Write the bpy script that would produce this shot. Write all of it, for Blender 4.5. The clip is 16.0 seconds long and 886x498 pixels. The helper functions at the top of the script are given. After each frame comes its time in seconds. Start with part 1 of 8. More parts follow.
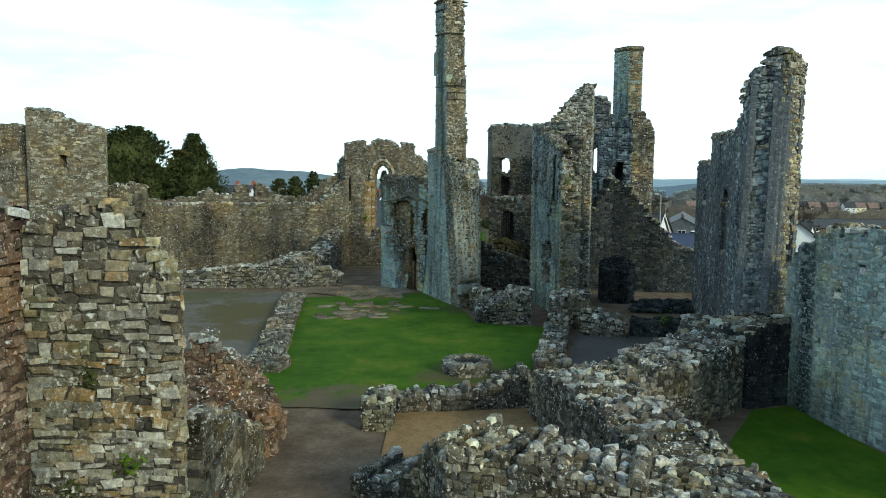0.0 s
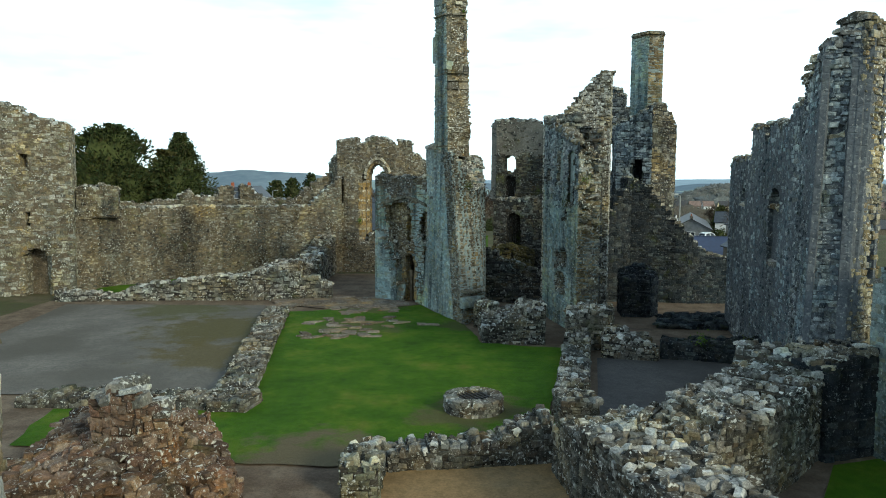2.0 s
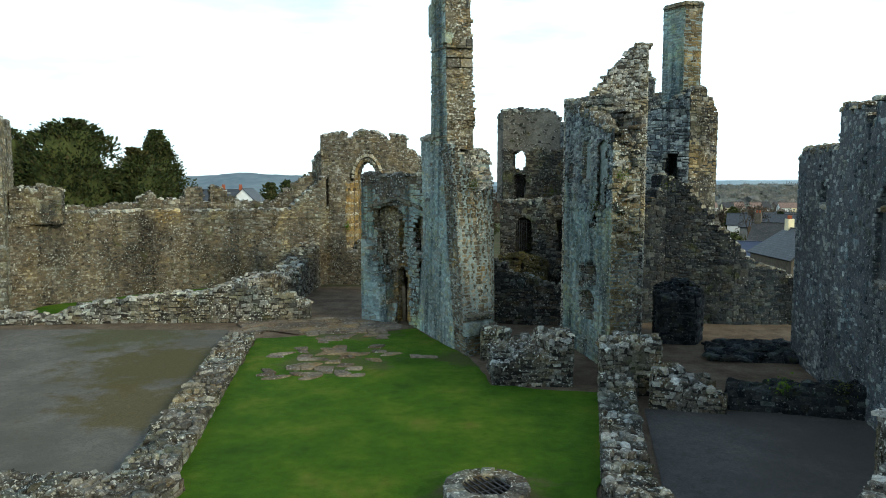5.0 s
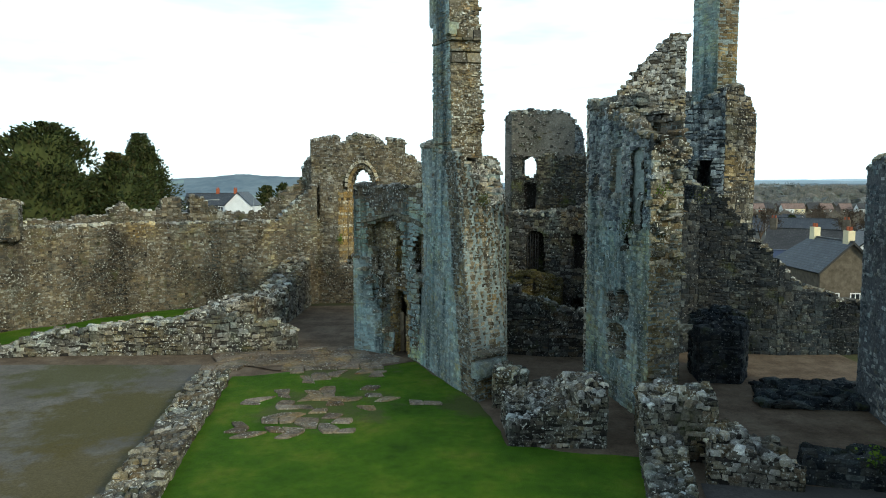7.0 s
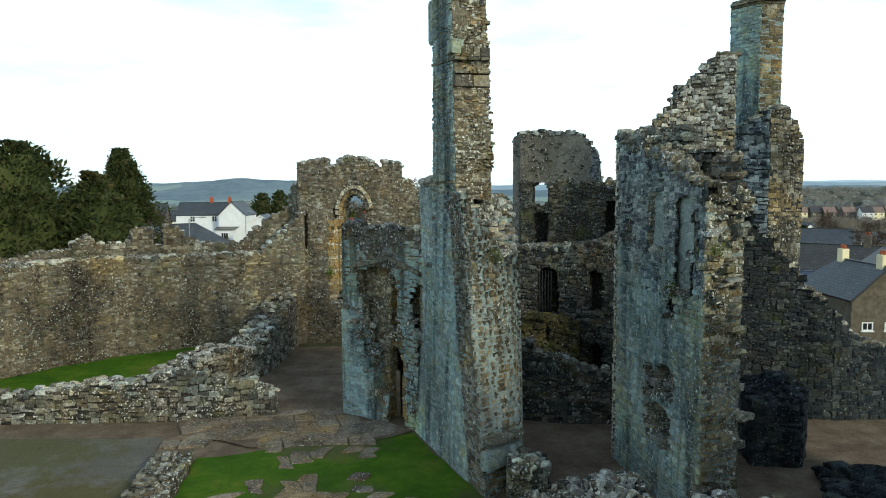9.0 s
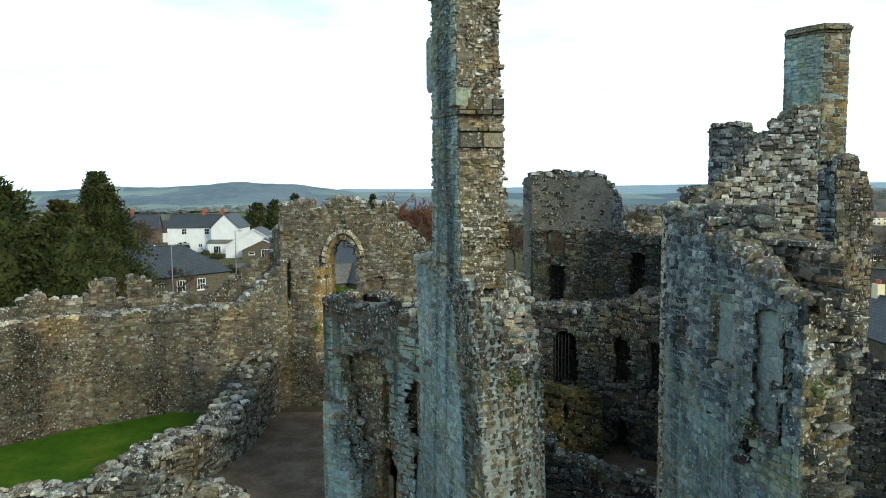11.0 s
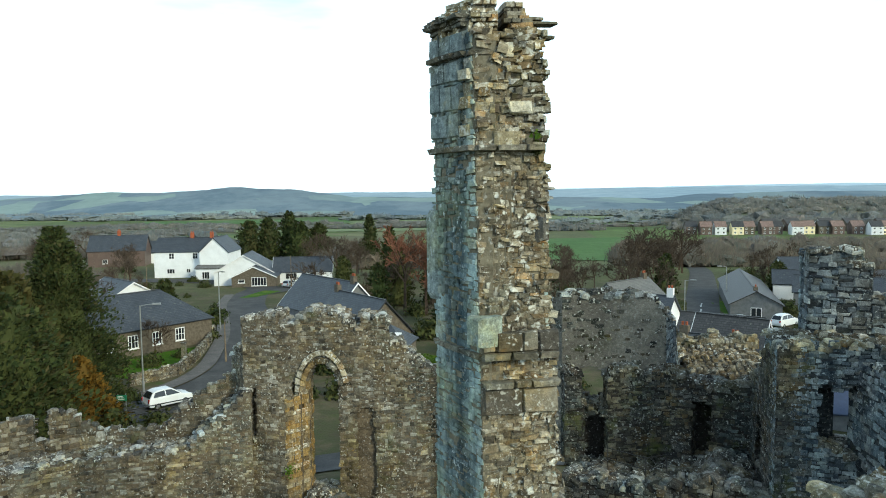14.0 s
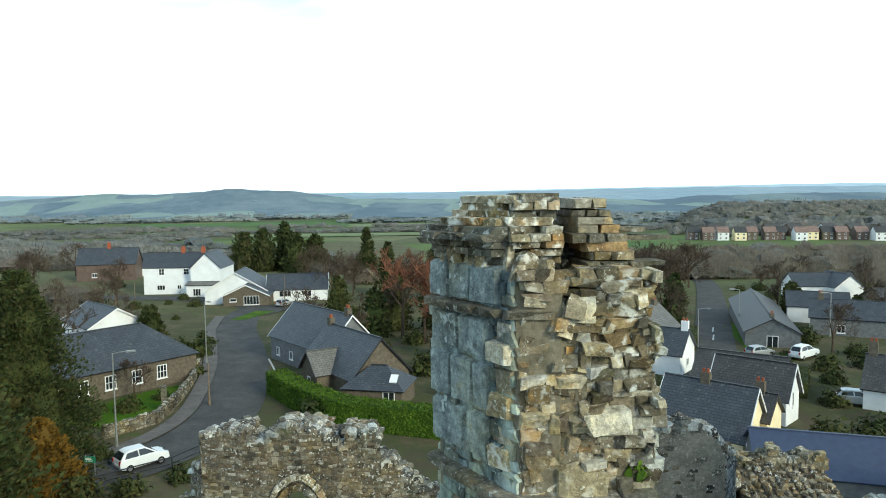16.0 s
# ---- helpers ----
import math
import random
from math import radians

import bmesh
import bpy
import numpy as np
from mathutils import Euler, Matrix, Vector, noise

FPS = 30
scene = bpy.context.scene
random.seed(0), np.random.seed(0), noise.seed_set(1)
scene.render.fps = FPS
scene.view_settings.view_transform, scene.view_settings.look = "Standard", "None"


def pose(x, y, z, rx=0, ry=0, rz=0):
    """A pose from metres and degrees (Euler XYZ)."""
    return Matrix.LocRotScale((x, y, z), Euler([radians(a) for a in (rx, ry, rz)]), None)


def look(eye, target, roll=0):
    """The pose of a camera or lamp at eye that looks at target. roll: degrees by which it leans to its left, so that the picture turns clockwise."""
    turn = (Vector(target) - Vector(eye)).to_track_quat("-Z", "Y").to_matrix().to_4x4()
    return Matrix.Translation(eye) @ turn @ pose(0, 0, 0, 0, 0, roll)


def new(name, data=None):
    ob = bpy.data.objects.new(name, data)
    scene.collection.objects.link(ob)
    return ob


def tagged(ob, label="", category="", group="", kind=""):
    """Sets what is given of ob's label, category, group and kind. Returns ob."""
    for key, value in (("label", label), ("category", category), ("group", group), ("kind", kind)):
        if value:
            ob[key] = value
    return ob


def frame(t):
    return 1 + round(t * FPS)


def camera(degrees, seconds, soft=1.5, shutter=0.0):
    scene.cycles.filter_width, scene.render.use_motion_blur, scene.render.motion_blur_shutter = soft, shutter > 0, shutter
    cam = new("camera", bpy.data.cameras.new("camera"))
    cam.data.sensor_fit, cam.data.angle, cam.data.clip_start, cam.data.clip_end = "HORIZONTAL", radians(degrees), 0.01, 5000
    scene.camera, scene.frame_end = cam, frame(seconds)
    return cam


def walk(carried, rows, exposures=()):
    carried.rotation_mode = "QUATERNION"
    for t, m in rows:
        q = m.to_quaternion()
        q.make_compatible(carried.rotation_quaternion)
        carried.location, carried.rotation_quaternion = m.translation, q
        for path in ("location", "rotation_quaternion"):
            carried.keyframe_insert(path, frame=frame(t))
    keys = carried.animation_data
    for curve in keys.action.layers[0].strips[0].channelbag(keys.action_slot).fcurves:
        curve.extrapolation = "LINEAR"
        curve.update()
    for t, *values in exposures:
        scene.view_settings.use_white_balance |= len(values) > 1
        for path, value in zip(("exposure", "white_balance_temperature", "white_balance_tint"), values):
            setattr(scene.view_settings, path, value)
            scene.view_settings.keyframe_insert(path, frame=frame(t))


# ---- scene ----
cam = camera(64.5, 16.0, soft=1.0)
METRES, EYE, TILT, LEAN, TURN = 45.0, 8.0, 0.0, 0.0, 0.0
ROWS = [
    (0.0, 0.0, 0.0, 0.0, 0.05, -5.45, -0.52),
    (0.5, -0.0002, 0.0275, -0.0003, 0.05, -5.43, -0.48),
    (1.0, -0.0003, 0.0556, -0.0006, 0.05, -5.4, -0.42),
    (1.5, -0.0004, 0.0841, -0.0011, 0.05, -5.37, -0.38),
    (2.0, -0.0004, 0.1126, -0.0019, 0.06, -5.35, -0.31),
    (2.5, -0.0005, 0.141, -0.0026, 0.05, -5.33, -0.26),
    (3.0, -0.0002, 0.1695, -0.0036, 0.04, -5.31, -0.22),
    (3.5, 0.0004, 0.198, -0.0047, 0.03, -5.28, -0.17),
    (4.0, 0.0007, 0.2257, -0.0059, 0.0, -5.24, -0.16),
    (6.5, -0.0036, 0.3626, -0.0011, -0.08, -5.12, 0.02),
    (7.0, -0.0048, 0.3884, 0.007, -0.11, -5.11, 0.07),
    (7.5, -0.0058, 0.4144, 0.016, -0.13, -5.1, 0.13),
    (8.0, -0.0062, 0.4413, 0.0248, -0.14, -5.05, 0.19),
    (10.5, -0.0085, 0.5842, 0.0782, -0.3, -4.8, 0.39),
    (11.0, -0.0088, 0.6148, 0.0952, -0.33, -4.77, 0.42),
    (11.5, -0.0096, 0.6448, 0.1135, -0.38, -4.7, 0.46),
    (12.0, -0.0107, 0.6754, 0.131, -0.38, -4.68, 0.51),
    (12.5, -0.0116, 0.706, 0.1493, -0.4, -4.67, 0.57),
    (13.0, -0.0117, 0.7365, 0.1671, -0.43, -4.65, 0.59),
    (13.5, -0.0118, 0.769, 0.1851, -0.46, -4.64, 0.58),
    (14.0, -0.012, 0.8016, 0.203, -0.47, -4.62, 0.62),
    (14.5, -0.0126, 0.8344, 0.2211, -0.51, -4.61, 0.61),
    (15.0, -0.0133, 0.8672, 0.2394, -0.51, -4.59, 0.62),
    (15.5, -0.0133, 0.8999, 0.2577, -0.54, -4.6, 0.64),
    (16.0, -0.013, 0.9329, 0.2762, -0.56, -4.64, 0.62),
]
walk(cam, [(t, pose(0, 0, EYE, TILT, LEAN, TURN) @ pose(METRES * x, METRES * y, METRES * z, 90 + pitch, roll, yaw)) for t, x, y, z, yaw, pitch, roll in ROWS],
     exposures=[(0.0, 0.19, 6000, -4), (3.5, 0.27, 6200, 0), (8.0, 0.22, 6200, 0), (11.0, 0.27, 6150, 0), (13.0, 0.36, 6100, -1), (16.0, 0.48, 6050, -1)])

# ---- light ----
world = bpy.data.worlds.new("sky_world")
scene.world = world
world.use_nodes = True
SUN_AZ, SUN_EL = 137.0, 24.0      # compass angle from +y towards +x, and height, in degrees


def build_sky():
    nt = world.node_tree
    nt.nodes.clear()
    out = nt.nodes.new("ShaderNodeOutputWorld")
    bg = nt.nodes.new("ShaderNodeBackground")
    sky = nt.nodes.new("ShaderNodeTexSky")
    sky.sky_type = "NISHITA"
    sky.sun_disc = False
    sky.sun_elevation, sky.sun_rotation = radians(SUN_EL), radians(SUN_AZ)
    sky.dust_density, sky.air_density, sky.ozone_density = 0.5, 1.0, 2.0
    co = nt.nodes.new("ShaderNodeTexCoord")
    mp = nt.nodes.new("ShaderNodeMapping")
    mp.inputs["Scale"].default_value = (1.0, 1.0, 3.2)
    nz = nt.nodes.new("ShaderNodeTexNoise")
    nz.inputs["Scale"].default_value, nz.inputs["Detail"].default_value, nz.inputs["Roughness"].default_value = 2.2, 6, 0.55
    rp = nt.nodes.new("ShaderNodeValToRGB")
    rp.color_ramp.elements[0].position, rp.color_ramp.elements[0].color = 0.30, (0.62, 0.62, 0.62, 1)
    rp.color_ramp.elements[1].position, rp.color_ramp.elements[1].color = 0.62, (1, 1, 1, 1)
    mix = nt.nodes.new("ShaderNodeMix")
    mix.data_type = "RGBA"
    gain = nt.nodes.new("ShaderNodeMix")
    gain.data_type, gain.blend_type = "RGBA", "MULTIPLY"
    gain.inputs[0].default_value = 1.0
    gain.inputs[7].default_value = (1.0, 1.0, 1.0, 1)
    nt.links.new(co.outputs["Generated"], mp.inputs["Vector"])
    nt.links.new(mp.outputs[0], nz.inputs["Vector"])
    nt.links.new(nz.outputs[0], rp.inputs[0])
    sep = nt.nodes.new("ShaderNodeSeparateXYZ")
    nt.links.new(co.outputs["Generated"], sep.inputs[0])
    hz = nt.nodes.new("ShaderNodeMapRange")          # the cloud sheet breaks up towards the zenith
    for i, v in enumerate((0.28, 0.75, 1.0, 0.25)):
        hz.inputs[i + 1].default_value = v
    nt.links.new(sep.outputs[2], hz.inputs[0])
    thin = nt.nodes.new("ShaderNodeMath")
    thin.operation = "MULTIPLY"
    nt.links.new(rp.outputs[0], thin.inputs[0])
    nt.links.new(hz.outputs[0], thin.inputs[1])
    nt.links.new(thin.outputs[0], mix.inputs[0])
    nt.links.new(sky.outputs[0], mix.inputs[6])
    mp2 = nt.nodes.new("ShaderNodeMapping")
    mp2.inputs["Scale"].default_value = (1.0, 1.0, 5.0)
    mp2.inputs["Rotation"].default_value = (0.12, 0.05, 0.0)
    nz2 = nt.nodes.new("ShaderNodeTexNoise")
    nz2.inputs["Scale"].default_value, nz2.inputs["Detail"].default_value, nz2.inputs["Roughness"].default_value = 1.7, 5, 0.6
    tone = nt.nodes.new("ShaderNodeValToRGB")              # cloud sheet, in the sky texture's units
    tone.color_ramp.elements[0].position, tone.color_ramp.elements[0].color = 0.38, (5.5, 6.6, 7.0, 1)
    tone.color_ramp.elements[1].position, tone.color_ramp.elements[1].color = 0.60, (9.8, 11.2, 12.4, 1)
    nt.links.new(co.outputs["Generated"], mp2.inputs["Vector"])
    nt.links.new(mp2.outputs[0], nz2.inputs["Vector"])
    nt.links.new(nz2.outputs[0], tone.inputs[0])
    nt.links.new(tone.outputs[0], mix.inputs[7])
    nt.links.new(mix.outputs[2], bg.inputs[0])
    bg.inputs[1].default_value = 0.13
    nt.links.new(bg.outputs[0], out.inputs[0])


build_sky()
sun = new("sun", bpy.data.lights.new("sun", "SUN"))
sun.data.energy, sun.data.angle, sun.data.color = 2.2, radians(12), (1.0, 0.87, 0.62)
sun.matrix_world = look((60 * math.sin(radians(SUN_AZ)), 60 * math.cos(radians(SUN_AZ)), 60 * math.tan(radians(SUN_EL))), (0, 0, 0))

# ---- materials ----


class Nodes:
    """Small helper round a node tree."""

    def __init__(self, name, rough=0.9):
        self.mat = bpy.data.materials.new(name)
        self.mat.use_nodes = True
        self.t = self.mat.node_tree
        self.b = self.t.nodes["Principled BSDF"]
        self.b.inputs["Roughness"].default_value = rough
        if rough >= 0.75:
            self.b.inputs["Specular IOR Level"].default_value = 0.12
        self.pos = self.n("ShaderNodeNewGeometry").outputs["Position"]

    def n(self, kind, **kw):
        nd = self.t.nodes.new(kind)
        for k, v in kw.items():
            nd.inputs[k].default_value = v
        return nd

    def link(self, a, b):
        self.t.links.new(a, b)

    def noise(self, scale, detail=4, rough=0.6, stretch=None):
        nz = self.n("ShaderNodeTexNoise", Scale=scale, Detail=detail, Roughness=rough)
        if stretch:
            mp = self.n("ShaderNodeMapping")
            mp.inputs["Scale"].default_value = stretch
            self.link(self.pos, mp.inputs["Vector"])
            self.link(mp.outputs[0], nz.inputs["Vector"])
        else:
            self.link(self.pos, nz.inputs["Vector"])
        return nz.outputs[0]

    def ramp(self, src, stops):
        rp = self.n("ShaderNodeValToRGB")
        el = rp.color_ramp.elements
        while len(el) < len(stops):
            el.new(0.5)
        for e, (p, c) in zip(el, stops):
            e.position = p
            e.color = (*c, 1) if len(c) == 3 else c
        self.link(src, rp.inputs[0])
        return rp.outputs[0]

    def mask(self, src, lo, hi):
        return self.ramp(src, [(lo, (0, 0, 0)), (hi, (1, 1, 1))])

    def mix(self, fac, a, b, mode="MIX"):
        m = self.n("ShaderNodeMix")
        m.data_type, m.blend_type = "RGBA", mode
        for sock, v in ((m.inputs[0], fac), (m.inputs[6], a), (m.inputs[7], b)):
            if isinstance(v, (int, float)):
                sock.default_value = v
            elif isinstance(v, tuple):
                sock.default_value = (*v, 1)
            else:
                self.link(v, sock)
        return m.outputs[2]

    def math(self, op, a, b):
        m = self.n("ShaderNodeMath")
        m.operation = op
        for sock, v in zip(m.inputs, (a, b)):
            if isinstance(v, (int, float)):
                sock.default_value = v
            else:
                self.link(v, sock)
        return m.outputs[0]

    def bump(self, h, strength=0.5, dist=0.03):
        bp = self.n("ShaderNodeBump", Strength=strength, Distance=dist)
        self.link(h, bp.inputs["Height"])
        self.link(bp.outputs[0], self.b.inputs["Normal"])

    def done(self, colour):
        if isinstance(colour, tuple):
            self.b.inputs["Base Color"].default_value = (*colour, 1)
        else:
            self.link(colour, self.b.inputs["Base Color"])
        return self.mat


def piece_random(m):
    geo = m.n("ShaderNodeNewGeometry")
    ob = m.n("ShaderNodeObjectInfo")
    return m.math("FRACT", m.math("ADD", geo.outputs["Random Per Island"], ob.outputs["Random"]), 0)


def stone_material(name, tones, lichen=0.3, moss=0.15, stain=0.5, lichen_col=(0.62, 0.62, 0.56), stain_col=(0.035, 0.03, 0.027), streak=0.4, patch=0.7, tint=(1.36, 1.2, 0.78), cool=0.5, warmth=1.0, grit=1.0):
    """Rubble stone: a tone for each stone, grain, lichen spots, moss and dark weather stains."""
    m = Nodes(name, 0.92)
    r = piece_random(m)
    k = len(tones)
    col = m.ramp(r, [(i / max(1, k - 1), c) for i, c in enumerate(tones)])
    grain = m.noise(9.0, 6, 0.7)
    col = m.mix(0.75 * grit, col, m.ramp(grain, [(0.3, (0.25, 0.24, 0.22)), (0.5, (0.95, 0.95, 0.95)), (0.7, (1.7, 1.68, 1.6))]), "MULTIPLY")
    fine = m.noise(34.0, 5, 0.75)
    col = m.mix(0.6 * grit, col, m.ramp(fine, [(0.32, (0.45, 0.45, 0.44)), (0.5, (1.0, 1.0, 1.0)), (0.68, (1.5, 1.5, 1.45))]), "MULTIPLY")
    warm = m.noise(0.9, 4, 0.6)
    col = m.mix(m.math("MULTIPLY", m.mask(warm, 0.52, 0.7), warmth), col, m.mix(1.0, col, (1.14, 1.0, 0.7), "MULTIPLY"))
    st = m.noise(0.55, 5, 0.65, (1.0, 1.0, 0.45))
    col = m.mix(m.math("MULTIPLY", m.mask(st, 0.47, 0.68), stain), col, stain_col)
    col = m.mix(m.math("MULTIPLY", m.mask(m.noise(1.5, 4, 0.6, (1.0, 1.0, 0.12)), 0.52, 0.66), streak), col, m.mix(1.0, col, (0.3, 0.31, 0.33), "MULTIPLY"))
    big = m.noise(0.2, 6, 0.7)
    col = m.mix(m.math("MULTIPLY", m.mask(big, 0.46, 0.62), patch), col, m.mix(1.0, col, (0.30, 0.30, 0.31), "MULTIPLY"))
    col = m.mix(m.math("MULTIPLY", m.mask(m.noise(0.31, 5, 0.7), 0.5, 0.66), 0.8), col, m.mix(1.0, col, tint, "MULTIPLY"))
    col = m.mix(m.math("MULTIPLY", m.mask(m.noise(0.42, 5, 0.65, (1.0, 1.0, 0.6)), 0.47, 0.62), cool), col, m.mix(1.0, col, (0.72, 1.0, 1.12), "MULTIPLY"))
    col = m.mix(m.math("MULTIPLY", m.mask(m.noise(0.8, 5, 0.6, (1.0, 1.0, 0.07)), 0.54, 0.63), streak), col, m.mix(1.0, col, (0.26, 0.29, 0.33), "MULTIPLY"))
    sp = m.noise(10.0, 3, 0.5)
    lic = m.math("MULTIPLY", m.mask(sp, 0.63 - 0.1 * lichen, 0.70 - 0.06 * lichen), m.mask(m.noise(0.8, 3), 0.42, 0.56))
    col = m.mix(m.math("MULTIPLY", lic, min(1.0, 0.4 + lichen)), col, lichen_col)
    sp2 = m.math("MULTIPLY", m.mask(m.noise(27.0, 3, 0.6), 0.60, 0.66), m.mask(m.noise(2.1, 4, 0.6), 0.45, 0.58))
    col = m.mix(m.math("MULTIPLY", sp2, min(0.9, 0.25 + 0.6 * lichen)), col, lichen_col)
    rust = m.math("MULTIPLY", m.mask(m.noise(5.5, 4, 0.6), 0.58, 0.68), m.mask(m.noise(0.9, 3), 0.48, 0.6))
    col = m.mix(m.math("MULTIPLY", rust, 0.55 * warmth * (1 - cool)), col, m.mix(1.0, col, (1.7, 1.1, 0.35), "MULTIPLY"))
    mo = m.noise(0.75, 5, 0.7)
    col = m.mix(m.math("MULTIPLY", m.mask(mo, 0.58, 0.72), moss * 2), col, (0.075, 0.085, 0.018))
    m.bump(m.mix(0.5, grain, m.noise(30, 3)), 0.9, 0.035)
    return m.done(col)


def mortar_material(name, a, b, stain=0.5, scale=3.6, moss=0.2, net=1.0):
    """Rough wall core: small stones in mortar, damp stains."""
    m = Nodes(name, 0.95)
    v = m.n("ShaderNodeTexVoronoi", Scale=scale)
    mp = m.n("ShaderNodeMapping")
    mp.inputs["Scale"].default_value = (1, 1, 1.7)
    m.link(m.pos, mp.inputs["Vector"])
    m.link(mp.outputs[0], v.inputs["Vector"])
    v2 = m.n("ShaderNodeTexVoronoi", Scale=scale)
    v2.feature = "DISTANCE_TO_EDGE"
    m.link(mp.outputs[0], v2.inputs["Vector"])
    g = m.noise(8, 6, 0.7)
    col = m.mix(m.mask(g, 0.3, 0.7), a, b)
    col = m.mix(0.2 + 0.4 * net, col, m.ramp(m.math("MULTIPLY", v.outputs["Color"], 1.0), [(0, (0.5, 0.5, 0.5)), (1, (1.4, 1.35, 1.25))]), "MULTIPLY")
    st = m.noise(0.55, 5, 0.65, (1, 1, 0.45))
    col = m.mix(m.math("MULTIPLY", m.mask(st, 0.45, 0.68), stain), col, (0.035, 0.03, 0.027))
    big = m.noise(0.2, 6, 0.7)
    col = m.mix(m.math("MULTIPLY", m.mask(big, 0.5, 0.64), 0.65), col, m.mix(1.0, col, (0.32, 0.32, 0.33), "MULTIPLY"))
    col = m.mix(m.math("MULTIPLY", m.mask(m.noise(10.0, 3, 0.5), 0.6, 0.68), 0.5), col, (0.4, 0.4, 0.37))
    mo = m.noise(0.75, 5, 0.7)
    col = m.mix(m.math("MULTIPLY", m.mask(mo, 0.58, 0.72), moss * 2), col, (0.06, 0.075, 0.018))
    m.bump(m.mix(1 - 0.5 * net, m.mask(v2.outputs["Distance"], 0.0, 0.12), m.mix(0.5, g, m.noise(2.6, 5, 0.7))), 0.9, 0.05)
    return m.done(col)


WARM = [(0.048, 0.041, 0.032), (0.19, 0.162, 0.112), (0.105, 0.093, 0.073), (0.30, 0.267, 0.202), (0.085, 0.078, 0.066), (0.20, 0.176, 0.13), (0.40, 0.385, 0.335)]
GREY = [(0.05, 0.047, 0.04), (0.18, 0.17, 0.145), (0.1, 0.094, 0.08), (0.28, 0.265, 0.23), (0.13, 0.105, 0.075), (0.07, 0.066, 0.06), (0.38, 0.37, 0.34)]
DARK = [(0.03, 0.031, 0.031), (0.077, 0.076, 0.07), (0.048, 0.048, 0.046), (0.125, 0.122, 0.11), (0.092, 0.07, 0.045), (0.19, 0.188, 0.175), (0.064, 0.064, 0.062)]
# pale stone, with the blue skylight of the left faces painted into its tones
PALE = [(0.27, 0.34, 0.33), (0.38, 0.465, 0.45), (0.19, 0.235, 0.235), (0.45, 0.53, 0.505), (0.32, 0.325, 0.25), (0.235, 0.295, 0.3)]
RED = [(0.14, 0.09, 0.065), (0.22, 0.145, 0.1), (0.10, 0.067, 0.05), (0.3, 0.225, 0.165), (0.2, 0.115, 0.078), (0.075, 0.054, 0.042)]
M_WARM = stone_material("warm rubble stone", WARM, 0.45, 0.28, 0.55, streak=0.65, patch=0.9, tint=(1.45, 1.2, 0.7), cool=0.35, grit=0.7)
M_GREY = stone_material("grey rubble stone", GREY, 0.6, 0.22, 0.40, cool=0.6)
M_TOP = stone_material("lichened capping stone", [(0.06, 0.056, 0.05), (0.22, 0.205, 0.175), (0.1, 0.094, 0.08), (0.46, 0.45, 0.41), (0.16, 0.13, 0.095), (0.075, 0.07, 0.062), (0.66, 0.655, 0.62), (0.14, 0.125, 0.105)], 0.75, 0.14, 0.3, cool=0.35, patch=0.5)
M_DARK = stone_material("dark rubble stone", DARK, 0.3, 0.4, 0.5, cool=0.6)
M_PALE = stone_material("sky tinted pale limestone", PALE, 0.4, 0.14, 0.34, (0.55, 0.6, 0.58), (0.04, 0.048, 0.053), 0.95, 0.6, (1.3, 1.22, 0.78), cool=0.45, grit=0.5)
M_RED = stone_material("reddish broken wall core", RED, 0.55, 0.12, 0.35, cool=0.15)
M_OCHRE = stone_material("ochre sandstone jamb", [(0.34, 0.22, 0.08), (0.42, 0.31, 0.14), (0.26, 0.17, 0.065), (0.36, 0.30, 0.19), (0.16, 0.12, 0.07)], 0.3, 0.25, 0.5, streak=0.6, patch=0.6, cool=0.2)
M_TAN = stone_material("tan lichened chimney stone", [(0.25, 0.2, 0.115), (0.40, 0.345, 0.22), (0.165, 0.13, 0.075), (0.56, 0.52, 0.41), (0.31, 0.205, 0.10), (0.40, 0.36, 0.27), (0.14, 0.115, 0.075), (0.60, 0.57, 0.48)], 1.15, 0.4, 0.2, (0.72, 0.71, 0.63), patch=0.25, streak=0.2, cool=0.15)
M_BROWN = stone_material("brown weathered shaft stone", [(0.11, 0.09, 0.06), (0.20, 0.165, 0.11), (0.075, 0.062, 0.045), (0.28, 0.245, 0.175), (0.16, 0.115, 0.065), (0.38, 0.345, 0.27), (0.13, 0.11, 0.08)], 0.7, 0.25, 0.3, patch=0.4, streak=0.4, cool=0.15)
M_LIGHT = stone_material("light weathered rubble stone", [(0.08, 0.07, 0.05), (0.26, 0.235, 0.17), (0.14, 0.125, 0.088), (0.37, 0.34, 0.26), (0.20, 0.155, 0.09), (0.11, 0.1, 0.08), (0.5, 0.48, 0.41)], 0.65, 0.3, 0.3, patch=0.4, cool=0.25)
M_FLECK = stone_material("white flecked gable stone", [(0.07, 0.065, 0.055), (0.42, 0.41, 0.37), (0.13, 0.12, 0.1), (0.6, 0.59, 0.55), (0.2, 0.17, 0.12), (0.1, 0.095, 0.08), (0.68, 0.67, 0.63)], 0.9, 0.1, 0.2, patch=0.25, streak=0.25, cool=0.15)
M_PIER = stone_material("weathered ochre grey rubble", [(0.085, 0.075, 0.058), (0.29, 0.26, 0.195), (0.14, 0.125, 0.092), (0.40, 0.37, 0.29), (0.26, 0.185, 0.095), (0.12, 0.11, 0.09), (0.54, 0.52, 0.455), (0.19, 0.175, 0.15)], 0.65, 0.3, 0.35, patch=0.5, cool=0.2)
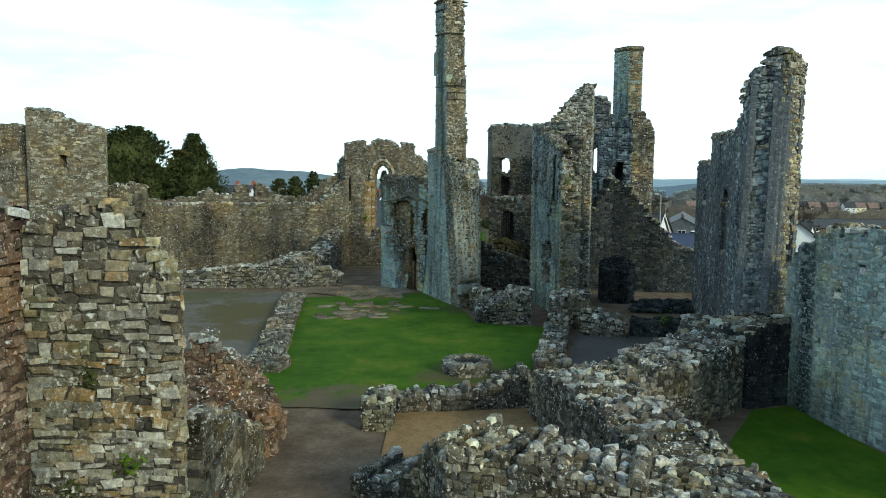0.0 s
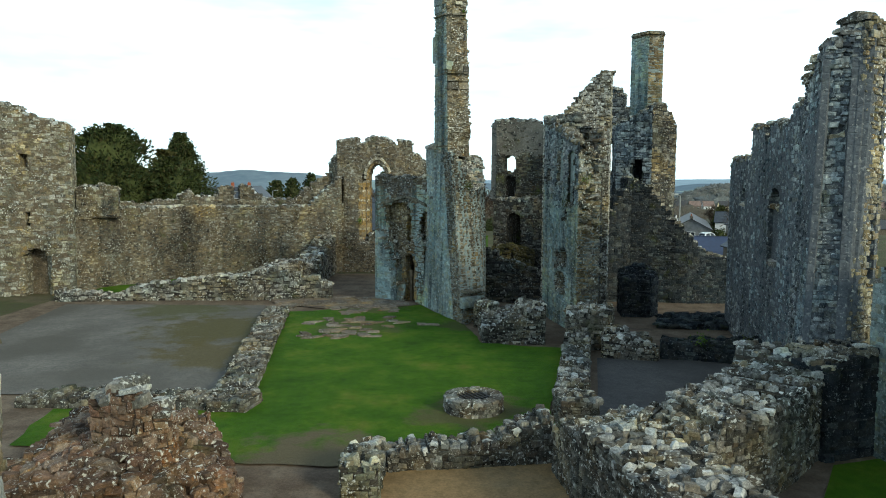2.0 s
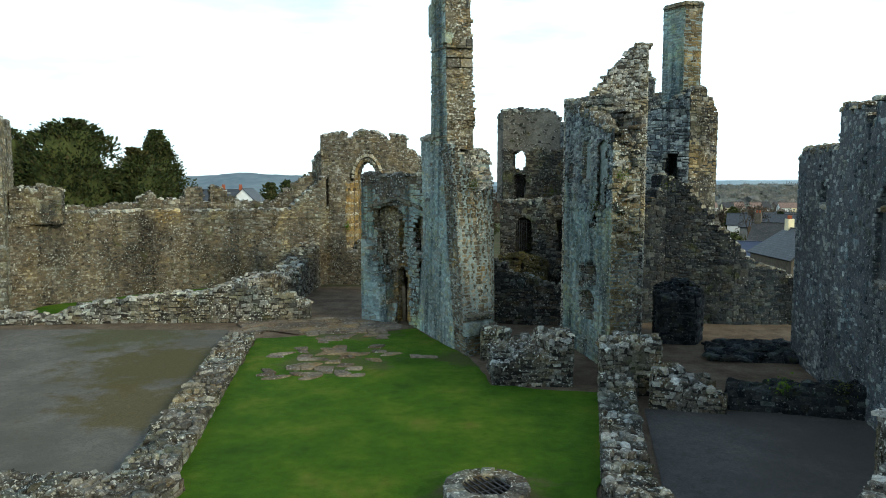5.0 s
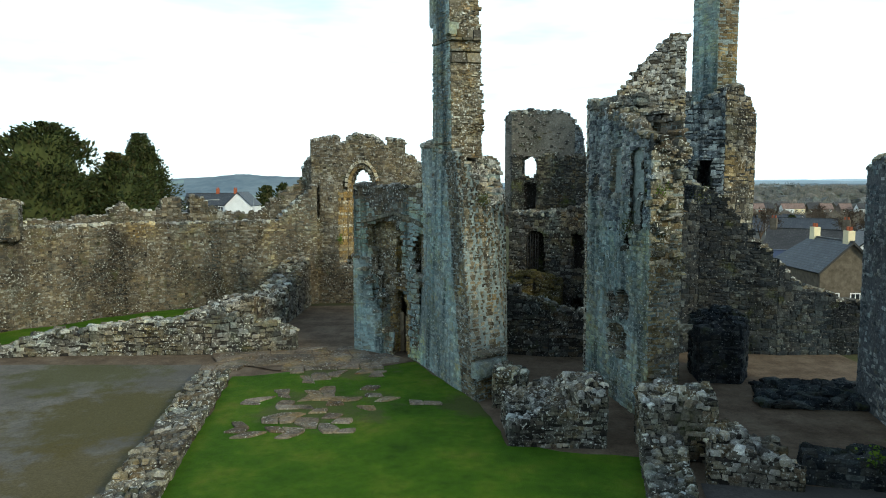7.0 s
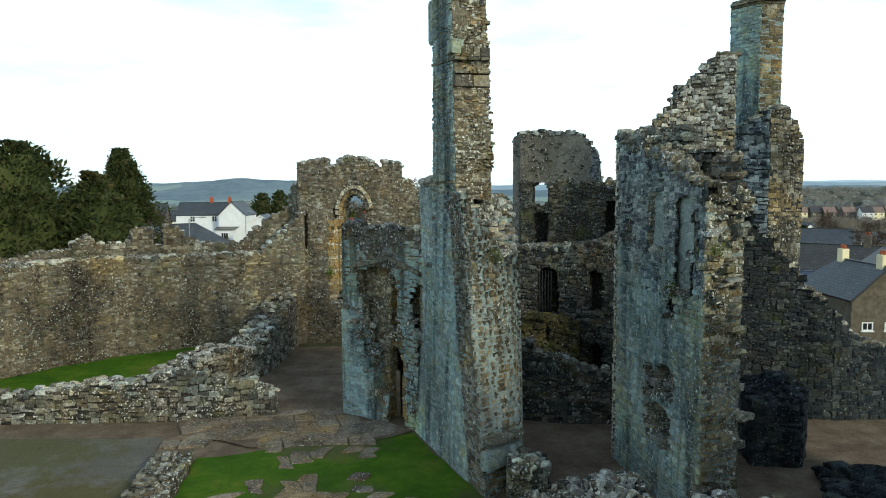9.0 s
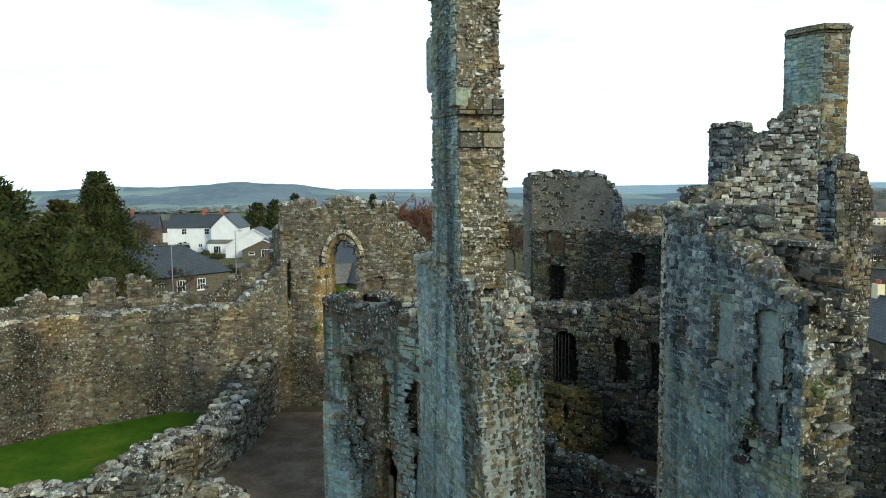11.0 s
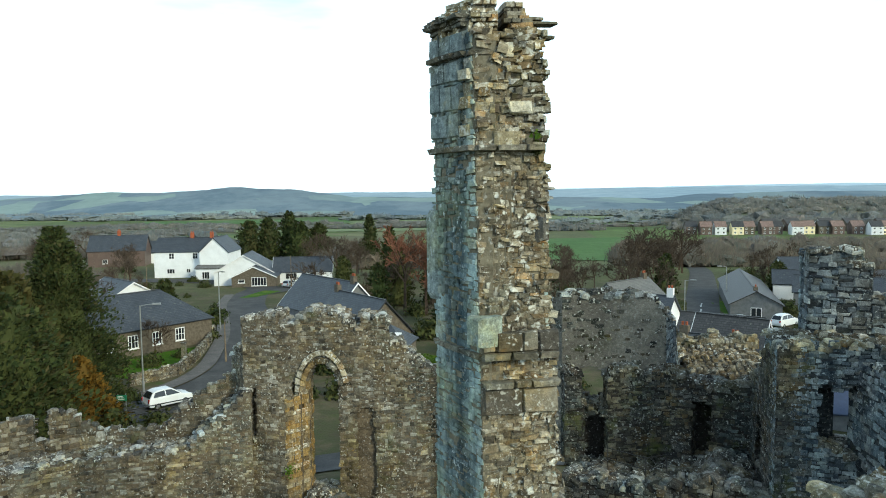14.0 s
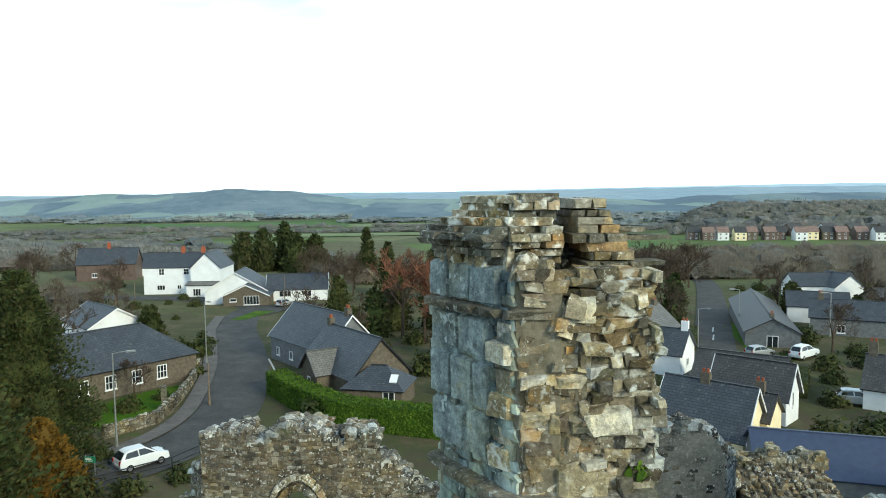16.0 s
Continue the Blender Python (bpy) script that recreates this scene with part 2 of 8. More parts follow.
M_LOW = stone_material("dark low wall rubble", [(0.035, 0.033, 0.028), (0.13, 0.12, 0.098), (0.065, 0.06, 0.05), (0.22, 0.205, 0.17), (0.1, 0.078, 0.055), (0.36, 0.35, 0.32)], 0.5, 0.2, 0.4)
# the blue cast of shaded wall faces is mixed into these tones
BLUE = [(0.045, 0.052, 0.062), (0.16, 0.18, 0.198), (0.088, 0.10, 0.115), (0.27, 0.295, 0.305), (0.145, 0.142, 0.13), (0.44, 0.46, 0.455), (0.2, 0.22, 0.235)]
# near-black tones: the deep shade of the kitchen range is put into the stone
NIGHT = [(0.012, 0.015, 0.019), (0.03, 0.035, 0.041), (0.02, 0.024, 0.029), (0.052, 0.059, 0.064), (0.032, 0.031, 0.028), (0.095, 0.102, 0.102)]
M_NIGHT = stone_material("kitchen stone darkened for shade", NIGHT, 0.05, 0.25, 0.45, (0.4, 0.43, 0.43), (0.015, 0.018, 0.022), 0.7, 0.6, (1.4, 1.4, 1.3), cool=0.5, warmth=0.6)
M_BLUE = stone_material("shade toned blue rubble stone", BLUE, 0.4, 0.2, 0.4, (0.5, 0.54, 0.54), (0.02, 0.025, 0.03), 0.9, 0.6, (1.5, 1.55, 1.5), cool=0.5, warmth=0.3)
# core kept dark to go with the shade-toned facing
C_BLUE = mortar_material("shade toned mortar core", (0.02, 0.024, 0.028), (0.065, 0.073, 0.078), 0.4, 3.6, 0.15)
# streaked render, its blue grey taken from the shaded range face
C_RANGE = mortar_material("shade toned streaked render", (0.06, 0.069, 0.082), (0.15, 0.166, 0.182), 0.3, 2.6, 0.1, 0.5)
C_TAN = mortar_material("light tan mortar core", (0.10, 0.086, 0.058), (0.25, 0.225, 0.165), 0.3, 5.0, 0.3, 0.0)
C_HALL = mortar_material("grey brown wall plaster", (0.18, 0.17, 0.145), (0.31, 0.29, 0.245), 0.25, 7.0, 0.1, 0.4)
C_WARM = mortar_material("warm mortar core", (0.085, 0.068, 0.048), (0.21, 0.17, 0.115))
C_GREY = mortar_material("grey mortar core", (0.035, 0.032, 0.028), (0.115, 0.105, 0.085))
C_DARK = mortar_material("dark mortar core", (0.014, 0.0135, 0.013), (0.05, 0.046, 0.04), 0.5, 3.6, 0.3)
# pale render tinted with the same painted skylight
C_PALE = mortar_material("sky tinted lime render", (0.16, 0.2, 0.205), (0.32, 0.385, 0.38), 0.35, 2.2)
C_RED = mortar_material("reddish rubble core", (0.05, 0.034, 0.025), (0.14, 0.102, 0.072))

# ---- masonry ----
STONE_FACES = np.array([[0, 1, 5, 4], [1, 2, 6, 5], [2, 3, 7, 6], [3, 0, 4, 7], [4, 5, 9, 8], [5, 6, 10, 9], [6, 7, 11, 10], [7, 4, 8, 11], [8, 9, 10, 11]])
UNIT = np.array([[-.5, -.5], [.5, -.5], [.5, .5], [-.5, .5]])
RNG = np.random.default_rng(7)


def mesh_of(name, verts, faces, mat):
    me = bpy.data.meshes.new(name)
    me.from_pydata(np.asarray(verts).tolist(), [], np.asarray(faces).tolist() if isinstance(faces, np.ndarray) else faces)
    me.materials.append(mat)
    return me


def stone_verts(c, u, v, n, w, h, d):
    """Chamfered, uneven stones: centre, axes, width, height, and how far each stands out."""
    k = len(c)
    jit = RNG.uniform(-0.16, 0.16, (k, 4, 2))
    turn = RNG.normal(0, 0.07, (k, 1))
    u, v = u * np.cos(turn) + v * np.sin(turn), v * np.cos(turn) - u * np.sin(turn)
    tip = RNG.normal(0, 0.10, (k, 2))
    n = n + u * tip[:, :1] + v * tip[:, 1:]
    ring = UNIT[None] + jit
    inner = UNIT[None] * RNG.uniform(0.62, 0.84, (k, 1, 1)) + RNG.uniform(-0.06, 0.06, (k, 4, 2))
    out = np.zeros((k, 12, 3))
    for j, (r, dep) in enumerate(((ring, -0.06 * np.ones((k, 1))), (ring, 0.5 * d[:, None] * RNG.uniform(0.7, 1.2, (k, 4))), (inner, d[:, None] * RNG.uniform(0.8, 1.15, (k, 4))))):
        out[:, 4 * j:4 * j + 4] = (c[:, None] + u[:, None] * (r[..., :1] * w[:, None, None]) + v[:, None] * (r[..., 1:] * h[:, None, None])
                                   + n[:, None] * (dep[..., None] if dep.ndim == 2 and dep.shape[1] == 4 else dep[:, :, None]))
    return out


def unit_stones(mat, count=6):
    key = mat.name
    if key not in unit_stones.store:
        lot = []
        e = np.eye(3)
        for _ in range(count):
            v = stone_verts(np.zeros((1, 3)), e[:1], e[1:2], e[2:3], np.ones(1), np.ones(1), np.ones(1))[0]
            v[:4, 2] = -0.6
            lot.append(mesh_of("stone", v, STONE_FACES, mat))
        unit_stones.store[key] = lot
    return unit_stones.store[key]


unit_stones.store = {}


def resample(pts, pts2, ds, closed):
    """Both lines cut into equal steps between their corners. Returns points, partners, the corner index of each step."""
    a, b, seg = [], [], []
    m = len(pts)
    for j in range(m if closed else m - 1):
        p, q, p2, q2 = pts[j], pts[(j + 1) % m], pts2[j], pts2[(j + 1) % m]
        n = max(1, int(round(math.dist(p, q) / ds)))
        for i in range(n):
            f = i / n
            a.append(np.array(p) * (1 - f) + np.array(q) * f)
            b.append(np.array(p2) * (1 - f) + np.array(q2) * f)
            seg.append(j)
    a.append(np.array(pts[0] if closed else pts[-1]))
    b.append(np.array(pts2[0] if closed else pts2[-1]))
    return np.array(a, float), np.array(b, float), seg


def masonry(name, label, category, outer, inner, top, base=0.0, openings=(), core=None, stone=None, cap=None, side_stone=None, size=(0.22, 0.5, 0.13, 0.26), proud=(0.02, 0.07),
            closed=False, outer_top=None, z_top=None, ds=0.3, jag=0.12, dome=0.0, back=False, near=None, cover=0.95, cap_size=(0.18, 0.42), loose=1.0, upper=None, jamb=None):
    """A standing piece of ruined wall: a core with openings, faced and capped with single stones.
    outer, inner: plan lines of the two faces; top: (run along the outer line, height) rows;
    openings: (start, end, sill, spring, arch rise, depth), depth None goes right through;
    jamb: the stone in broken edges; near: (place, count): that many stones round the place become parts of their own."""
    core, stone = core or C_GREY, stone or M_GREY
    cap = cap or M_TOP
    P, Q, seg = resample(outer, inner, ds, closed)
    P1 = resample(outer_top, inner, ds, closed)[0] if outer_top and len(outer_top) == len(outer) else None
    if P1 is not None and len(P1) != len(P):
        P1 = np.array([P1[min(len(P1) - 1, int(round(i * (len(P1) - 1) / (len(P) - 1))))] for i in range(len(P))])
    run = np.concatenate([[0], np.cumsum(np.linalg.norm(np.diff(P, axis=0), axis=1))])
    mid = (run[:-1] + run[1:]) / 2
    tops = np.interp(mid, [r for r, _ in top], [z for _, z in top]) + RNG.uniform(-jag, jag, len(mid))
    ncol = len(mid)

    def place(i, f, z):
        """A point on the outer face: column, part of the column, height."""
        a = P[i] * (1 - f) + P[i + 1] * f
        if P1 is not None:
            g = min(1.0, max(0.0, (z - base) / (z_top - base)))
            a = a * (1 - g) + (P1[i] * (1 - f) + P1[i + 1] * f) * g
        return a

    spans = []                                  # for each column: solid (z0, z1, inset depth)
    for i in range(ncol):
        cuts = []
        for s0, s1, z0, z1, rise, depth in openings:
            if s0 <= mid[i] <= s1:
                h = (mid[i] - (s0 + s1) / 2) / ((s1 - s0) / 2)
                cuts.append((z0, z1 + rise * math.sqrt(max(0.0, 1 - h * h)), depth))
        cuts.sort(key=lambda k: k[0])
        z, mine = base, []
        for z0, z1, depth in cuts:
            z1 = min(z1, tops[i])
            if z0 > z:
                mine.append((z, min(z0, tops[i]), 0.0))
            if depth is not None and z1 > z0:
                mine.append((z0, z1, depth))
            z = max(z, z1)
        if tops[i] > z + 0.03:
            mine.append((z, tops[i], 0.0))
        spans.append(mine)

    def solid(i, z):
        if i < 0 or i >= ncol:
            return False
        return any(a <= z <= b and d == 0.0 for a, b, d in spans[i])

    V, F = [], []
    for i in range(ncol):
        for a, b, d in spans[i]:
            k = len(V)
            for z in (a, b):
                p, p2 = place(i, 0, z), place(i, 1, z)
                w1, w2 = Q[i] - p, Q[i + 1] - p2
                if d:
                    p = p + w1 * min(0.95, d / max(0.01, np.linalg.norm(w1)))
                    p2 = p2 + w2 * min(0.95, d / max(0.01, np.linalg.norm(w2)))
                zi = z + (dome if z == b and b >= tops[i] - 1e-6 else 0)
                V += [(*p, z), (*p2, z), (*Q[i + 1], zi), (*Q[i], zi)]
            F += [(k, k + 1, k + 5, k + 4), (k + 1, k + 2, k + 6, k + 5), (k + 2, k + 3, k + 7, k + 6), (k + 3, k, k + 4, k + 7), (k + 4, k + 5, k + 6, k + 7), (k + 3, k + 2, k + 1, k)]
    cme = mesh_of(name, V, F, core)
    bm = bmesh.new()
    bm.from_mesh(cme)
    bmesh.ops.remove_doubles(bm, verts=bm.verts[:], dist=0.002)
    bm.to_mesh(cme)
    bm.free()
    body = new(name, cme)
    tagged(body, label, category)

    lots = {}

    def add(mat, c, u, n, w, h, d, v=(0, 0, 1)):
        lots.setdefault(mat.name, (mat, []))[1].append((*c, *u, *v, *n, w, h, d))

    wmin, wmax, hmin, hmax = size
    zmax = max(tops)

    def face(line, flip, use_place):
        j = 0
        while j < ncol:
            e = j
            while e + 1 < ncol and seg[e + 1] == seg[j]:
                e += 1
            a, b = line[j], line[e + 1]
            L = float(np.linalg.norm(b - a))
            if L < 0.12:
                j = e + 1
                continue
            t = (b - a) / L
            nrm = np.array([t[1], -t[0]]) * (-1 if flip else 1)
            mat = (side_stone or {}).get(seg[j], stone) if not flip else stone
            r0, r1 = run[j], run[e + 1]
            z = base
            while z < zmax:
                hh = RNG.uniform(hmin, hmax)
                x = RNG.uniform(-0.2, 0.05)
                while x < L:
                    ww = RNG.uniform(wmin, wmax)
                    x0, x1 = max(x, 0.0), min(x + ww, L)
                    x += ww
                    if x1 - x0 < 0.06 or (mat is stone and RNG.random() > cover):
                        continue
                    f = (x0 + x1) / 2 / L
                    ci = j + min(e - j, int(f * (e - j + 1)))
                    zc = z + hh / 2
                    if not solid(ci, zc):
                        continue
                    mm = upper[1] if upper and zc > upper[0] + 0.8 * math.sin(1.7 * x0 + z) and mat is stone else mat
                    if use_place:
                        xx = f * (e - j + 1)
                        i0 = min(e - j, int(xx))
                        q = place(j + i0, xx - i0, zc)
                    else:
                        q = a * (1 - f) + b * f
                    add(mm, (q[0], q[1], zc + hh * RNG.uniform(-0.28, 0.28) * loose), (t[0], t[1], 0), (nrm[0], nrm[1], 0), (x1 - x0) * 0.95, hh * 0.93 * (1 + loose * RNG.uniform(-0.35, 0.3)), RNG.uniform(*proud))
                z += hh
            j = e + 1

    face(P, False, True)
    if back:
        face(Q, True, False)
    # capping stones on every open top
    for i in range(ncol):
        for a, b, d in spans[i]:
            if d or solid(i, b + 0.12):
                continue
            p, p2 = place(i, 0, b), place(i, 1, b)
            m0, m1 = (p + p2) / 2, (Q[i] + Q[i + 1]) / 2
            W = float(np.linalg.norm(m1 - m0))
            cells = max(1, int(W / (0.5 * (cap_size[0] + cap_size[1]))))
            for k in range(cells):
                if RNG.random() < 0.08:
                    continue
                f = (k + RNG.uniform(0.25, 0.75)) / cells
                q = m0 * (1 - f) + m1 * f
                ang = RNG.uniform(0, 3.14)
                tilt = RNG.normal(0, 0.16, 2)
                n = np.array([tilt[0], tilt[1], 1.0])
                n /= np.linalg.norm(n)
                u = np.array([math.cos(ang), math.sin(ang), 0])
                u -= n * (u @ n)
                u /= np.linalg.norm(u)
                zz = b + (dome * f if b >= tops[i] - 1e-6 else 0)
                add(cap, (q[0], q[1], zz), u, n, RNG.uniform(*cap_size) * 1.15, RNG.uniform(*cap_size), RNG.uniform(0.05, 0.17), np.cross(n, u))
    # stones on jambs, breaks and ends
    for i in range(ncol):
        for side in (-1, 1):
            if closed and (i + side < 0 or i + side >= ncol):
                continue
            for a, b, d in spans[i]:
                if d:
                    continue
                z = a
                while z < b:
                    hh = RNG.uniform(hmin, hmax)
                    zc = z + hh / 2
                    z += hh
                    if zc > b or solid(i + side, zc):
                        continue
                    f = 0 if side < 0 else 1
                    e0, e1 = place(i, f, zc), Q[i + f]
                    W = float(np.linalg.norm(e1 - e0))
                    t = (e1 - e0) / W
                    n = (P[i + 1] - P[i]) * side
                    n = n / np.linalg.norm(n)
                    x = 0.0
                    while x < W:
                        ww = RNG.uniform(wmin, wmax)
                        xc = (x + min(W, x + ww)) / 2
                        q = e0 + t * xc
                        add(jamb or stone, (q[0], q[1], zc), (t[0], t[1], 0), (n[0], n[1], 0), min(ww, W - x) * 0.95, hh * 0.93, RNG.uniform(*proud))
                        x += ww
    for mat, rows in lots.values():
        A = np.array(rows)
        if near:
            dist = np.linalg.norm(A[:, :3] - np.array(near[0]), axis=1)
            order = np.argsort(dist)
            take = order[:int(near[1] * len(A) / sum(len(x[1]) for x in lots.values()))]
            for i in take:
                r = A[i]
                ob = new("stone", unit_stones(mat)[int(RNG.integers(6))])
                mw = Matrix.Identity(4)
                dd = max(r[14], 0.03)
                for k, (vec, sc) in enumerate(((r[3:6], r[12]), (r[6:9], r[13]), (r[9:12], dd))):
                    for q in range(3):
                        mw[q][k] = vec[q] * sc
                for q in range(3):
                    mw[q][3] = r[q]
                ob.parent = body
                ob.matrix_basis = mw
            A = np.delete(A, take, axis=0)
        if not len(A):
            continue
        v = stone_verts(A[:, 0:3], A[:, 3:6], A[:, 6:9], A[:, 9:12], A[:, 12], A[:, 13], A[:, 14])
        fidx = (STONE_FACES[None] + 12 * np.arange(len(A))[:, None, None]).reshape(-1, 4)
        ob = new("stone_facing", mesh_of("stone_facing", v.reshape(-1, 3), fidx, mat))
        ob.parent = body
        tagged(ob, kind="stuff")
    return body


def offset_line(pts, th):
    """The line th metres to the left of the way along pts, mitred."""
    out = []
    for i, p in enumerate(pts):
        ns = []
        for a, b in ((i - 1, i), (i, i + 1)):
            if a >= 0 and b < len(pts):
                d = (pts[b][0] - pts[a][0], pts[b][1] - pts[a][1])
                L = math.hypot(*d)
                ns.append((-d[1] / L, d[0] / L))
        nx, ny = sum(n[0] for n in ns) / len(ns), sum(n[1] for n in ns) / len(ns)
        k = th / max(0.35, nx * nx + ny * ny)
        out.append((p[0] + nx * k, p[1] + ny * k))
    return out


def wall(name, label, pts, th, top, category="ruined wall", **kw):
    """A wall along pts; its body lies to the left of the way, its face to the right."""
    return masonry(name, label, category, pts, offset_line(pts, th), top, **kw)


def block(name, label, poly, top, hollow=None, category="ruined tower", **kw):
    """A closed block or tower on a plan given anticlockwise; hollow: the thickness of its walls, else solid."""
    cx, cy = sum(p[0] for p in poly) / len(poly), sum(p[1] for p in poly) / len(poly)
    if hollow:
        inner = offset_line([poly[-1], *poly, poly[0]], hollow)[1:-1]
    else:
        inner = [(p[0] * 0.06 + cx * 0.94, p[1] * 0.06 + cy * 0.94) for p in poly]
    return masonry(name, label, category, poly, inner, top, closed=True, **kw)


# ---- ground ----


def ease(a, b, x):
    t = min(1.0, max(0.0, (x - a) / (b - a)))
    return t * t * (3 - 2 * t)


def ground_z(x, y):
    """Height of the land: level castle yard, a village a little lower, a valley beyond."""
    z = -2.0 * ease(70, 88, y + 0.012 * x * x * (1 if x < 0 else 0.6)) - 1.2 * ease(125, 200, y) - 6.5 * ease(200, 380, y + 0.45 * x) - 5.0 * ease(350, 800, y)
    z -= 0.9 * ease(28, 40, x) * ease(55, 80, y)
    z += 19 * ease(545, 690, y) * ease(0.30, 0.42, x / max(60.0, y - 40)) * (1 - ease(760, 900, y))
    return z


def ground_material():
    m = Nodes("winter fields and rough grass", 1.0)
    v = m.n("ShaderNodeTexVoronoi", Scale=0.0085)
    w = m.noise(0.01, 2)
    m.link(m.mix(0.03, m.pos, w), v.inputs["Vector"])
    sep = m.n("ShaderNodeSeparateColor")
    m.link(v.outputs["Color"], sep.inputs[0])
    field = m.ramp(sep.outputs[0], [(0.0, (0.07, 0.115, 0.04)), (0.25, (0.12, 0.18, 0.06)), (0.45, (0.13, 0.13, 0.075)), (0.65, (0.10, 0.16, 0.05)), (0.8, (0.2, 0.22, 0.11)), (1.0, (0.09, 0.095, 0.06))])
    n1 = m.noise(0.05, 6, 0.7)
    col = m.mix(0.6, field, m.ramp(n1, [(0.3, (0.55, 0.5, 0.5)), (0.7, (1.3, 1.25, 1.1))]), "MULTIPLY")
    sx = m.n("ShaderNodeSeparateXYZ")
    m.link(m.pos, sx.inputs[0])
    near = m.n("ShaderNodeMapRange")
    for i, v2 in enumerate((170.0, 260.0, 1.0, 0.0)):
        near.inputs[i + 1].default_value = v2
    m.link(sx.outputs[1], near.inputs[0])
    garden = m.ramp(m.noise(0.12, 6, 0.7), [(0.35, (0.085, 0.07, 0.045)), (0.48, (0.075, 0.085, 0.035)), (0.58, (0.13, 0.105, 0.065)), (0.68, (0.08, 0.115, 0.035))])
    col = m.mix(near.outputs[0], col, garden)
    n2 = m.noise(0.9, 6, 0.7)
    col = m.mix(m.math("MULTIPLY", m.mask(n2, 0.45, 0.7), 0.7), col, (0.075, 0.066, 0.042))
    m.bump(m.noise(3.0, 5, 0.7), 0.6, 0.2)
    return m.done(col)


M_GROUND = ground_material()


def ground():
    ang = np.concatenate([np.linspace(-180, -70, 23)[:-1], np.linspace(-70, 70, 141), np.linspace(70, 180, 23)[1:-1]])
    rad = np.concatenate([[0.5], np.linspace(6, 120, 58), np.geomspace(124, 4600, 110)])
    V = [(0.0, 30.0, ground_z(0, 30) - 0.02)]
    for r in rad:
        for a in ang:
            x, y = r * math.sin(radians(a)), 30 + r * math.cos(radians(a))
            V.append((x, y, ground_z(x, y) - 0.02))
    n = len(ang)
    F = [(0, 1 + (j + 1) % n, 1 + j) for j in range(n)]
    for i in range(len(rad) - 1):
        for j in range(n):
            a, b = 1 + i * n + j, 1 + i * n + (j + 1) % n
            F.append((a, b, b + n, a + n))
    ob = new("ground", mesh_of("ground", V, F, M_GROUND))
    tagged(ob, "rough winter grass and fields falling to a valley", "ground", kind="structure")


ground()


def soil(name, cols, scale=1.2, rough=0.95, bump=0.4, wet=None, fine=14, spots=()):
    m = Nodes(name, rough)
    a = m.noise(scale, 6, 0.65)
    f = m.noise(fine, 5, 0.7)
    col = m.ramp(a, [(0.3 + 0.4 * i / (len(cols) - 1), c) for i, c in enumerate(cols)])
    col = m.mix(0.5, col, m.ramp(f, [(0.3, (0.6, 0.6, 0.6)), (0.7, (1.35, 1.35, 1.35))]), "MULTIPLY")
    col = m.mix(0.55, col, m.ramp(m.noise(scale * 7, 5, 0.7), [(0.3, (0.62, 0.64, 0.6)), (0.5, (1.0, 1.0, 1.0)), (0.7, (1.3, 1.24, 1.2))]), "MULTIPLY")
    if wet:
        w = m.mask(m.noise(0.22, 3, 0.5), 0.42, 0.6)
        col = m.mix(m.math("MULTIPLY", w, 0.8), col, wet)
        rg = m.ramp(w, [(0, (rough, rough, rough)), (1, (0.78, 0.78, 0.78))])
        m.link(rg, m.b.inputs["Roughness"])
    for at, r, c, k in spots:
        vm = m.n("ShaderNodeVectorMath")
        vm.operation = "DISTANCE"
        m.link(m.pos, vm.inputs[0])
        vm.inputs[1].default_value = at
        away = m.math("ADD", m.math("DIVIDE", vm.outputs["Value"], r), m.math("MULTIPLY", m.math("SUBTRACT", m.noise(0.7, 5, 0.65), 0.5), 2.4))
        col = m.mix(m.math("MULTIPLY", m.ramp(away, [(0.55, (1, 1, 1)), (1.0, (0, 0, 0))]), k), col, m.mix(0.5, c, m.mix(1.0, c, m.ramp(f, [(0.3, (0.4, 0.4, 0.4)), (0.7, (1.6, 1.6, 1.6))]), "MULTIPLY")))
    m.bump(f, bump, 0.03)
    return m.done(col)


M_LAWN = soil("mown wet lawn", [(0.028, 0.068, 0.004), (0.043, 0.10, 0.005), (0.055, 0.118, 0.006), (0.082, 0.136, 0.01), (0.12, 0.138, 0.02)], 0.45, 0.9, 0.9, None, 24, spots=(((1.06, 28.95, 0.1), 2.2, (0.10, 0.075, 0.045), 0.7), ((-4.8, 48.9, 0.1), 2.2, (0.10, 0.08, 0.05), 0.6), ((-3.6, 24.0, 0.1), 3.0, (0.13, 0.1, 0.065), 0.9), ((-8.5, 25.0, 0.1), 2.0, (0.1, 0.085, 0.04), 0.6), ((-4.6, 43.2, 0.1), 2.6, (0.09, 0.085, 0.04), 0.6), ((1.6, 43.5, 0.1), 2.0, (0.07, 0.055, 0.03), 0.6)))
# far pasture greens, lightened for haze in the colour itself
M_FIELD = soil("green pasture with painted haze", [(0.06, 0.125, 0.035), (0.08, 0.15, 0.045), (0.10, 0.165, 0.06)], 0.03, 0.95, 0.3, None, 0.8)
M_FIELD2 = soil("pale pasture with painted haze", [(0.15, 0.19, 0.09), (0.18, 0.22, 0.11), (0.21, 0.22, 0.13)], 0.03, 0.95, 0.3, None, 0.8)
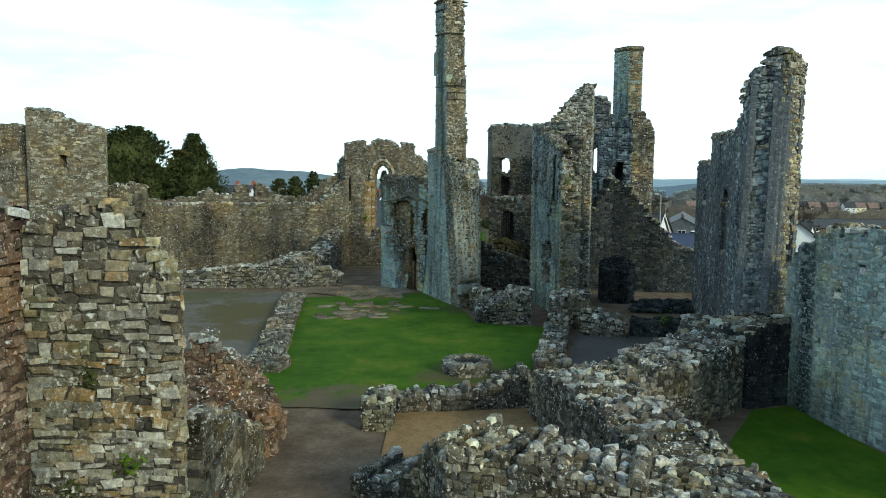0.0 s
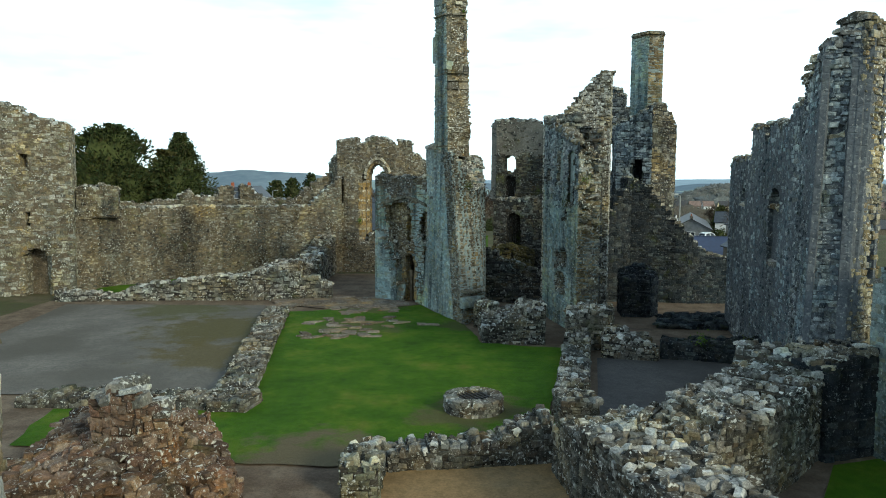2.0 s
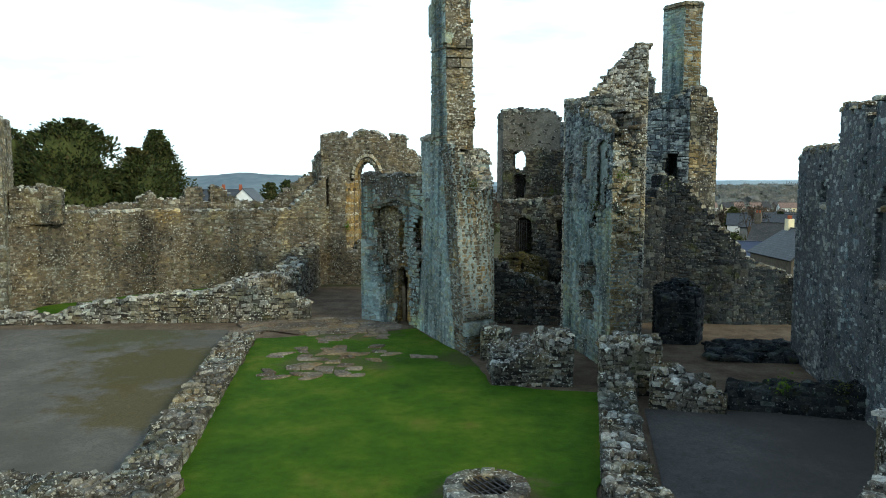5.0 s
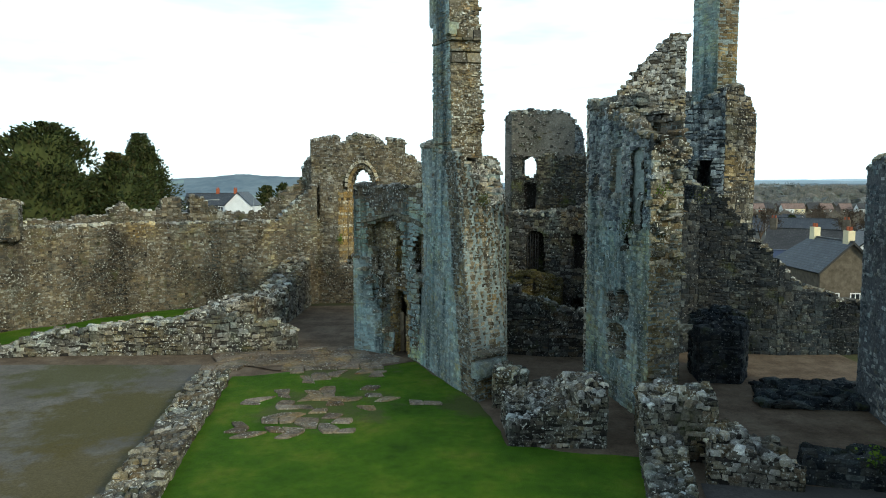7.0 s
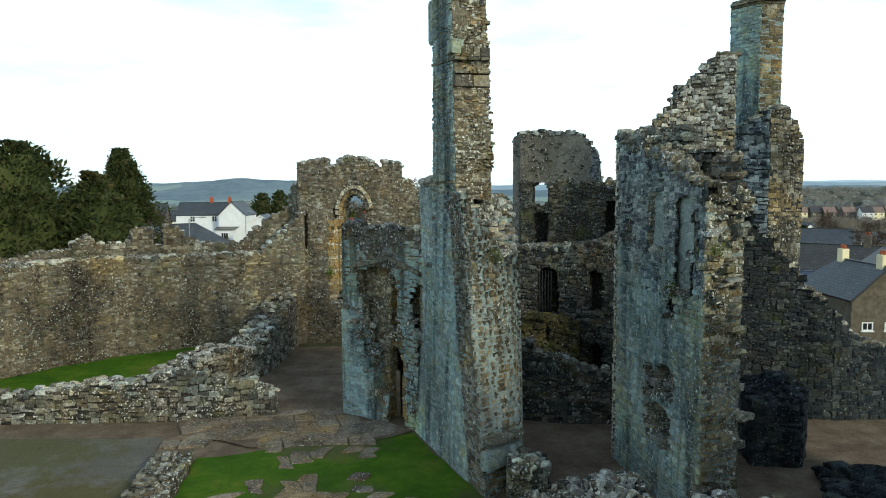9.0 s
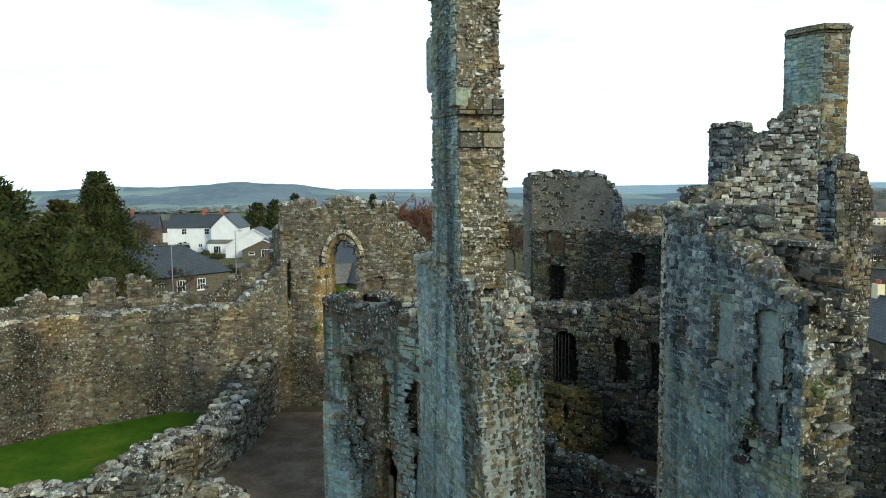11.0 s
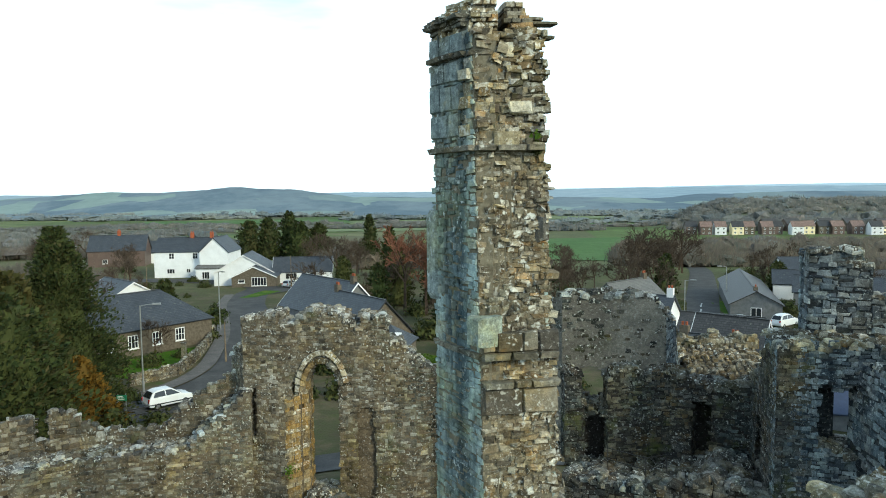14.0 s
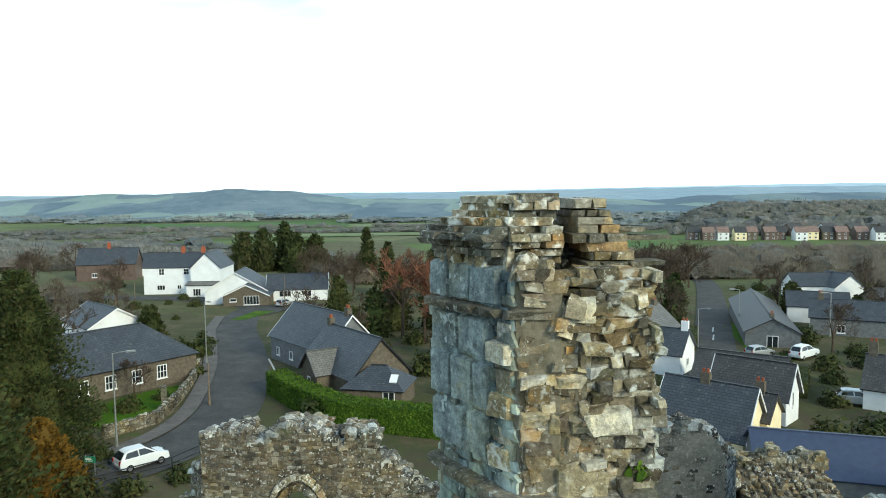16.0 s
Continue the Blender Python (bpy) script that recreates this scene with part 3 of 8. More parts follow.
M_GRAVEL = soil("grey wet gravel floor", [(0.125, 0.115, 0.10), (0.152, 0.14, 0.122), (0.18, 0.165, 0.143)], 0.5, 0.9, 0.5, (0.095, 0.086, 0.07), spots=(((-12.2, 42.5, 0.0), 4.2, (0.085, 0.072, 0.02), 0.8), ((-10.6, 37.0, 0.0), 3.4, (0.095, 0.075, 0.024), 0.75), ((-16.0, 48.2, 0.0), 3.6, (0.08, 0.08, 0.024), 0.7)))
M_GRAVEL2 = soil("dark wet gravel floor", [(0.075, 0.07, 0.068), (0.095, 0.089, 0.085), (0.12, 0.11, 0.1)], 0.5, 0.85, 0.5, (0.07, 0.064, 0.06))
M_SAND = soil("tan sandy floor", [(0.19, 0.125, 0.06), (0.26, 0.175, 0.085), (0.22, 0.16, 0.09)], 0.5, 0.95, 0.35)
M_MUD = soil("trodden brown earth path", [(0.085, 0.062, 0.044), (0.145, 0.108, 0.076), (0.21, 0.165, 0.12)], 0.8, 0.9, 1.0)
M_FLAG = stone_material("worn flagstone", [(0.17, 0.13, 0.10), (0.25, 0.20, 0.15), (0.20, 0.165, 0.135), (0.31, 0.255, 0.20)], 0.3, 0.2, 0.25, cool=0.2)


def sheet(name, label, poly, z, mat, cell=0.6, rough=0.02, category="ground", kind="structure", edge=0.0):
    """A piece of ground on a plan, cut into cells, gently uneven, with an edge that wanders."""
    bm = bmesh.new()
    pts = []
    n = len(poly)
    for i in range(n):
        a, b = Vector(poly[i]), Vector(poly[(i + 1) % n])
        k = max(1, int((b - a).length / 0.7))
        for j in range(k):
            p = a.lerp(b, j / k)
            if edge:
                p += Vector((noise.noise((p.x * 0.9, p.y * 0.9, 1)), noise.noise((p.x * 0.9, p.y * 0.9, 7)))) * edge
            pts.append(p)
    f = bm.faces.new([bm.verts.new((p.x, p.y, 0)) for p in pts])
    lo = [min(p[i] for p in pts) for i in (0, 1)]
    hi = [max(p[i] for p in pts) for i in (0, 1)]
    for ax in (0, 1):
        c = lo[ax] + cell
        while c < hi[ax]:
            co = [0, 0, 0]
            no = [0, 0, 0]
            co[ax], no[ax] = c, 1
            bmesh.ops.bisect_plane(bm, geom=bm.verts[:] + bm.edges[:] + bm.faces[:], plane_co=co, plane_no=no)
            c += cell
    for v in bm.verts:
        v.co.z = z + ground_z(v.co.x, v.co.y) + rough * noise.noise((v.co.x * 0.5, v.co.y * 0.5, 2))
    if f.is_valid and bm.faces[:][0].normal.z < 0:
        bmesh.ops.reverse_faces(bm, faces=bm.faces[:])
    me = bpy.data.meshes.new(name)
    bm.to_mesh(me)
    bm.free()
    me.materials.append(mat)
    for p in me.polygons:
        p.use_smooth = True
    return tagged(new(name, me), label, category, kind=kind)


sheet("yard_earth", "trodden brown earth of the castle yard", [(-26, 10), (16, 10), (20, 58), (12, 66), (-10, 66), (-26, 54)], 0.01, M_MUD, 1.5, 0.03)
sheet("lawn", "bright green mown courtyard lawn, wet", [(-7.0, 28.7), (-13.5, 28.8), (-13.0, 25.4), (-9.0, 24.5), (-5.4, 24.1), (-2.6, 23.9), (-1.0, 24.6), (3.2, 25.2), (3.9, 29), (5.9, 38.2), (2.0, 39.2), (1.2, 43.6), (-1.5, 50.0), (-9.3, 47.4)], 0.06, M_LAWN, 0.8, 0.03, edge=0.25)
sheet("gravel_floor", "grey wet gravel floor of a roofless hall", [(-21.5, 30.5), (-8.3, 30.3), (-11.4, 49.6), (-24.2, 49.6)], 0.05, M_GRAVEL, 1.0, 0.03)
sheet("gravel_floor_dark", "dark wet gravel floor of a roofless chamber", [(5.0, 27.0), (7.4, 26.0), (10.5, 28.5), (14.6, 35.4), (9.8, 36.2), (7.0, 36.4)], 0.05, M_GRAVEL2, 1.0, 0.03)
sheet("sand_floor", "tan sandy floor of a small roofless room", [(-1.75, 19.5), (3.6, 17.5), (3.6, 24.4), (-1.75, 24.0)], 0.05, M_SAND, 0.8, 0.03)
sheet("ward_grass", "green grass strip under the curtain wall", [(-25, 52.4), (-12, 53.2), (-11, 57), (-10, 66.5), (-13, 66), (-16, 65.3), (-19.5, 63), (-25.3, 56.3)], 0.12, M_LAWN, 0.9, 0.1)
sheet("moat_grass", "green grass strip beside the curved wall", [(6.6, 12), (14, 12), (13.2, 20), (12.6, 24.7), (11, 24.2), (9.0, 21.2), (7.2, 17.0)], 0.06, M_LAWN, 0.8, 0.03)
sheet("bank_grass", "grass outside the castle walls", [(-30, 70), (-12, 69.5), (3, 69), (3, 76), (-14, 80), (-30, 82)], 0.05, M_LAWN, 1.2, 0.1)

M_MOSSY = stone_material("moss grown rubble", [(0.06, 0.052, 0.02), (0.10, 0.085, 0.03), (0.045, 0.04, 0.02), (0.14, 0.115, 0.05)], 0.2, 0.5, 0.3, cool=0.1)

# ---- castle: left side ----
STD = dict(core=C_GREY, stone=M_GREY)
block("broken_gate_pier", "tall broken grey rubble pier with ragged top", [(-6.95, 11.5), (-4.38, 11.6), (-4.62, 12.1), (-6.9, 12.5)], [(0, 7.1), (0.5, 7.35), (0.7, 7.5), (1.3, 7.55), (1.9, 7.45), (2.05, 7.15), (2.3, 6.7), (2.46, 6.3), (2.95, 6.2), (3.6, 6.8), (5.1, 7.2), (6.1, 7.1)],
      size=(0.14, 0.48, 0.09, 0.23), loose=1.1, proud=(0.0, 0.08), cover=0.94, ds=0.2, jag=0.1, near=((-5.8, 11.6, 6.5), 300), core=C_GREY, stone=M_PIER, cap=M_LIGHT, cap_size=(0.14, 0.34))
block("torn_gate_wall", "torn wall end with reddish brown rubble core", [(-9.5, 4.5), (-7.4, 4.5), (-7.0, 11.8), (-9.2, 12.2)], [(0, 7.6), (20, 7.4)], core=C_RED, stone=M_RED, size=(0.14, 0.4, 0.1, 0.22), proud=(0.02, 0.12), near=((-7.1, 10.5, 6), 120), category="ruined wall")
wall("low_passage_wall", "low broken passage wall beside the earth path", [(-5.0, 14.2), (-5.0, 19.2)], 0.9, [(0, 3.2), (2, 2.4), (3.5, 1.7), (5, 0.9)], core=C_WARM, stone=M_WARM, near=((-5, 16, 2), 80), back=True)
block("red_rubble_lump", "heap of reddish wall core with white lichen", [(-9.8, 18.4), (-6.5, 18.8), (-4.95, 19.7), (-4.95, 21.5), (-6.4, 23.6), (-9.8, 23.5)], [(0, 1.4), (1.7, 1.7), (3.3, 1.6), (4.2, 1.3), (5.1, 0.9), (7.0, 0.8), (9.2, 1.5), (12.7, 1.7), (17.5, 1.4)], dome=0.8, core=C_RED, stone=M_RED, cap=M_RED, category="ruined wall", jag=0.16, proud=(0.03, 0.15),
      size=(0.15, 0.4, 0.1, 0.24), near=((-6.5, 19.5, 2.0), 170))
block("red_rubble_stub", "upright stub of reddish wall core on the heap", [(-7.75, 20.1), (-6.7, 19.9), (-6.1, 20.4), (-6.3, 21.1), (-7.6, 21.3)], [(0, 3.1), (0.7, 3.4), (1.2, 3.1), (1.9, 2.6), (2.7, 2.7), (4.0, 3.2), (5.2, 3.1)], dome=0.2, core=C_RED, stone=M_RED, cap=M_TOP, category="ruined wall", jag=0.1, proud=(0.02, 0.12), ds=0.2,
      size=(0.14, 0.36, 0.1, 0.22), near=((-7, 20, 3), 40))
wall("kerb_wall", "low stone footing along the gravel hall floor", [(-15, 29.0), (-8.0, 28.75), (-6.8, 28.5)], 1.3, [(0, 0.3), (9, 0.38)], near=((-7, 29, 0.3), 60), cap=M_GREY, jag=0.07, cap_size=(0.12, 0.3), **STD)
wall("kerb_wall", "low stone footing between lawn and gravel floor", [(-6.75, 28.7), (-9.45, 47.3)], 1.35, [(0, 0.38), (9, 0.34), (19, 0.3)], near=((-7, 30, 0.3), 160), back=True, cap=M_GREY, jag=0.07, cap_size=(0.12, 0.3), **STD)
block("mural_tower", "square ruined wall tower with slit window and arched doorway", [(-31, 52.6), (-25.6, 53.6), (-27.6, 58), (-31.6, 58.6)], [(0, 13.1), (1.5, 12.9), (3.5, 12.2), (5.4, 11.7), (10, 11.5), (22, 12.8)], hollow=1.2,
      openings=((2.2, 2.7, 8.7, 9.7, 0.1, 0.7), (2.35, 2.8, 4.7, 5.6, 0.2, 0.7), (2.1, 3.9, -0.1, 2.4, 0.9, 1.13)), core=C_WARM, stone=M_LIGHT, size=(0.18, 0.46, 0.12, 0.25), proud=(0.0, 0.04), cover=0.85, near=((-26, 53.5, 9), 100))
wall("broken_ward_wall", "tall broken ward wall beyond the tower", [(-46, 48), (-38, 51.5), (-31, 53.4)], 2.0, [(0, 11.5), (5, 12.2), (8, 12.3), (9, 10), (11, 9.6), (12.5, 11.7), (16.5, 12)], core=C_WARM, stone=M_WARM, size=(0.28, 0.6, 0.18, 0.32))
block("parapet_stub", "small ruined turret stub on the wall walk", [(-26.2, 55.2), (-24.0, 56.9), (-24.4, 58), (-26.4, 57)], [(0, 7.6), (1.2, 7.2), (1.6, 7.7), (2.6, 7.4), (6, 7.5)], base=5.3, core=C_WARM, stone=M_WARM)
CURTAIN = [(-27.0, 53.9), (-25.2, 56.4), (-22.5, 60.3), (-19.5, 63.2), (-16, 65.4), (-13, 66.1), (-9.0, 66.9)]
wall("curtain_wall", "curving curtain wall of warm brown rubble stone", CURTAIN, 2.2, [(0, 5.7), (8, 5.9), (17, 5.8), (20.5, 5.9), (21.6, 7.0), (23.8, 8.8)], jag=0.08, core=C_WARM, stone=M_WARM, size=(0.12, 0.34, 0.08, 0.17), proud=(0.0, 0.035), cover=0.8, near=((-13, 66, 5), 200))
wall("curtain_parapet", "broken parapet along the wall walk", offset_line(CURTAIN, 1.7), 0.55, [(0, 6.3), (2.8, 6.3), (7.7, 6.2), (10.5, 6.5), (11.3, 7.2), (12.1, 6.6), (13.7, 6.6), (14.3, 7.6), (15.1, 7.5), (15.2, 6.3), (15.8, 6.3), (15.9, 7.6), (16.7, 7.5), (17.6, 6.7), (18.7, 6.4), (20.7, 6.5), (21.7, 7.5), (23.7, 8.8)],
     base=5.6, jag=0.12, core=C_WARM, stone=M_WARM, back=True, near=((-15, 67, 6), 120))
GATE = [(-10.4, 69.0), (-9.4, 67.4), (-7.8, 67.1), (-1.6, 67.3), (2.5, 68.2)]
wall("gate_arch_wall", "tall ruined wall with a pointed arched window", GATE, 1.5, [(0, 9.5), (1.2, 10.3), (1.7, 10.2), (1.8, 11.6), (3.6, 11.7), (3.9, 11.2), (4.3, 11.3), (4.8, 11.75), (5.3, 11.95), (6.3, 11.75), (6.8, 11.35), (7.2, 10.9), (7.35, 11.6), (8.4, 11.55), (8.55, 10.6), (9.4, 9.9), (10.3, 9.1), (11.5, 8.8), (14, 8.5)],
     openings=((3.85, 4.1, 2.8, 7.9, 0.0, 0.25), (4.1, 4.4, 2.6, 8.7, 0.0, 0.5), (4.4, 4.74, 2.6, 9.1, 0.0, 0.8), (4.75, 6.2, 3.4, 8.3, 1.2, None), (7.0, 7.9, 3.0, 7.0, 0.5, 0.2), (2.1, 2.5, 6.0, 8.2, 0.3, 0.35)), core=C_WARM, stone=M_WARM, jag=0.1, size=(0.14, 0.36, 0.09, 0.18), proud=(0.0, 0.05), cover=0.88, ds=0.15, near=((-6.5, 67, 10.5), 300))
wall("rubble_cross_wall", "low broken rubble wall behind the gravel floor", [(-25.5, 50.6), (-22.6, 51.0), (-18, 51.5), (-12, 51.7), (-7.6, 52.3)], 1.3, [(0, 0.6), (2.5, 0.5), (3.2, 0.25), (4.2, 0.4), (5.5, 1.0), (8, 1.2), (12, 1.7), (14, 1.9), (16.5, 1.5), (18, 0.9)], jag=0.16, core=C_DARK, stone=M_GREY, back=True, near=((-12, 52, 1.5), 200))
wall("rubble_ramp_wall", "ragged rubble ramp wall up to the curtain wall", [(-12.6, 53.0), (-10.6, 55.8), (-9.6, 60), (-9.4, 66.3)], 1.6, [(0, 1.5), (3.4, 2.2), (6, 1.7), (8, 2.2), (11, 2.6), (14, 3.4)], jag=0.2, core=C_DARK, stone=M_GREY, back=True)

# ---- castle: porch and chimney tower ----
block("stair_porch", "ruined pale stone porch with broken tall doorway", [(-4.7, 53.3), (-0.95, 49.88), (0.1, 53.1), (-3.6, 56.6)], [(0, 8.3), (0.6, 8.4), (2.5, 8.2), (4.4, 8.3), (8, 7.8), (12, 8.1), (15, 8.2)], hollow=0.36,
      ds=0.12, openings=((1.0, 1.3, 5.2, 6.35, 0.1, None), (1.3, 1.7, 4.0, 6.45, 0.1, None), (1.7, 2.1, 2.9, 6.5, 0.1, None), (2.1, 2.75, 1.2, 6.6, 0.1, None), (2.75, 3.2, 0.0, 6.6, 0.0, None), (3.2, 3.45, 0.0, 6.2, 0.1, None), (3.45, 3.75, 0.0, 4.3, 0.2, None), (3.75, 4.0, 0.0, 2.8, 0.4, None), (4.25, 4.45, 4.5, 5.7, 0.2, None), (4.45, 4.95, 4.1, 6.05, 0.15, None), (4.6, 4.95, 0.9, 3.4, 0.3, None)),
      core=C_WARM, stone=M_PALE, jamb=M_BROWN, size=(0.16, 0.42, 0.1, 0.22), proud=(0.003, 0.03), cover=0.97, jag=0.08, upper=(7.0, M_GREY), near=((-3, 52, 6), 120))
wall("porch_inner_wall", "brown inner wall of the porch", [(-4.33, 53.72), (-0.6, 50.33)], 0.5, [(0, 7.6), (5.0, 7.4)], openings=((2.3, 3.2, -0.1, 2.6, 0.6, None), (2.5, 2.9, 3.9, 5.6, 0.3, None), (4.1, 4.6, 4.0, 5.6, 0.2, 0.3)), core=C_WARM, stone=M_OCHRE, upper=(2.6, M_BROWN), proud=(0.0, 0.06), ds=0.15, size=(0.14, 0.36, 0.09, 0.2))
block("porch_buttress", "pale stone buttress pier at the porch", [(-4.65, 52.55), (-3.2, 51.75), (-2.75, 52.4), (-4.4, 53.4)], [(0, 4.4), (1.0, 3.4), (1.7, 1.9), (2.2, 2.4), (4.2, 4.6), (5.2, 4.6)], core=C_PALE, stone=M_PALE, size=(0.16, 0.42, 0.1, 0.22), proud=(0.003, 0.04), jag=0.15)
block("chimney_tower", "tall ruined chimney tower base, pale face, brown torn end", [(1.08, 43.85), (2.5, 45.3), (2.6, 50.6), (-0.4, 52.3), (-1.4, 50.25), (0.60, 45.1)], [(0, 9.8), (0.5, 9.6), (0.9, 8.9), (1.5, 8.0), (2.0, 7.6), (3.5, 7.5), (5, 8.2), (7, 9.3), (10, 9.7), (12.4, 9.9), (14, 10.2), (16, 10.2), (17.2, 9.9), (18.4, 9.6), (19, 9.7)], outer_top=[(0.34, 46.9), (2.4, 46.9), (2.3, 50.3), (-0.6, 51.4), (-1.1, 50.0), (0.16, 47.28)], z_top=9.8,
      openings=((16.75, 17.15, 8.6, 9.4, 0.3, 0.9), (16.2, 16.5, 8.8, 9.3, 0.1, 0.4), (15.6, 15.85, 7.0, 7.25, 0, 0.5), (16.9, 17.15, 6.0, 6.25, 0, 0.5), (16.0, 16.2, 4.6, 4.8, 0, 0.5), (14.0, 14.3, 7.9, 8.2, 0.0, 0.5)), core=C_PALE, stone=M_PALE, side_stone={0: M_WARM, 1: M_WARM, 5: M_WARM}, size=(0.14, 0.38, 0.09, 0.19), proud=(0.004, 0.035), cover=0.9, jag=0.12, near=((0.9, 45.5, 7), 300))
block("chimney_shaft", "tall square chimney shaft, pale face and brown torn face", [(0.22, 47.25), (1.5, 47.5), (0.85, 49.2), (-0.62, 48.85)], [(0, 19.4), (0.7, 19.3), (1.3, 19.5), (3.1, 19.6), (4.6, 19.7), (6.5, 19.7)], base=9.5, outer_top=[(0.06, 47.75), (1.12, 47.85), (0.75, 49.1), (-0.58, 48.7)], z_top=19.5, hollow=0.42,
      core=C_TAN, stone=M_PALE, side_stone={0: M_BROWN}, size=(0.1, 0.34, 0.06, 0.14), proud=(0.003, 0.04), ds=0.2, cap=M_TAN, cap_size=(0.08, 0.2), near=((0.4, 47.5, 18.5), 300), category="chimney")

# ---- castle: hall range ----
wall("hall_upper_wall", "upper hall wall of plain brown render with a window hole", [(3.95, 63.9), (4.3, 63.2), (8.35, 63.1)], 1.0, [(0, 12.6), (0.5, 13.05), (2.4, 13.15), (2.5, 12.95), (3.6, 13.05), (4.3, 12.9), (4.85, 12.3)], openings=((1.25, 1.5, 8.9, 9.9, 0.2, None), (1.5, 2.25, 8.7, 10.1, 0.15, None), (2.25, 2.5, 9.0, 9.7, 0.2, None)), base=6.6, core=C_HALL, stone=M_GREY, size=(0.14, 0.36, 0.09, 0.18), proud=(-0.01, 0.015), cover=0.3, ds=0.14, jag=0.06, near=((5, 63, 12), 60))
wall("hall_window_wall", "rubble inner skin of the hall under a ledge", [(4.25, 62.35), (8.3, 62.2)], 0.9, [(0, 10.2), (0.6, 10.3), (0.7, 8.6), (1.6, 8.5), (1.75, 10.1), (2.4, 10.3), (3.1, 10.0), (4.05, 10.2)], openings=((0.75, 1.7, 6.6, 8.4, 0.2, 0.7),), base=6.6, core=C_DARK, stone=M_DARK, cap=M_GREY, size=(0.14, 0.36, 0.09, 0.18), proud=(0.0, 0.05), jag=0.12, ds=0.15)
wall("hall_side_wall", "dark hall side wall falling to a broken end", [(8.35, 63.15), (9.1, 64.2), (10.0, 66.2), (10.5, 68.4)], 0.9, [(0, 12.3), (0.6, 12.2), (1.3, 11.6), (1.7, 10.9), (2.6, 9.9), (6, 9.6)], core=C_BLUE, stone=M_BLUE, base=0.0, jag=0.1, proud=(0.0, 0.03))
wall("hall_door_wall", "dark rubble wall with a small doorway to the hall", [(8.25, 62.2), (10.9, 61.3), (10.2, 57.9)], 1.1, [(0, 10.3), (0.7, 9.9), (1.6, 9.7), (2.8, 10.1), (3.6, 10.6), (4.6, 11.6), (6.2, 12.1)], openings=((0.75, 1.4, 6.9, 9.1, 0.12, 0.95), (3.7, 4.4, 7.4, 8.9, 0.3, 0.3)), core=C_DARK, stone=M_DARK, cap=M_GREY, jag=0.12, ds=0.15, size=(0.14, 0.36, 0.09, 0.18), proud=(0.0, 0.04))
wall("hall_back_wall", "thick broken hall wall, sloping top of tan rubble", [(9.9, 64.6), (13.4, 64.2)], 3.8, [(0, 9.5), (3.5, 9.3)], dome=0.75, core=C_WARM, stone=M_DARK, cap=M_BROWN, jag=0.06, cap_size=(0.12, 0.26))
wall("hall_back_crest", "loose crest of tan rubble stones on the hall wall", [(10.4, 67.7), (13.9, 67.3)], 0.7, [(0, 10.35), (1.4, 10.2), (1.6, 10.5), (2.6, 10.25), (3.5, 10.45)], base=9.9, core=C_TAN, stone=M_LIGHT, cap=M_LIGHT, jag=0.15)
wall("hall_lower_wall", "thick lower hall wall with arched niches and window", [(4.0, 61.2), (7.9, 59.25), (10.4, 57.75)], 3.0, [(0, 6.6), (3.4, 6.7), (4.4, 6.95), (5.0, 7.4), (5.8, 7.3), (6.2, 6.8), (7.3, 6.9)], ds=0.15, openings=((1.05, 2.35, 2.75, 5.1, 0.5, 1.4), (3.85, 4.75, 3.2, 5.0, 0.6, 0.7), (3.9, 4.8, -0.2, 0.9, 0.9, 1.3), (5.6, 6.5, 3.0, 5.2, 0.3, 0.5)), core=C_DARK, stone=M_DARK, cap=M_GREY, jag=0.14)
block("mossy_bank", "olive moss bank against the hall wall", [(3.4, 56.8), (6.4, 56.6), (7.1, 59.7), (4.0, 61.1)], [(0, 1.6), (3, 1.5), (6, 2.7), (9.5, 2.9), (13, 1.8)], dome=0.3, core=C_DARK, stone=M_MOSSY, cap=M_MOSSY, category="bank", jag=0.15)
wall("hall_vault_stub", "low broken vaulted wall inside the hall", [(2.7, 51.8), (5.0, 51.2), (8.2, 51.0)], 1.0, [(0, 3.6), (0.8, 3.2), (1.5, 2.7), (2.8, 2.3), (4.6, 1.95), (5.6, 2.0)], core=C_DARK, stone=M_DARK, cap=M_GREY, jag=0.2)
wall("gable_wall", "ragged rubble gable with a jagged peak, white with lichen", [(5.95, 47.4), (9.6, 46.3)], 1.1, [(0, 11.7), (0.5, 11.6), (1.0, 11.9), (1.5, 12.35), (2.0, 13.0), (2.5, 13.5), (3.0, 14.1), (3.3, 14.35), (3.8, 14.3)], size=(0.12, 0.34, 0.08, 0.17), back=True, near=((8.5, 46.5, 13), 250), jag=0.05, core=C_GREY, stone=M_FLECK, cap=M_LIGHT, ds=0.2)
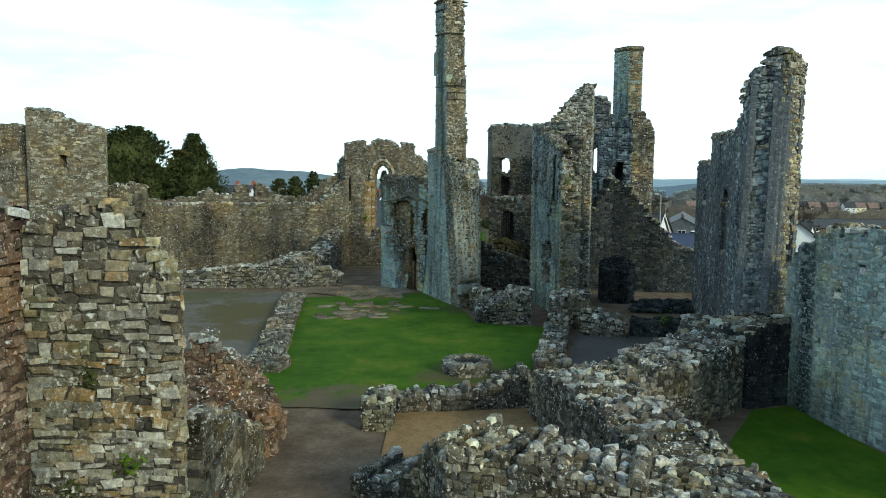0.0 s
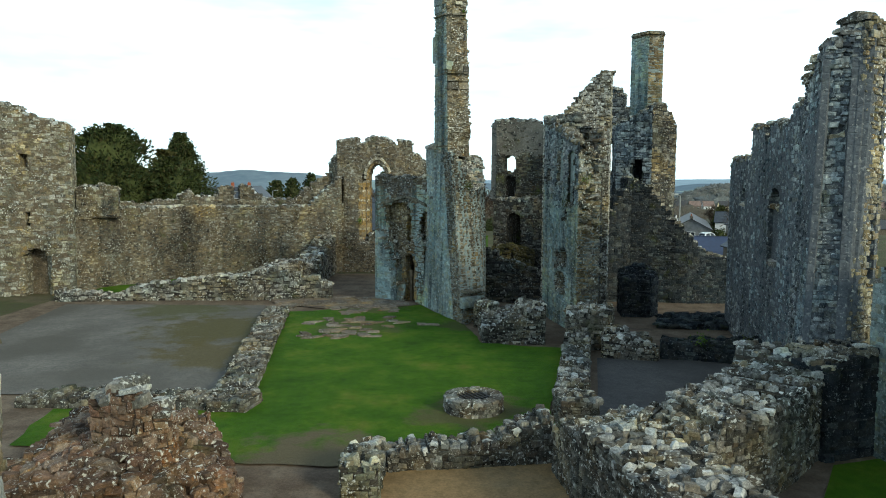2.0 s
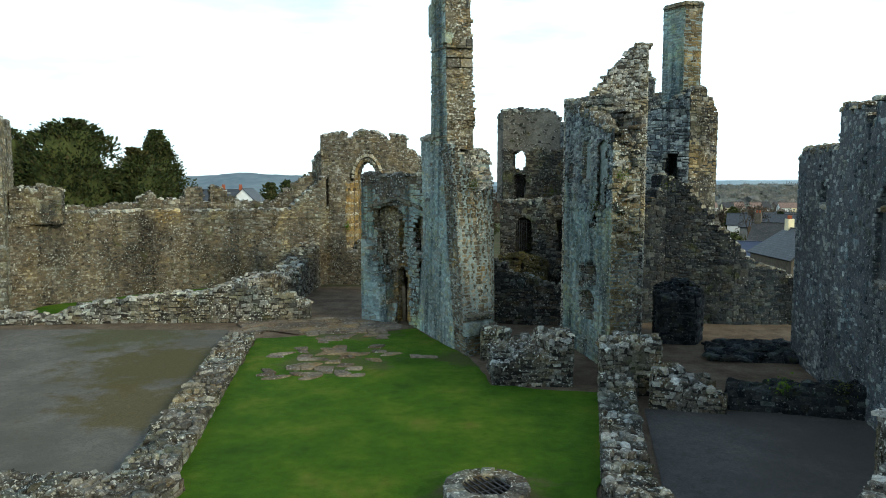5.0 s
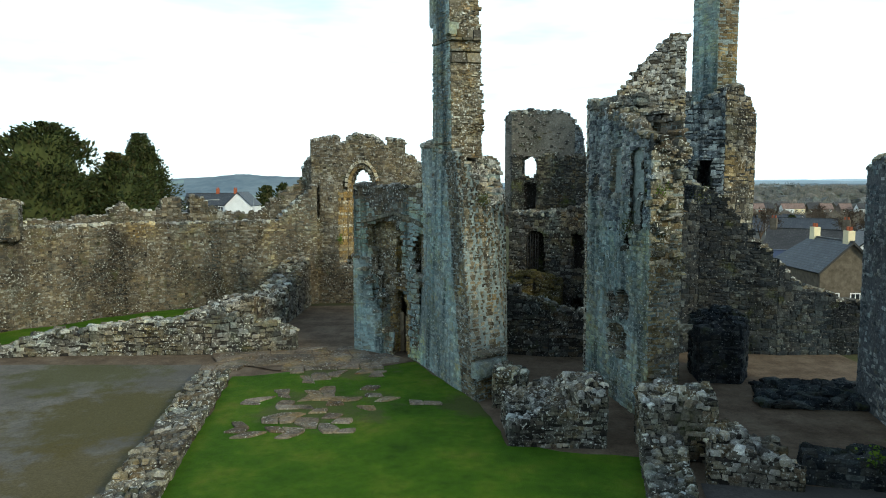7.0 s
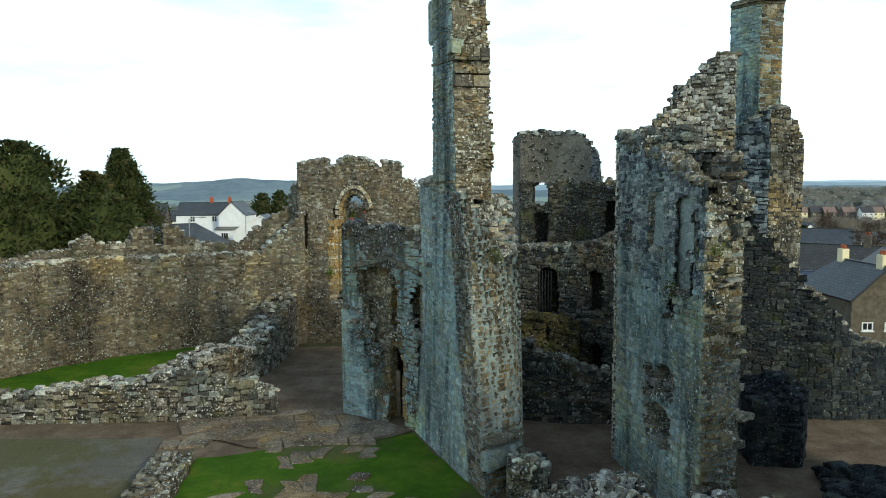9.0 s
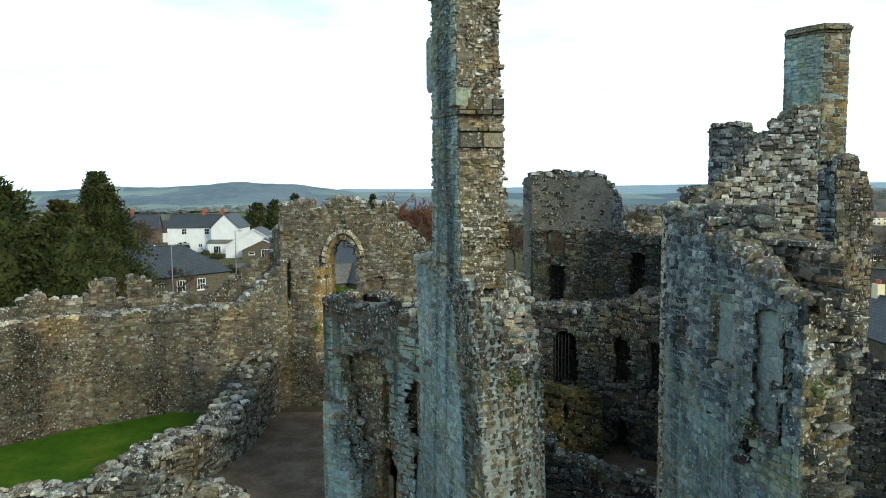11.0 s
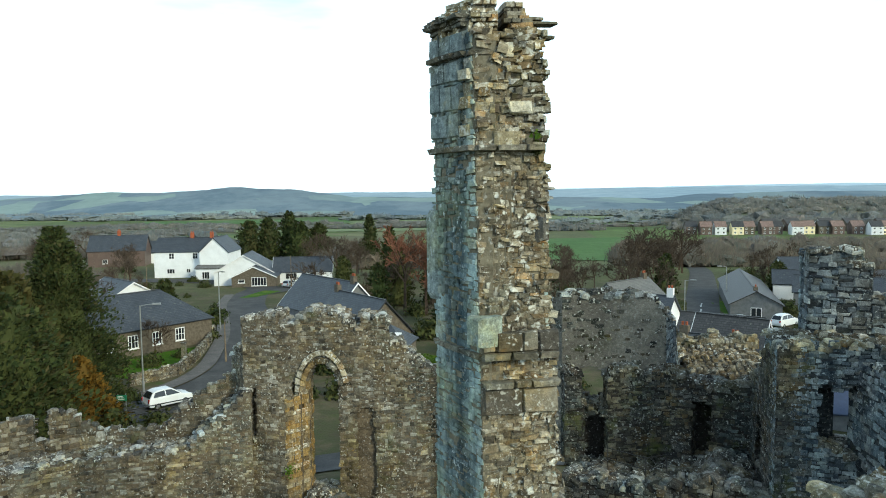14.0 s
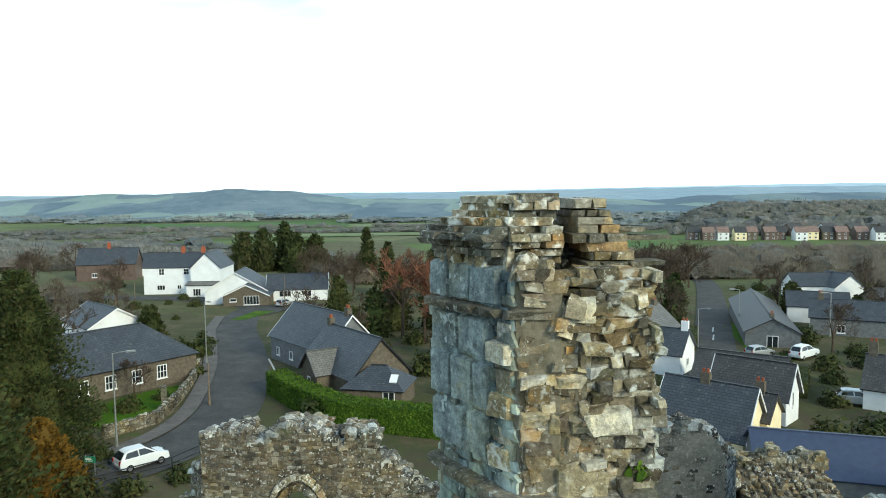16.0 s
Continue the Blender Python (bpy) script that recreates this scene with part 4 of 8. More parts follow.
block("hall_end_tower", "tall ruined hall end with pale rendered face", [(6.95, 41.6), (8.25, 42.15), (9.3, 46.5), (6.0, 47.3)], [(0, 9.6), (0.7, 9.9), (1.4, 9.2), (2.2, 10.6), (4.5, 10.9), (6, 10.9), (9.5, 11.6), (11, 11.2), (14, 10.4), (16, 9.8)],
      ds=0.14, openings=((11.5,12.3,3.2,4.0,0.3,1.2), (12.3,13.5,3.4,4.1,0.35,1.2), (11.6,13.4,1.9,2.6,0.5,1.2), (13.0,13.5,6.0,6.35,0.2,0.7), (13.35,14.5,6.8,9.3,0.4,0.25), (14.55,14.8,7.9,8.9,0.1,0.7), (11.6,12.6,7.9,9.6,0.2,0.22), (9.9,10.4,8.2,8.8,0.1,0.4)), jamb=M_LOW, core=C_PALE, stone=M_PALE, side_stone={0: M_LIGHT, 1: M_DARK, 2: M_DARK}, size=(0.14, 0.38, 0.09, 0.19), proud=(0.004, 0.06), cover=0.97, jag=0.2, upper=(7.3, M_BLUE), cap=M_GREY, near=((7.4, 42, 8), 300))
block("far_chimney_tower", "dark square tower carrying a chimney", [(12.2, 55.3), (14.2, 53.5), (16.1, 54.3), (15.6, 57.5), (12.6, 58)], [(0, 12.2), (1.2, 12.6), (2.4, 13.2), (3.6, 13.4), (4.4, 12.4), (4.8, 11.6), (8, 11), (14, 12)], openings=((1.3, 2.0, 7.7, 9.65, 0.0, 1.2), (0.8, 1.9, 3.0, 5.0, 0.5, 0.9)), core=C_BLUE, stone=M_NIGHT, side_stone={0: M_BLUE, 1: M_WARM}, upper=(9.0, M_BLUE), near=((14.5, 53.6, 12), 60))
block("far_chimney_shaft", "square stone chimney shaft with a slab cap", [(14.02, 54.35), (15.05, 54.45), (14.85, 56.0), (13.15, 55.55)], [(0, 18.1), (7, 18.1)], base=12, jag=0.04, core=C_PALE, stone=M_WARM, side_stone={3: M_PALE}, size=(0.18, 0.4, 0.12, 0.22), proud=(0.008, 0.04), near=((14, 54.4, 17), 100), category="chimney")
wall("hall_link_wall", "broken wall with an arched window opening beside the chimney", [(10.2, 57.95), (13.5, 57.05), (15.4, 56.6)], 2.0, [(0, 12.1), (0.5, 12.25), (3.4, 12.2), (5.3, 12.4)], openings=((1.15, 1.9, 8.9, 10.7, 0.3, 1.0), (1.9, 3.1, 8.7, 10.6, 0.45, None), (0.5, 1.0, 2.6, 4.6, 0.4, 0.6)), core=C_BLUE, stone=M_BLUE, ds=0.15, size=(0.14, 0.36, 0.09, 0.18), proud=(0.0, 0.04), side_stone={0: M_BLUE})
wall("kitchen_back_wall", "back wall with a rubble slope, shade in its dark stone", [(10.2, 51.5), (12.6, 52.3), (16.2, 51.4), (22.5, 51.7)], 1.5, [(0, 4.5), (2.4, 8.2), (3.4, 8.0), (4.06, 7.2), (5.3, 5.5), (6.2, 4.6), (6.99, 3.75), (8.04, 3.2), (10.5, 2.3), (12.5, 1.9)], openings=((3.4, 4.4, 0.0, 1.5, 0.4, 0.7),), core=C_BLUE, stone=M_NIGHT, cap=M_GREY, jag=0.2, cap_size=(0.2, 0.5))
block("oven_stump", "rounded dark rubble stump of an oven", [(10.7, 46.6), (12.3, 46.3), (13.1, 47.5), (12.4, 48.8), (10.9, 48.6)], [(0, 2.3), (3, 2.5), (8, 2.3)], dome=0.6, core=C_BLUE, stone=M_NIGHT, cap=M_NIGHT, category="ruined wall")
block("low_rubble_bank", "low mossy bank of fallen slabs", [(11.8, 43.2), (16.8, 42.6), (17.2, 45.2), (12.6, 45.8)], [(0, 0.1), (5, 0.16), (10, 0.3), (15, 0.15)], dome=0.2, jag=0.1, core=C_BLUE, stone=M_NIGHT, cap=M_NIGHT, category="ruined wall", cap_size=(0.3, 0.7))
TALL = [(15.8, 44.0), (12.5, 28.6)]
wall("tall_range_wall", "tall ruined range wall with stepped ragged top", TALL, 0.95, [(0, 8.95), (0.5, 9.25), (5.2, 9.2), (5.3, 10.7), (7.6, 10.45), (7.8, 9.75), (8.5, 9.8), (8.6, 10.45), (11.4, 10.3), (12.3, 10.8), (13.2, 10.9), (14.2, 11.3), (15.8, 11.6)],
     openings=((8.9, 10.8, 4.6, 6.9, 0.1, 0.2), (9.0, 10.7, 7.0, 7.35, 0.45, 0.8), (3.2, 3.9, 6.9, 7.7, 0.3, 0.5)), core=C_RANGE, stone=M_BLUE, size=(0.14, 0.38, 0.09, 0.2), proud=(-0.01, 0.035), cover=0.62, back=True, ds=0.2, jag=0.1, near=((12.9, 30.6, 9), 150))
# sides 1 and 2 get M_LIGHT to paint the sunlit end, the rest shade-blue
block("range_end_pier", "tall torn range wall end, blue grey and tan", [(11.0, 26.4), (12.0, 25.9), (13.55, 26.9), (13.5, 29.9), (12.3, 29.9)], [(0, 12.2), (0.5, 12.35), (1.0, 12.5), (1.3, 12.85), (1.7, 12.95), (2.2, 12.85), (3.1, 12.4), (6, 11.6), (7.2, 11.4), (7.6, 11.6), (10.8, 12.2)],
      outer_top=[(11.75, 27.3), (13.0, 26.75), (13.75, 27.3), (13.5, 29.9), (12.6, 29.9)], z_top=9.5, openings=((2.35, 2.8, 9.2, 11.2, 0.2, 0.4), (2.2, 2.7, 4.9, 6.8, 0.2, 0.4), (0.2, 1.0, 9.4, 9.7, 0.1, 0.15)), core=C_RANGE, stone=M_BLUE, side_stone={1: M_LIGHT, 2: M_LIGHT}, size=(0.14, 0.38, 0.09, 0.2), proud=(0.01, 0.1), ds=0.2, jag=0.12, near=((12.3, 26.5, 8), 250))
wall("moat_wall", "pale weathered high wall with putlog holes", [(12.55, 25.4), (12.9, 22.5), (13.8, 19), (15.0, 13)], 1.5, [(0, 4.8), (0.4, 5.6), (1.4, 6.2), (3.0, 6.6), (4.0, 6.5), (4.1, 6.0), (4.6, 6.0), (4.8, 6.8), (8, 6.9), (13, 6.9)], core=C_PALE, stone=M_PALE, size=(0.12, 0.34, 0.08, 0.18), proud=(0.003, 0.04), cover=0.85, jag=0.2, near=((13, 22, 5), 120), openings=((0.9, 1.1, 3.9, 4.15, 0, 0.4), (2.6, 2.8, 4.4, 4.65, 0, 0.4), (1.7, 1.9, 2.6, 2.85, 0, 0.4), (4.4, 4.6, 3.4, 3.65, 0, 0.4), (3.6, 3.8, 5.3, 5.55, 0, 0.4)))
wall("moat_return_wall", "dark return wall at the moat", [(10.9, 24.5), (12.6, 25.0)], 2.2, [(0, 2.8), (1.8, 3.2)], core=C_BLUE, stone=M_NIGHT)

# ---- castle: low foreground walls ----
wall("curved_wall", "wide low curving wall, top of loose lichened rubble", [(3.1, 23.2), (4.8, 21.5), (6.3, 20.9), (8.0, 21.9), (9.4, 23.2), (10.9, 24.8), (12.0, 27.0)], 2.4, [(0, 1.3), (2.4, 1.9), (5, 2.2), (9, 2.3), (12, 2.6)], jag=0.15, near=((5, 22, 2), 300), back=True, core=C_GREY, stone=M_LOW, cap_size=(0.12, 0.3), size=(0.13, 0.34, 0.09, 0.2))
wall("cross_wall", "wide low rubble wall beside the sandy room", [(3.05, 23.9), (3.3, 21.5), (4.0, 18.5), (4.4, 15.5), (4.6, 12.5)], 2.2, [(0, 1.3), (2.4, 1.9), (5, 2.05), (9, 1.9), (12, 1.8)], jag=0.15, near=((4.5, 18, 2), 300), back=True, core=C_GREY, stone=M_LOW, cap_size=(0.12, 0.3), size=(0.13, 0.34, 0.09, 0.2))
wall("front_wall", "wide low rubble wall of loose lichened stones", [(-2.25, 17.0), (-0.5, 16.1), (0.1, 14.2), (2.2, 13.6), (4.5, 12.8)], 1.9, [(0, 0.5), (1.7, 0.75), (2.2, 1.6), (3.0, 2.2), (5.5, 2.35), (6.5, 2.2), (9, 1.9)], jag=0.15, near=((1.5, 14.5, 2.2), 300), back=True, core=C_GREY, stone=M_LOW, cap_size=(0.12, 0.3), size=(0.13, 0.34, 0.09, 0.2))
wall("sand_room_wall", "low rubble wall between lawn and sandy room", [(-1.5, 23.6), (3.1, 24.3)], 0.9, [(0, 0.55), (2, 0.6), (3.4, 0.8), (4.6, 1.3)], near=((0.5, 24, 0.6), 150), back=True, core=C_GREY, stone=M_LOW, cap_size=(0.12, 0.3), size=(0.13, 0.34, 0.09, 0.2))
block("corner_stump", "square low corner of rubble masonry", [(-2.55, 21.9), (-1.62, 21.9), (-1.6, 23.7), (-2.5, 23.6)], [(0, 0.8), (6, 0.9)], near=((-2, 22.5, 0.8), 100), category="ruined wall", **STD, cap_size=(0.12, 0.3), size=(0.13, 0.34, 0.09, 0.2))
wall("chamber_wall", "low rubble wall between lawn and dark chamber", [(5.85, 38.2), (3.85, 28.8), (3.6, 26.0)], 1.15, [(0, 0.8), (3, 0.5), (8, 0.55), (10, 0.9), (12, 1.2)], near=((4.5, 30, 0.6), 200), back=True, core=C_GREY, stone=M_LOW, cap_size=(0.12, 0.3), size=(0.13, 0.34, 0.09, 0.2))
block("rubble_mass", "low mass of dark rubble masonry on the lawn edge", [(2.0, 39.2), (5.0, 39.1), (5.3, 41.8), (4.2, 42.8), (1.9, 41.7)], [(0, 0.7), (1.6, 1.2), (3, 1.8), (5.5, 1.8), (7, 1.4), (11, 0.8)], near=((3.5, 39.5, 1.2), 160), category="ruined wall", core=C_DARK, stone=M_LOW, jag=0.2, cap_size=(0.12, 0.3), size=(0.13, 0.34, 0.09, 0.2))
block("rubble_stump", "dark rubble stump at the tower corner", [(1.7, 43.2), (3.0, 43.4), (3.1, 44.9), (1.9, 45.0)], [(0, 1.1), (6, 1.2)], category="ruined wall", core=C_DARK, stone=M_LOW, jag=0.2, cap_size=(0.12, 0.3), size=(0.13, 0.34, 0.09, 0.2))
block("rubble_mass", "low rubble mass beside the chamber", [(5.9, 38.2), (8.0, 37.9), (8.5, 39.7), (6.3, 40.5)], [(0, 1.5), (2, 1.8), (5, 1.7), (8, 1.5)], category="ruined wall", core=C_DARK, stone=M_LOW, jag=0.2, near=((7, 38, 1.5), 100), cap_size=(0.12, 0.3), size=(0.13, 0.34, 0.09, 0.2))
block("rubble_mass", "sloping rubble mass in the chamber corner", [(7.2, 36.4), (9.6, 35.8), (9.5, 37.4), (8.0, 38.6)], [(0, 1.1), (2.4, 0.6), (5, 1.0), (8, 1.1)], category="ruined wall", core=C_DARK, stone=M_LOW, jag=0.2, cap_size=(0.12, 0.3), size=(0.13, 0.34, 0.09, 0.2))
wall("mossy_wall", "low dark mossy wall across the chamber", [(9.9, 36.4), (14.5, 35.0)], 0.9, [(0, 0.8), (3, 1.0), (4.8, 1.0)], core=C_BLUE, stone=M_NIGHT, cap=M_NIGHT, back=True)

# ---- helpers for things ----


def plain(name, col, rough=0.6, metal=0.0, var=0.25, scale=2.0, bump=0.15, fine=18):
    """A painted or built surface: one colour with weathering at two scales."""
    m = Nodes(name, rough)
    m.b.inputs["Metallic"].default_value = metal
    a, f = m.noise(scale, 5, 0.6), m.noise(fine, 4, 0.6)
    c = m.mix(1.0, col, m.ramp(a, [(0.3, (1 - var,) * 3), (0.7, (1 + 0.5 * var,) * 3)]), "MULTIPLY")
    c = m.mix(0.4, c, m.ramp(f, [(0.3, (0.8,) * 3), (0.7, (1.15,) * 3)]), "MULTIPLY")
    if bump:
        m.bump(f, bump, 0.01)
    return m.done(c)


def slate(name, col, rough=0.55):
    m = Nodes(name, rough)
    br = m.n("ShaderNodeTexBrick", Scale=1.0)
    br.inputs["Mortar Size"].default_value = 0.03
    br.inputs["Brick Width"].default_value, br.inputs["Row Height"].default_value = 0.6, 0.28
    tc = m.n("ShaderNodeTexCoord")
    m.link(tc.outputs["UV"], br.inputs["Vector"])
    br.inputs["Color1"].default_value = (*[c * 1.12 for c in col], 1)
    br.inputs["Color2"].default_value = (*[c * 0.85 for c in col], 1)
    br.inputs["Mortar"].default_value = (*[c * 0.45 for c in col], 1)
    a = m.noise(0.7, 5, 0.65)
    c = m.mix(0.8, br.outputs["Color"], m.ramp(a, [(0.3, (0.7, 0.7, 0.7)), (0.7, (1.25, 1.25, 1.2))]), "MULTIPLY")
    c = m.mix(m.math("MULTIPLY", m.mask(m.noise(3.0, 3), 0.6, 0.72), 0.5), c, (0.22, 0.22, 0.17))
    m.bump(br.outputs["Fac"], 0.3, 0.02)
    return m.done(c)


M_WHITE = plain("white painted render", (0.78, 0.79, 0.8), 0.8, 0, 0.1, 0.6)
M_CREAM = plain("cream painted render", (0.85, 0.74, 0.48), 0.8, 0, 0.15, 0.6)
M_GREYW = plain("grey roughcast render", (0.17, 0.175, 0.18), 0.9, 0, 0.3)
M_BROWNW = plain("brown grey stone wall", (0.14, 0.118, 0.09), 0.9, 0, 0.4, 3)
M_SLATE = slate("blue grey slate", (0.052, 0.06, 0.075))
M_SLATE2 = slate("brown grey roof tile", (0.055, 0.053, 0.054))
M_SLATE3 = slate("pale weathered slate", (0.15, 0.145, 0.135))
M_SHEET = plain("dark blue roofing sheet", (0.045, 0.06, 0.11), 0.5, 0, 0.2)
# clay red lightened to paint in the far estate's haze
M_TILE = slate("haze muted clay tile", (0.25, 0.165, 0.135))
M_POT = plain("red clay chimney", (0.34, 0.10, 0.05), 0.8)
M_GLASS = plain("dark window glass", (0.02, 0.025, 0.03), 0.08, 0, 0.2, 1, 0)
M_FRAME = plain("white window frame", (0.8, 0.8, 0.8), 0.4, 0, 0.05, 1, 0)
M_BLACK = plain("black painted metal", (0.018, 0.018, 0.02), 0.45, 0, 0.3)
M_STEEL = plain("galvanised lamp steel", (0.34, 0.35, 0.34), 0.45, 0.6, 0.2)
M_ASPHALT = soil("worn asphalt", [(0.055, 0.055, 0.056), (0.075, 0.074, 0.072), (0.10, 0.098, 0.095)], 0.35, 0.85, 0.3)
M_PAVE = soil("grey footway", [(0.10, 0.095, 0.09), (0.14, 0.13, 0.12), (0.17, 0.155, 0.145)], 0.6, 0.9, 0.3)
M_LINE = plain("white road paint", (0.6, 0.6, 0.58), 0.8, 0, 0.4, 5)
M_CARW = plain("white car paint", (0.75, 0.77, 0.78), 0.25, 0, 0.05, 1, 0)
M_CARS = plain("silver car paint", (0.45, 0.47, 0.48), 0.28, 0.5, 0.05, 1, 0)
M_RUBBER = plain("black tyre rubber", (0.015, 0.015, 0.015), 0.85)
M_RIM = plain("alloy rim", (0.4, 0.4, 0.4), 0.35, 0.8, 0.1, 1, 0)
M_LAMPRED = plain("red tail lamp", (0.4, 0.02, 0.015), 0.25, 0, 0.1, 1, 0)
M_LAMPCLR = plain("clear head lamp", (0.6, 0.62, 0.64), 0.15, 0, 0.1, 1, 0)
M_WOODP = plain("weathered post wood", (0.20, 0.155, 0.105), 0.9, 0, 0.4, 4)
M_BARK = plain("brown bark", (0.085, 0.062, 0.045), 0.95, 0, 0.5, 3)
M_TWIG = plain("bare winter twigs", (0.085, 0.064, 0.047), 0.95, 0, 0.5, 0.3)
M_REDTWIG = plain("reddish birch twigs", (0.19, 0.085, 0.052), 0.95, 0, 0.5, 0.3)


def leaf_material(name, cols):
    m = Nodes(name, 0.8)
    r = piece_random(m)
    c = m.ramp(r, [(i / (len(cols) - 1), k) for i, k in enumerate(cols)])
    c = m.mix(0.6, c, m.ramp(m.noise(0.55, 4), [(0.3, (0.6, 0.6, 0.6)), (0.7, (1.35, 1.35, 1.3))]), "MULTIPLY")
    return m.done(c)


M_CONIFER = leaf_material("dark conifer foliage", [(0.018, 0.030, 0.012), (0.038, 0.054, 0.018), (0.060, 0.070, 0.022), (0.028, 0.040, 0.015), (0.07, 0.062, 0.026)])
M_OLIVE = leaf_material("brown green conifer foliage", [(0.03, 0.035, 0.012), (0.06, 0.058, 0.02), (0.085, 0.07, 0.025), (0.04, 0.05, 0.016)])
M_ORANGE = leaf_material("rusty autumn shrub", [(0.10, 0.06, 0.012), (0.17, 0.095, 0.016), (0.06, 0.05, 0.014)])
M_HEDGE = leaf_material("clipped bright hedge", [(0.03, 0.065, 0.008), (0.075, 0.13, 0.012), (0.11, 0.17, 0.02)])
M_SHRUB = leaf_material("dull green shrub", [(0.025, 0.035, 0.012), (0.055, 0.065, 0.02), (0.08, 0.08, 0.03)])


def solid(name, verts, faces, mat, parent=None, label=""):
    ob = new(name, mesh_of(name, verts, faces, mat))
    if parent is not None:
        ob.parent = parent
    return tagged(ob, label) if label else ob


BOXF = [(0, 3, 2, 1), (4, 5, 6, 7), (0, 1, 5, 4), (1, 2, 6, 5), (2, 3, 7, 6), (3, 0, 4, 7)]


def box_pts(o, u, v, n, a0, a1, b0, b1, c0, c1):
    """Corners of a box in the axes u, v, n from the origin o."""
    o, u, v, n = Vector(o), Vector(u), Vector(v), Vector(n)
    return [tuple(o + u * a + v * b + n * c) for c in (c0, c1) for a, b in ((a0, b0), (a1, b0), (a1, b1), (a0, b1))]


def box(name, o, u, v, n, a0, a1, b0, b1, c0, c1, mat, parent=None, label=""):
    return solid(name, box_pts(o, u, v, n, a0, a1, b0, b1, c0, c1), BOXF, mat, parent, label)


def joined(name, lots, mat, parent=None, label=""):
    V, F = [], []
    for p in lots:
        k = len(V)
        V += p
        F += [tuple(i + k for i in f) for f in BOXF]
    return solid(name, V, F, mat, parent, label)


X, Y, Z = (1, 0, 0), (0, 1, 0), (0, 0, 1)


def roof_slab(name, pts, mat, parent, thick=0.14):
    """A sloping slab over four points (eave a, eave b, ridge b, ridge a), with slates laid along it."""
    a, b, c, d = [Vector(p) for p in pts]
    n = (b - a).cross(d - a).normalized()
    if n.z < 0:
        n = -n
    up = [p + n * 0.02 for p in (a, b, c, d)]
    lo = [p - n * thick for p in (a, b, c, d)]
    V = [tuple(p) for p in lo + up]
    me = mesh_of(name, V, [(0, 3, 2, 1), (4, 5, 6, 7), (0, 1, 5, 4), (1, 2, 6, 5), (2, 3, 7, 6), (3, 0, 4, 7)], mat)
    uv = me.uv_layers.new()
    u = (b - a).normalized()
    v = (d - a) - u * (d - a).dot(u)
    v = v.normalized() if v.length > 0.01 else Vector((0, 0, 1))
    for lp in me.loops:
        p = Vector(me.vertices[lp.vertex_index].co) - a
        uv.data[lp.index].uv = (p.dot(u), p.dot(v))
    ob = new(name, me)
    ob.parent = parent
    return ob


def window(parent, o, u, n, w, h, bars=(1, 1), frame=None, name="window"):
    """A window proud of its wall: surround, bars and a pane behind them. o: bottom middle; u along the wall, n out of it."""
    fr = frame or M_FRAME
    t = 0.09
    lots = [box_pts(o, u, Z, n, -w / 2, -w / 2 + t, 0, h, -0.04, 0.06), box_pts(o, u, Z, n, w / 2 - t, w / 2, 0, h, -0.04, 0.06),
            box_pts(o, u, Z, n, -w / 2 + t, w / 2 - t, 0, t, -0.04, 0.06), box_pts(o, u, Z, n, -w / 2 + t, w / 2 - t, h - t, h, -0.04, 0.06)]
    for i in range(bars[0]):
        x = -w / 2 + w * (i + 1) / (bars[0] + 1)
        lots.append(box_pts(o, u, Z, n, x - 0.035, x + 0.035, t, h - t, -0.03, 0.045))
    for i in range(bars[1]):
        z = h * (i + 1) / (bars[1] + 1)
        lots.append(box_pts(o, u, Z, n, -w / 2 + t, w / 2 - t, z - 0.03, z + 0.03, -0.03, 0.04))
    wi = joined(name, lots, fr, parent)
    box("pane", o, u, Z, n, -w / 2 + 0.03, w / 2 - 0.03, 0.03, h - 0.03, -0.02, 0.015, M_GLASS, wi)
    box("sill", o, u, Z, n, -w / 2 - 0.08, w / 2 + 0.08, -0.1, -0.005, -0.03, 0.12, fr, wi)
    return wi


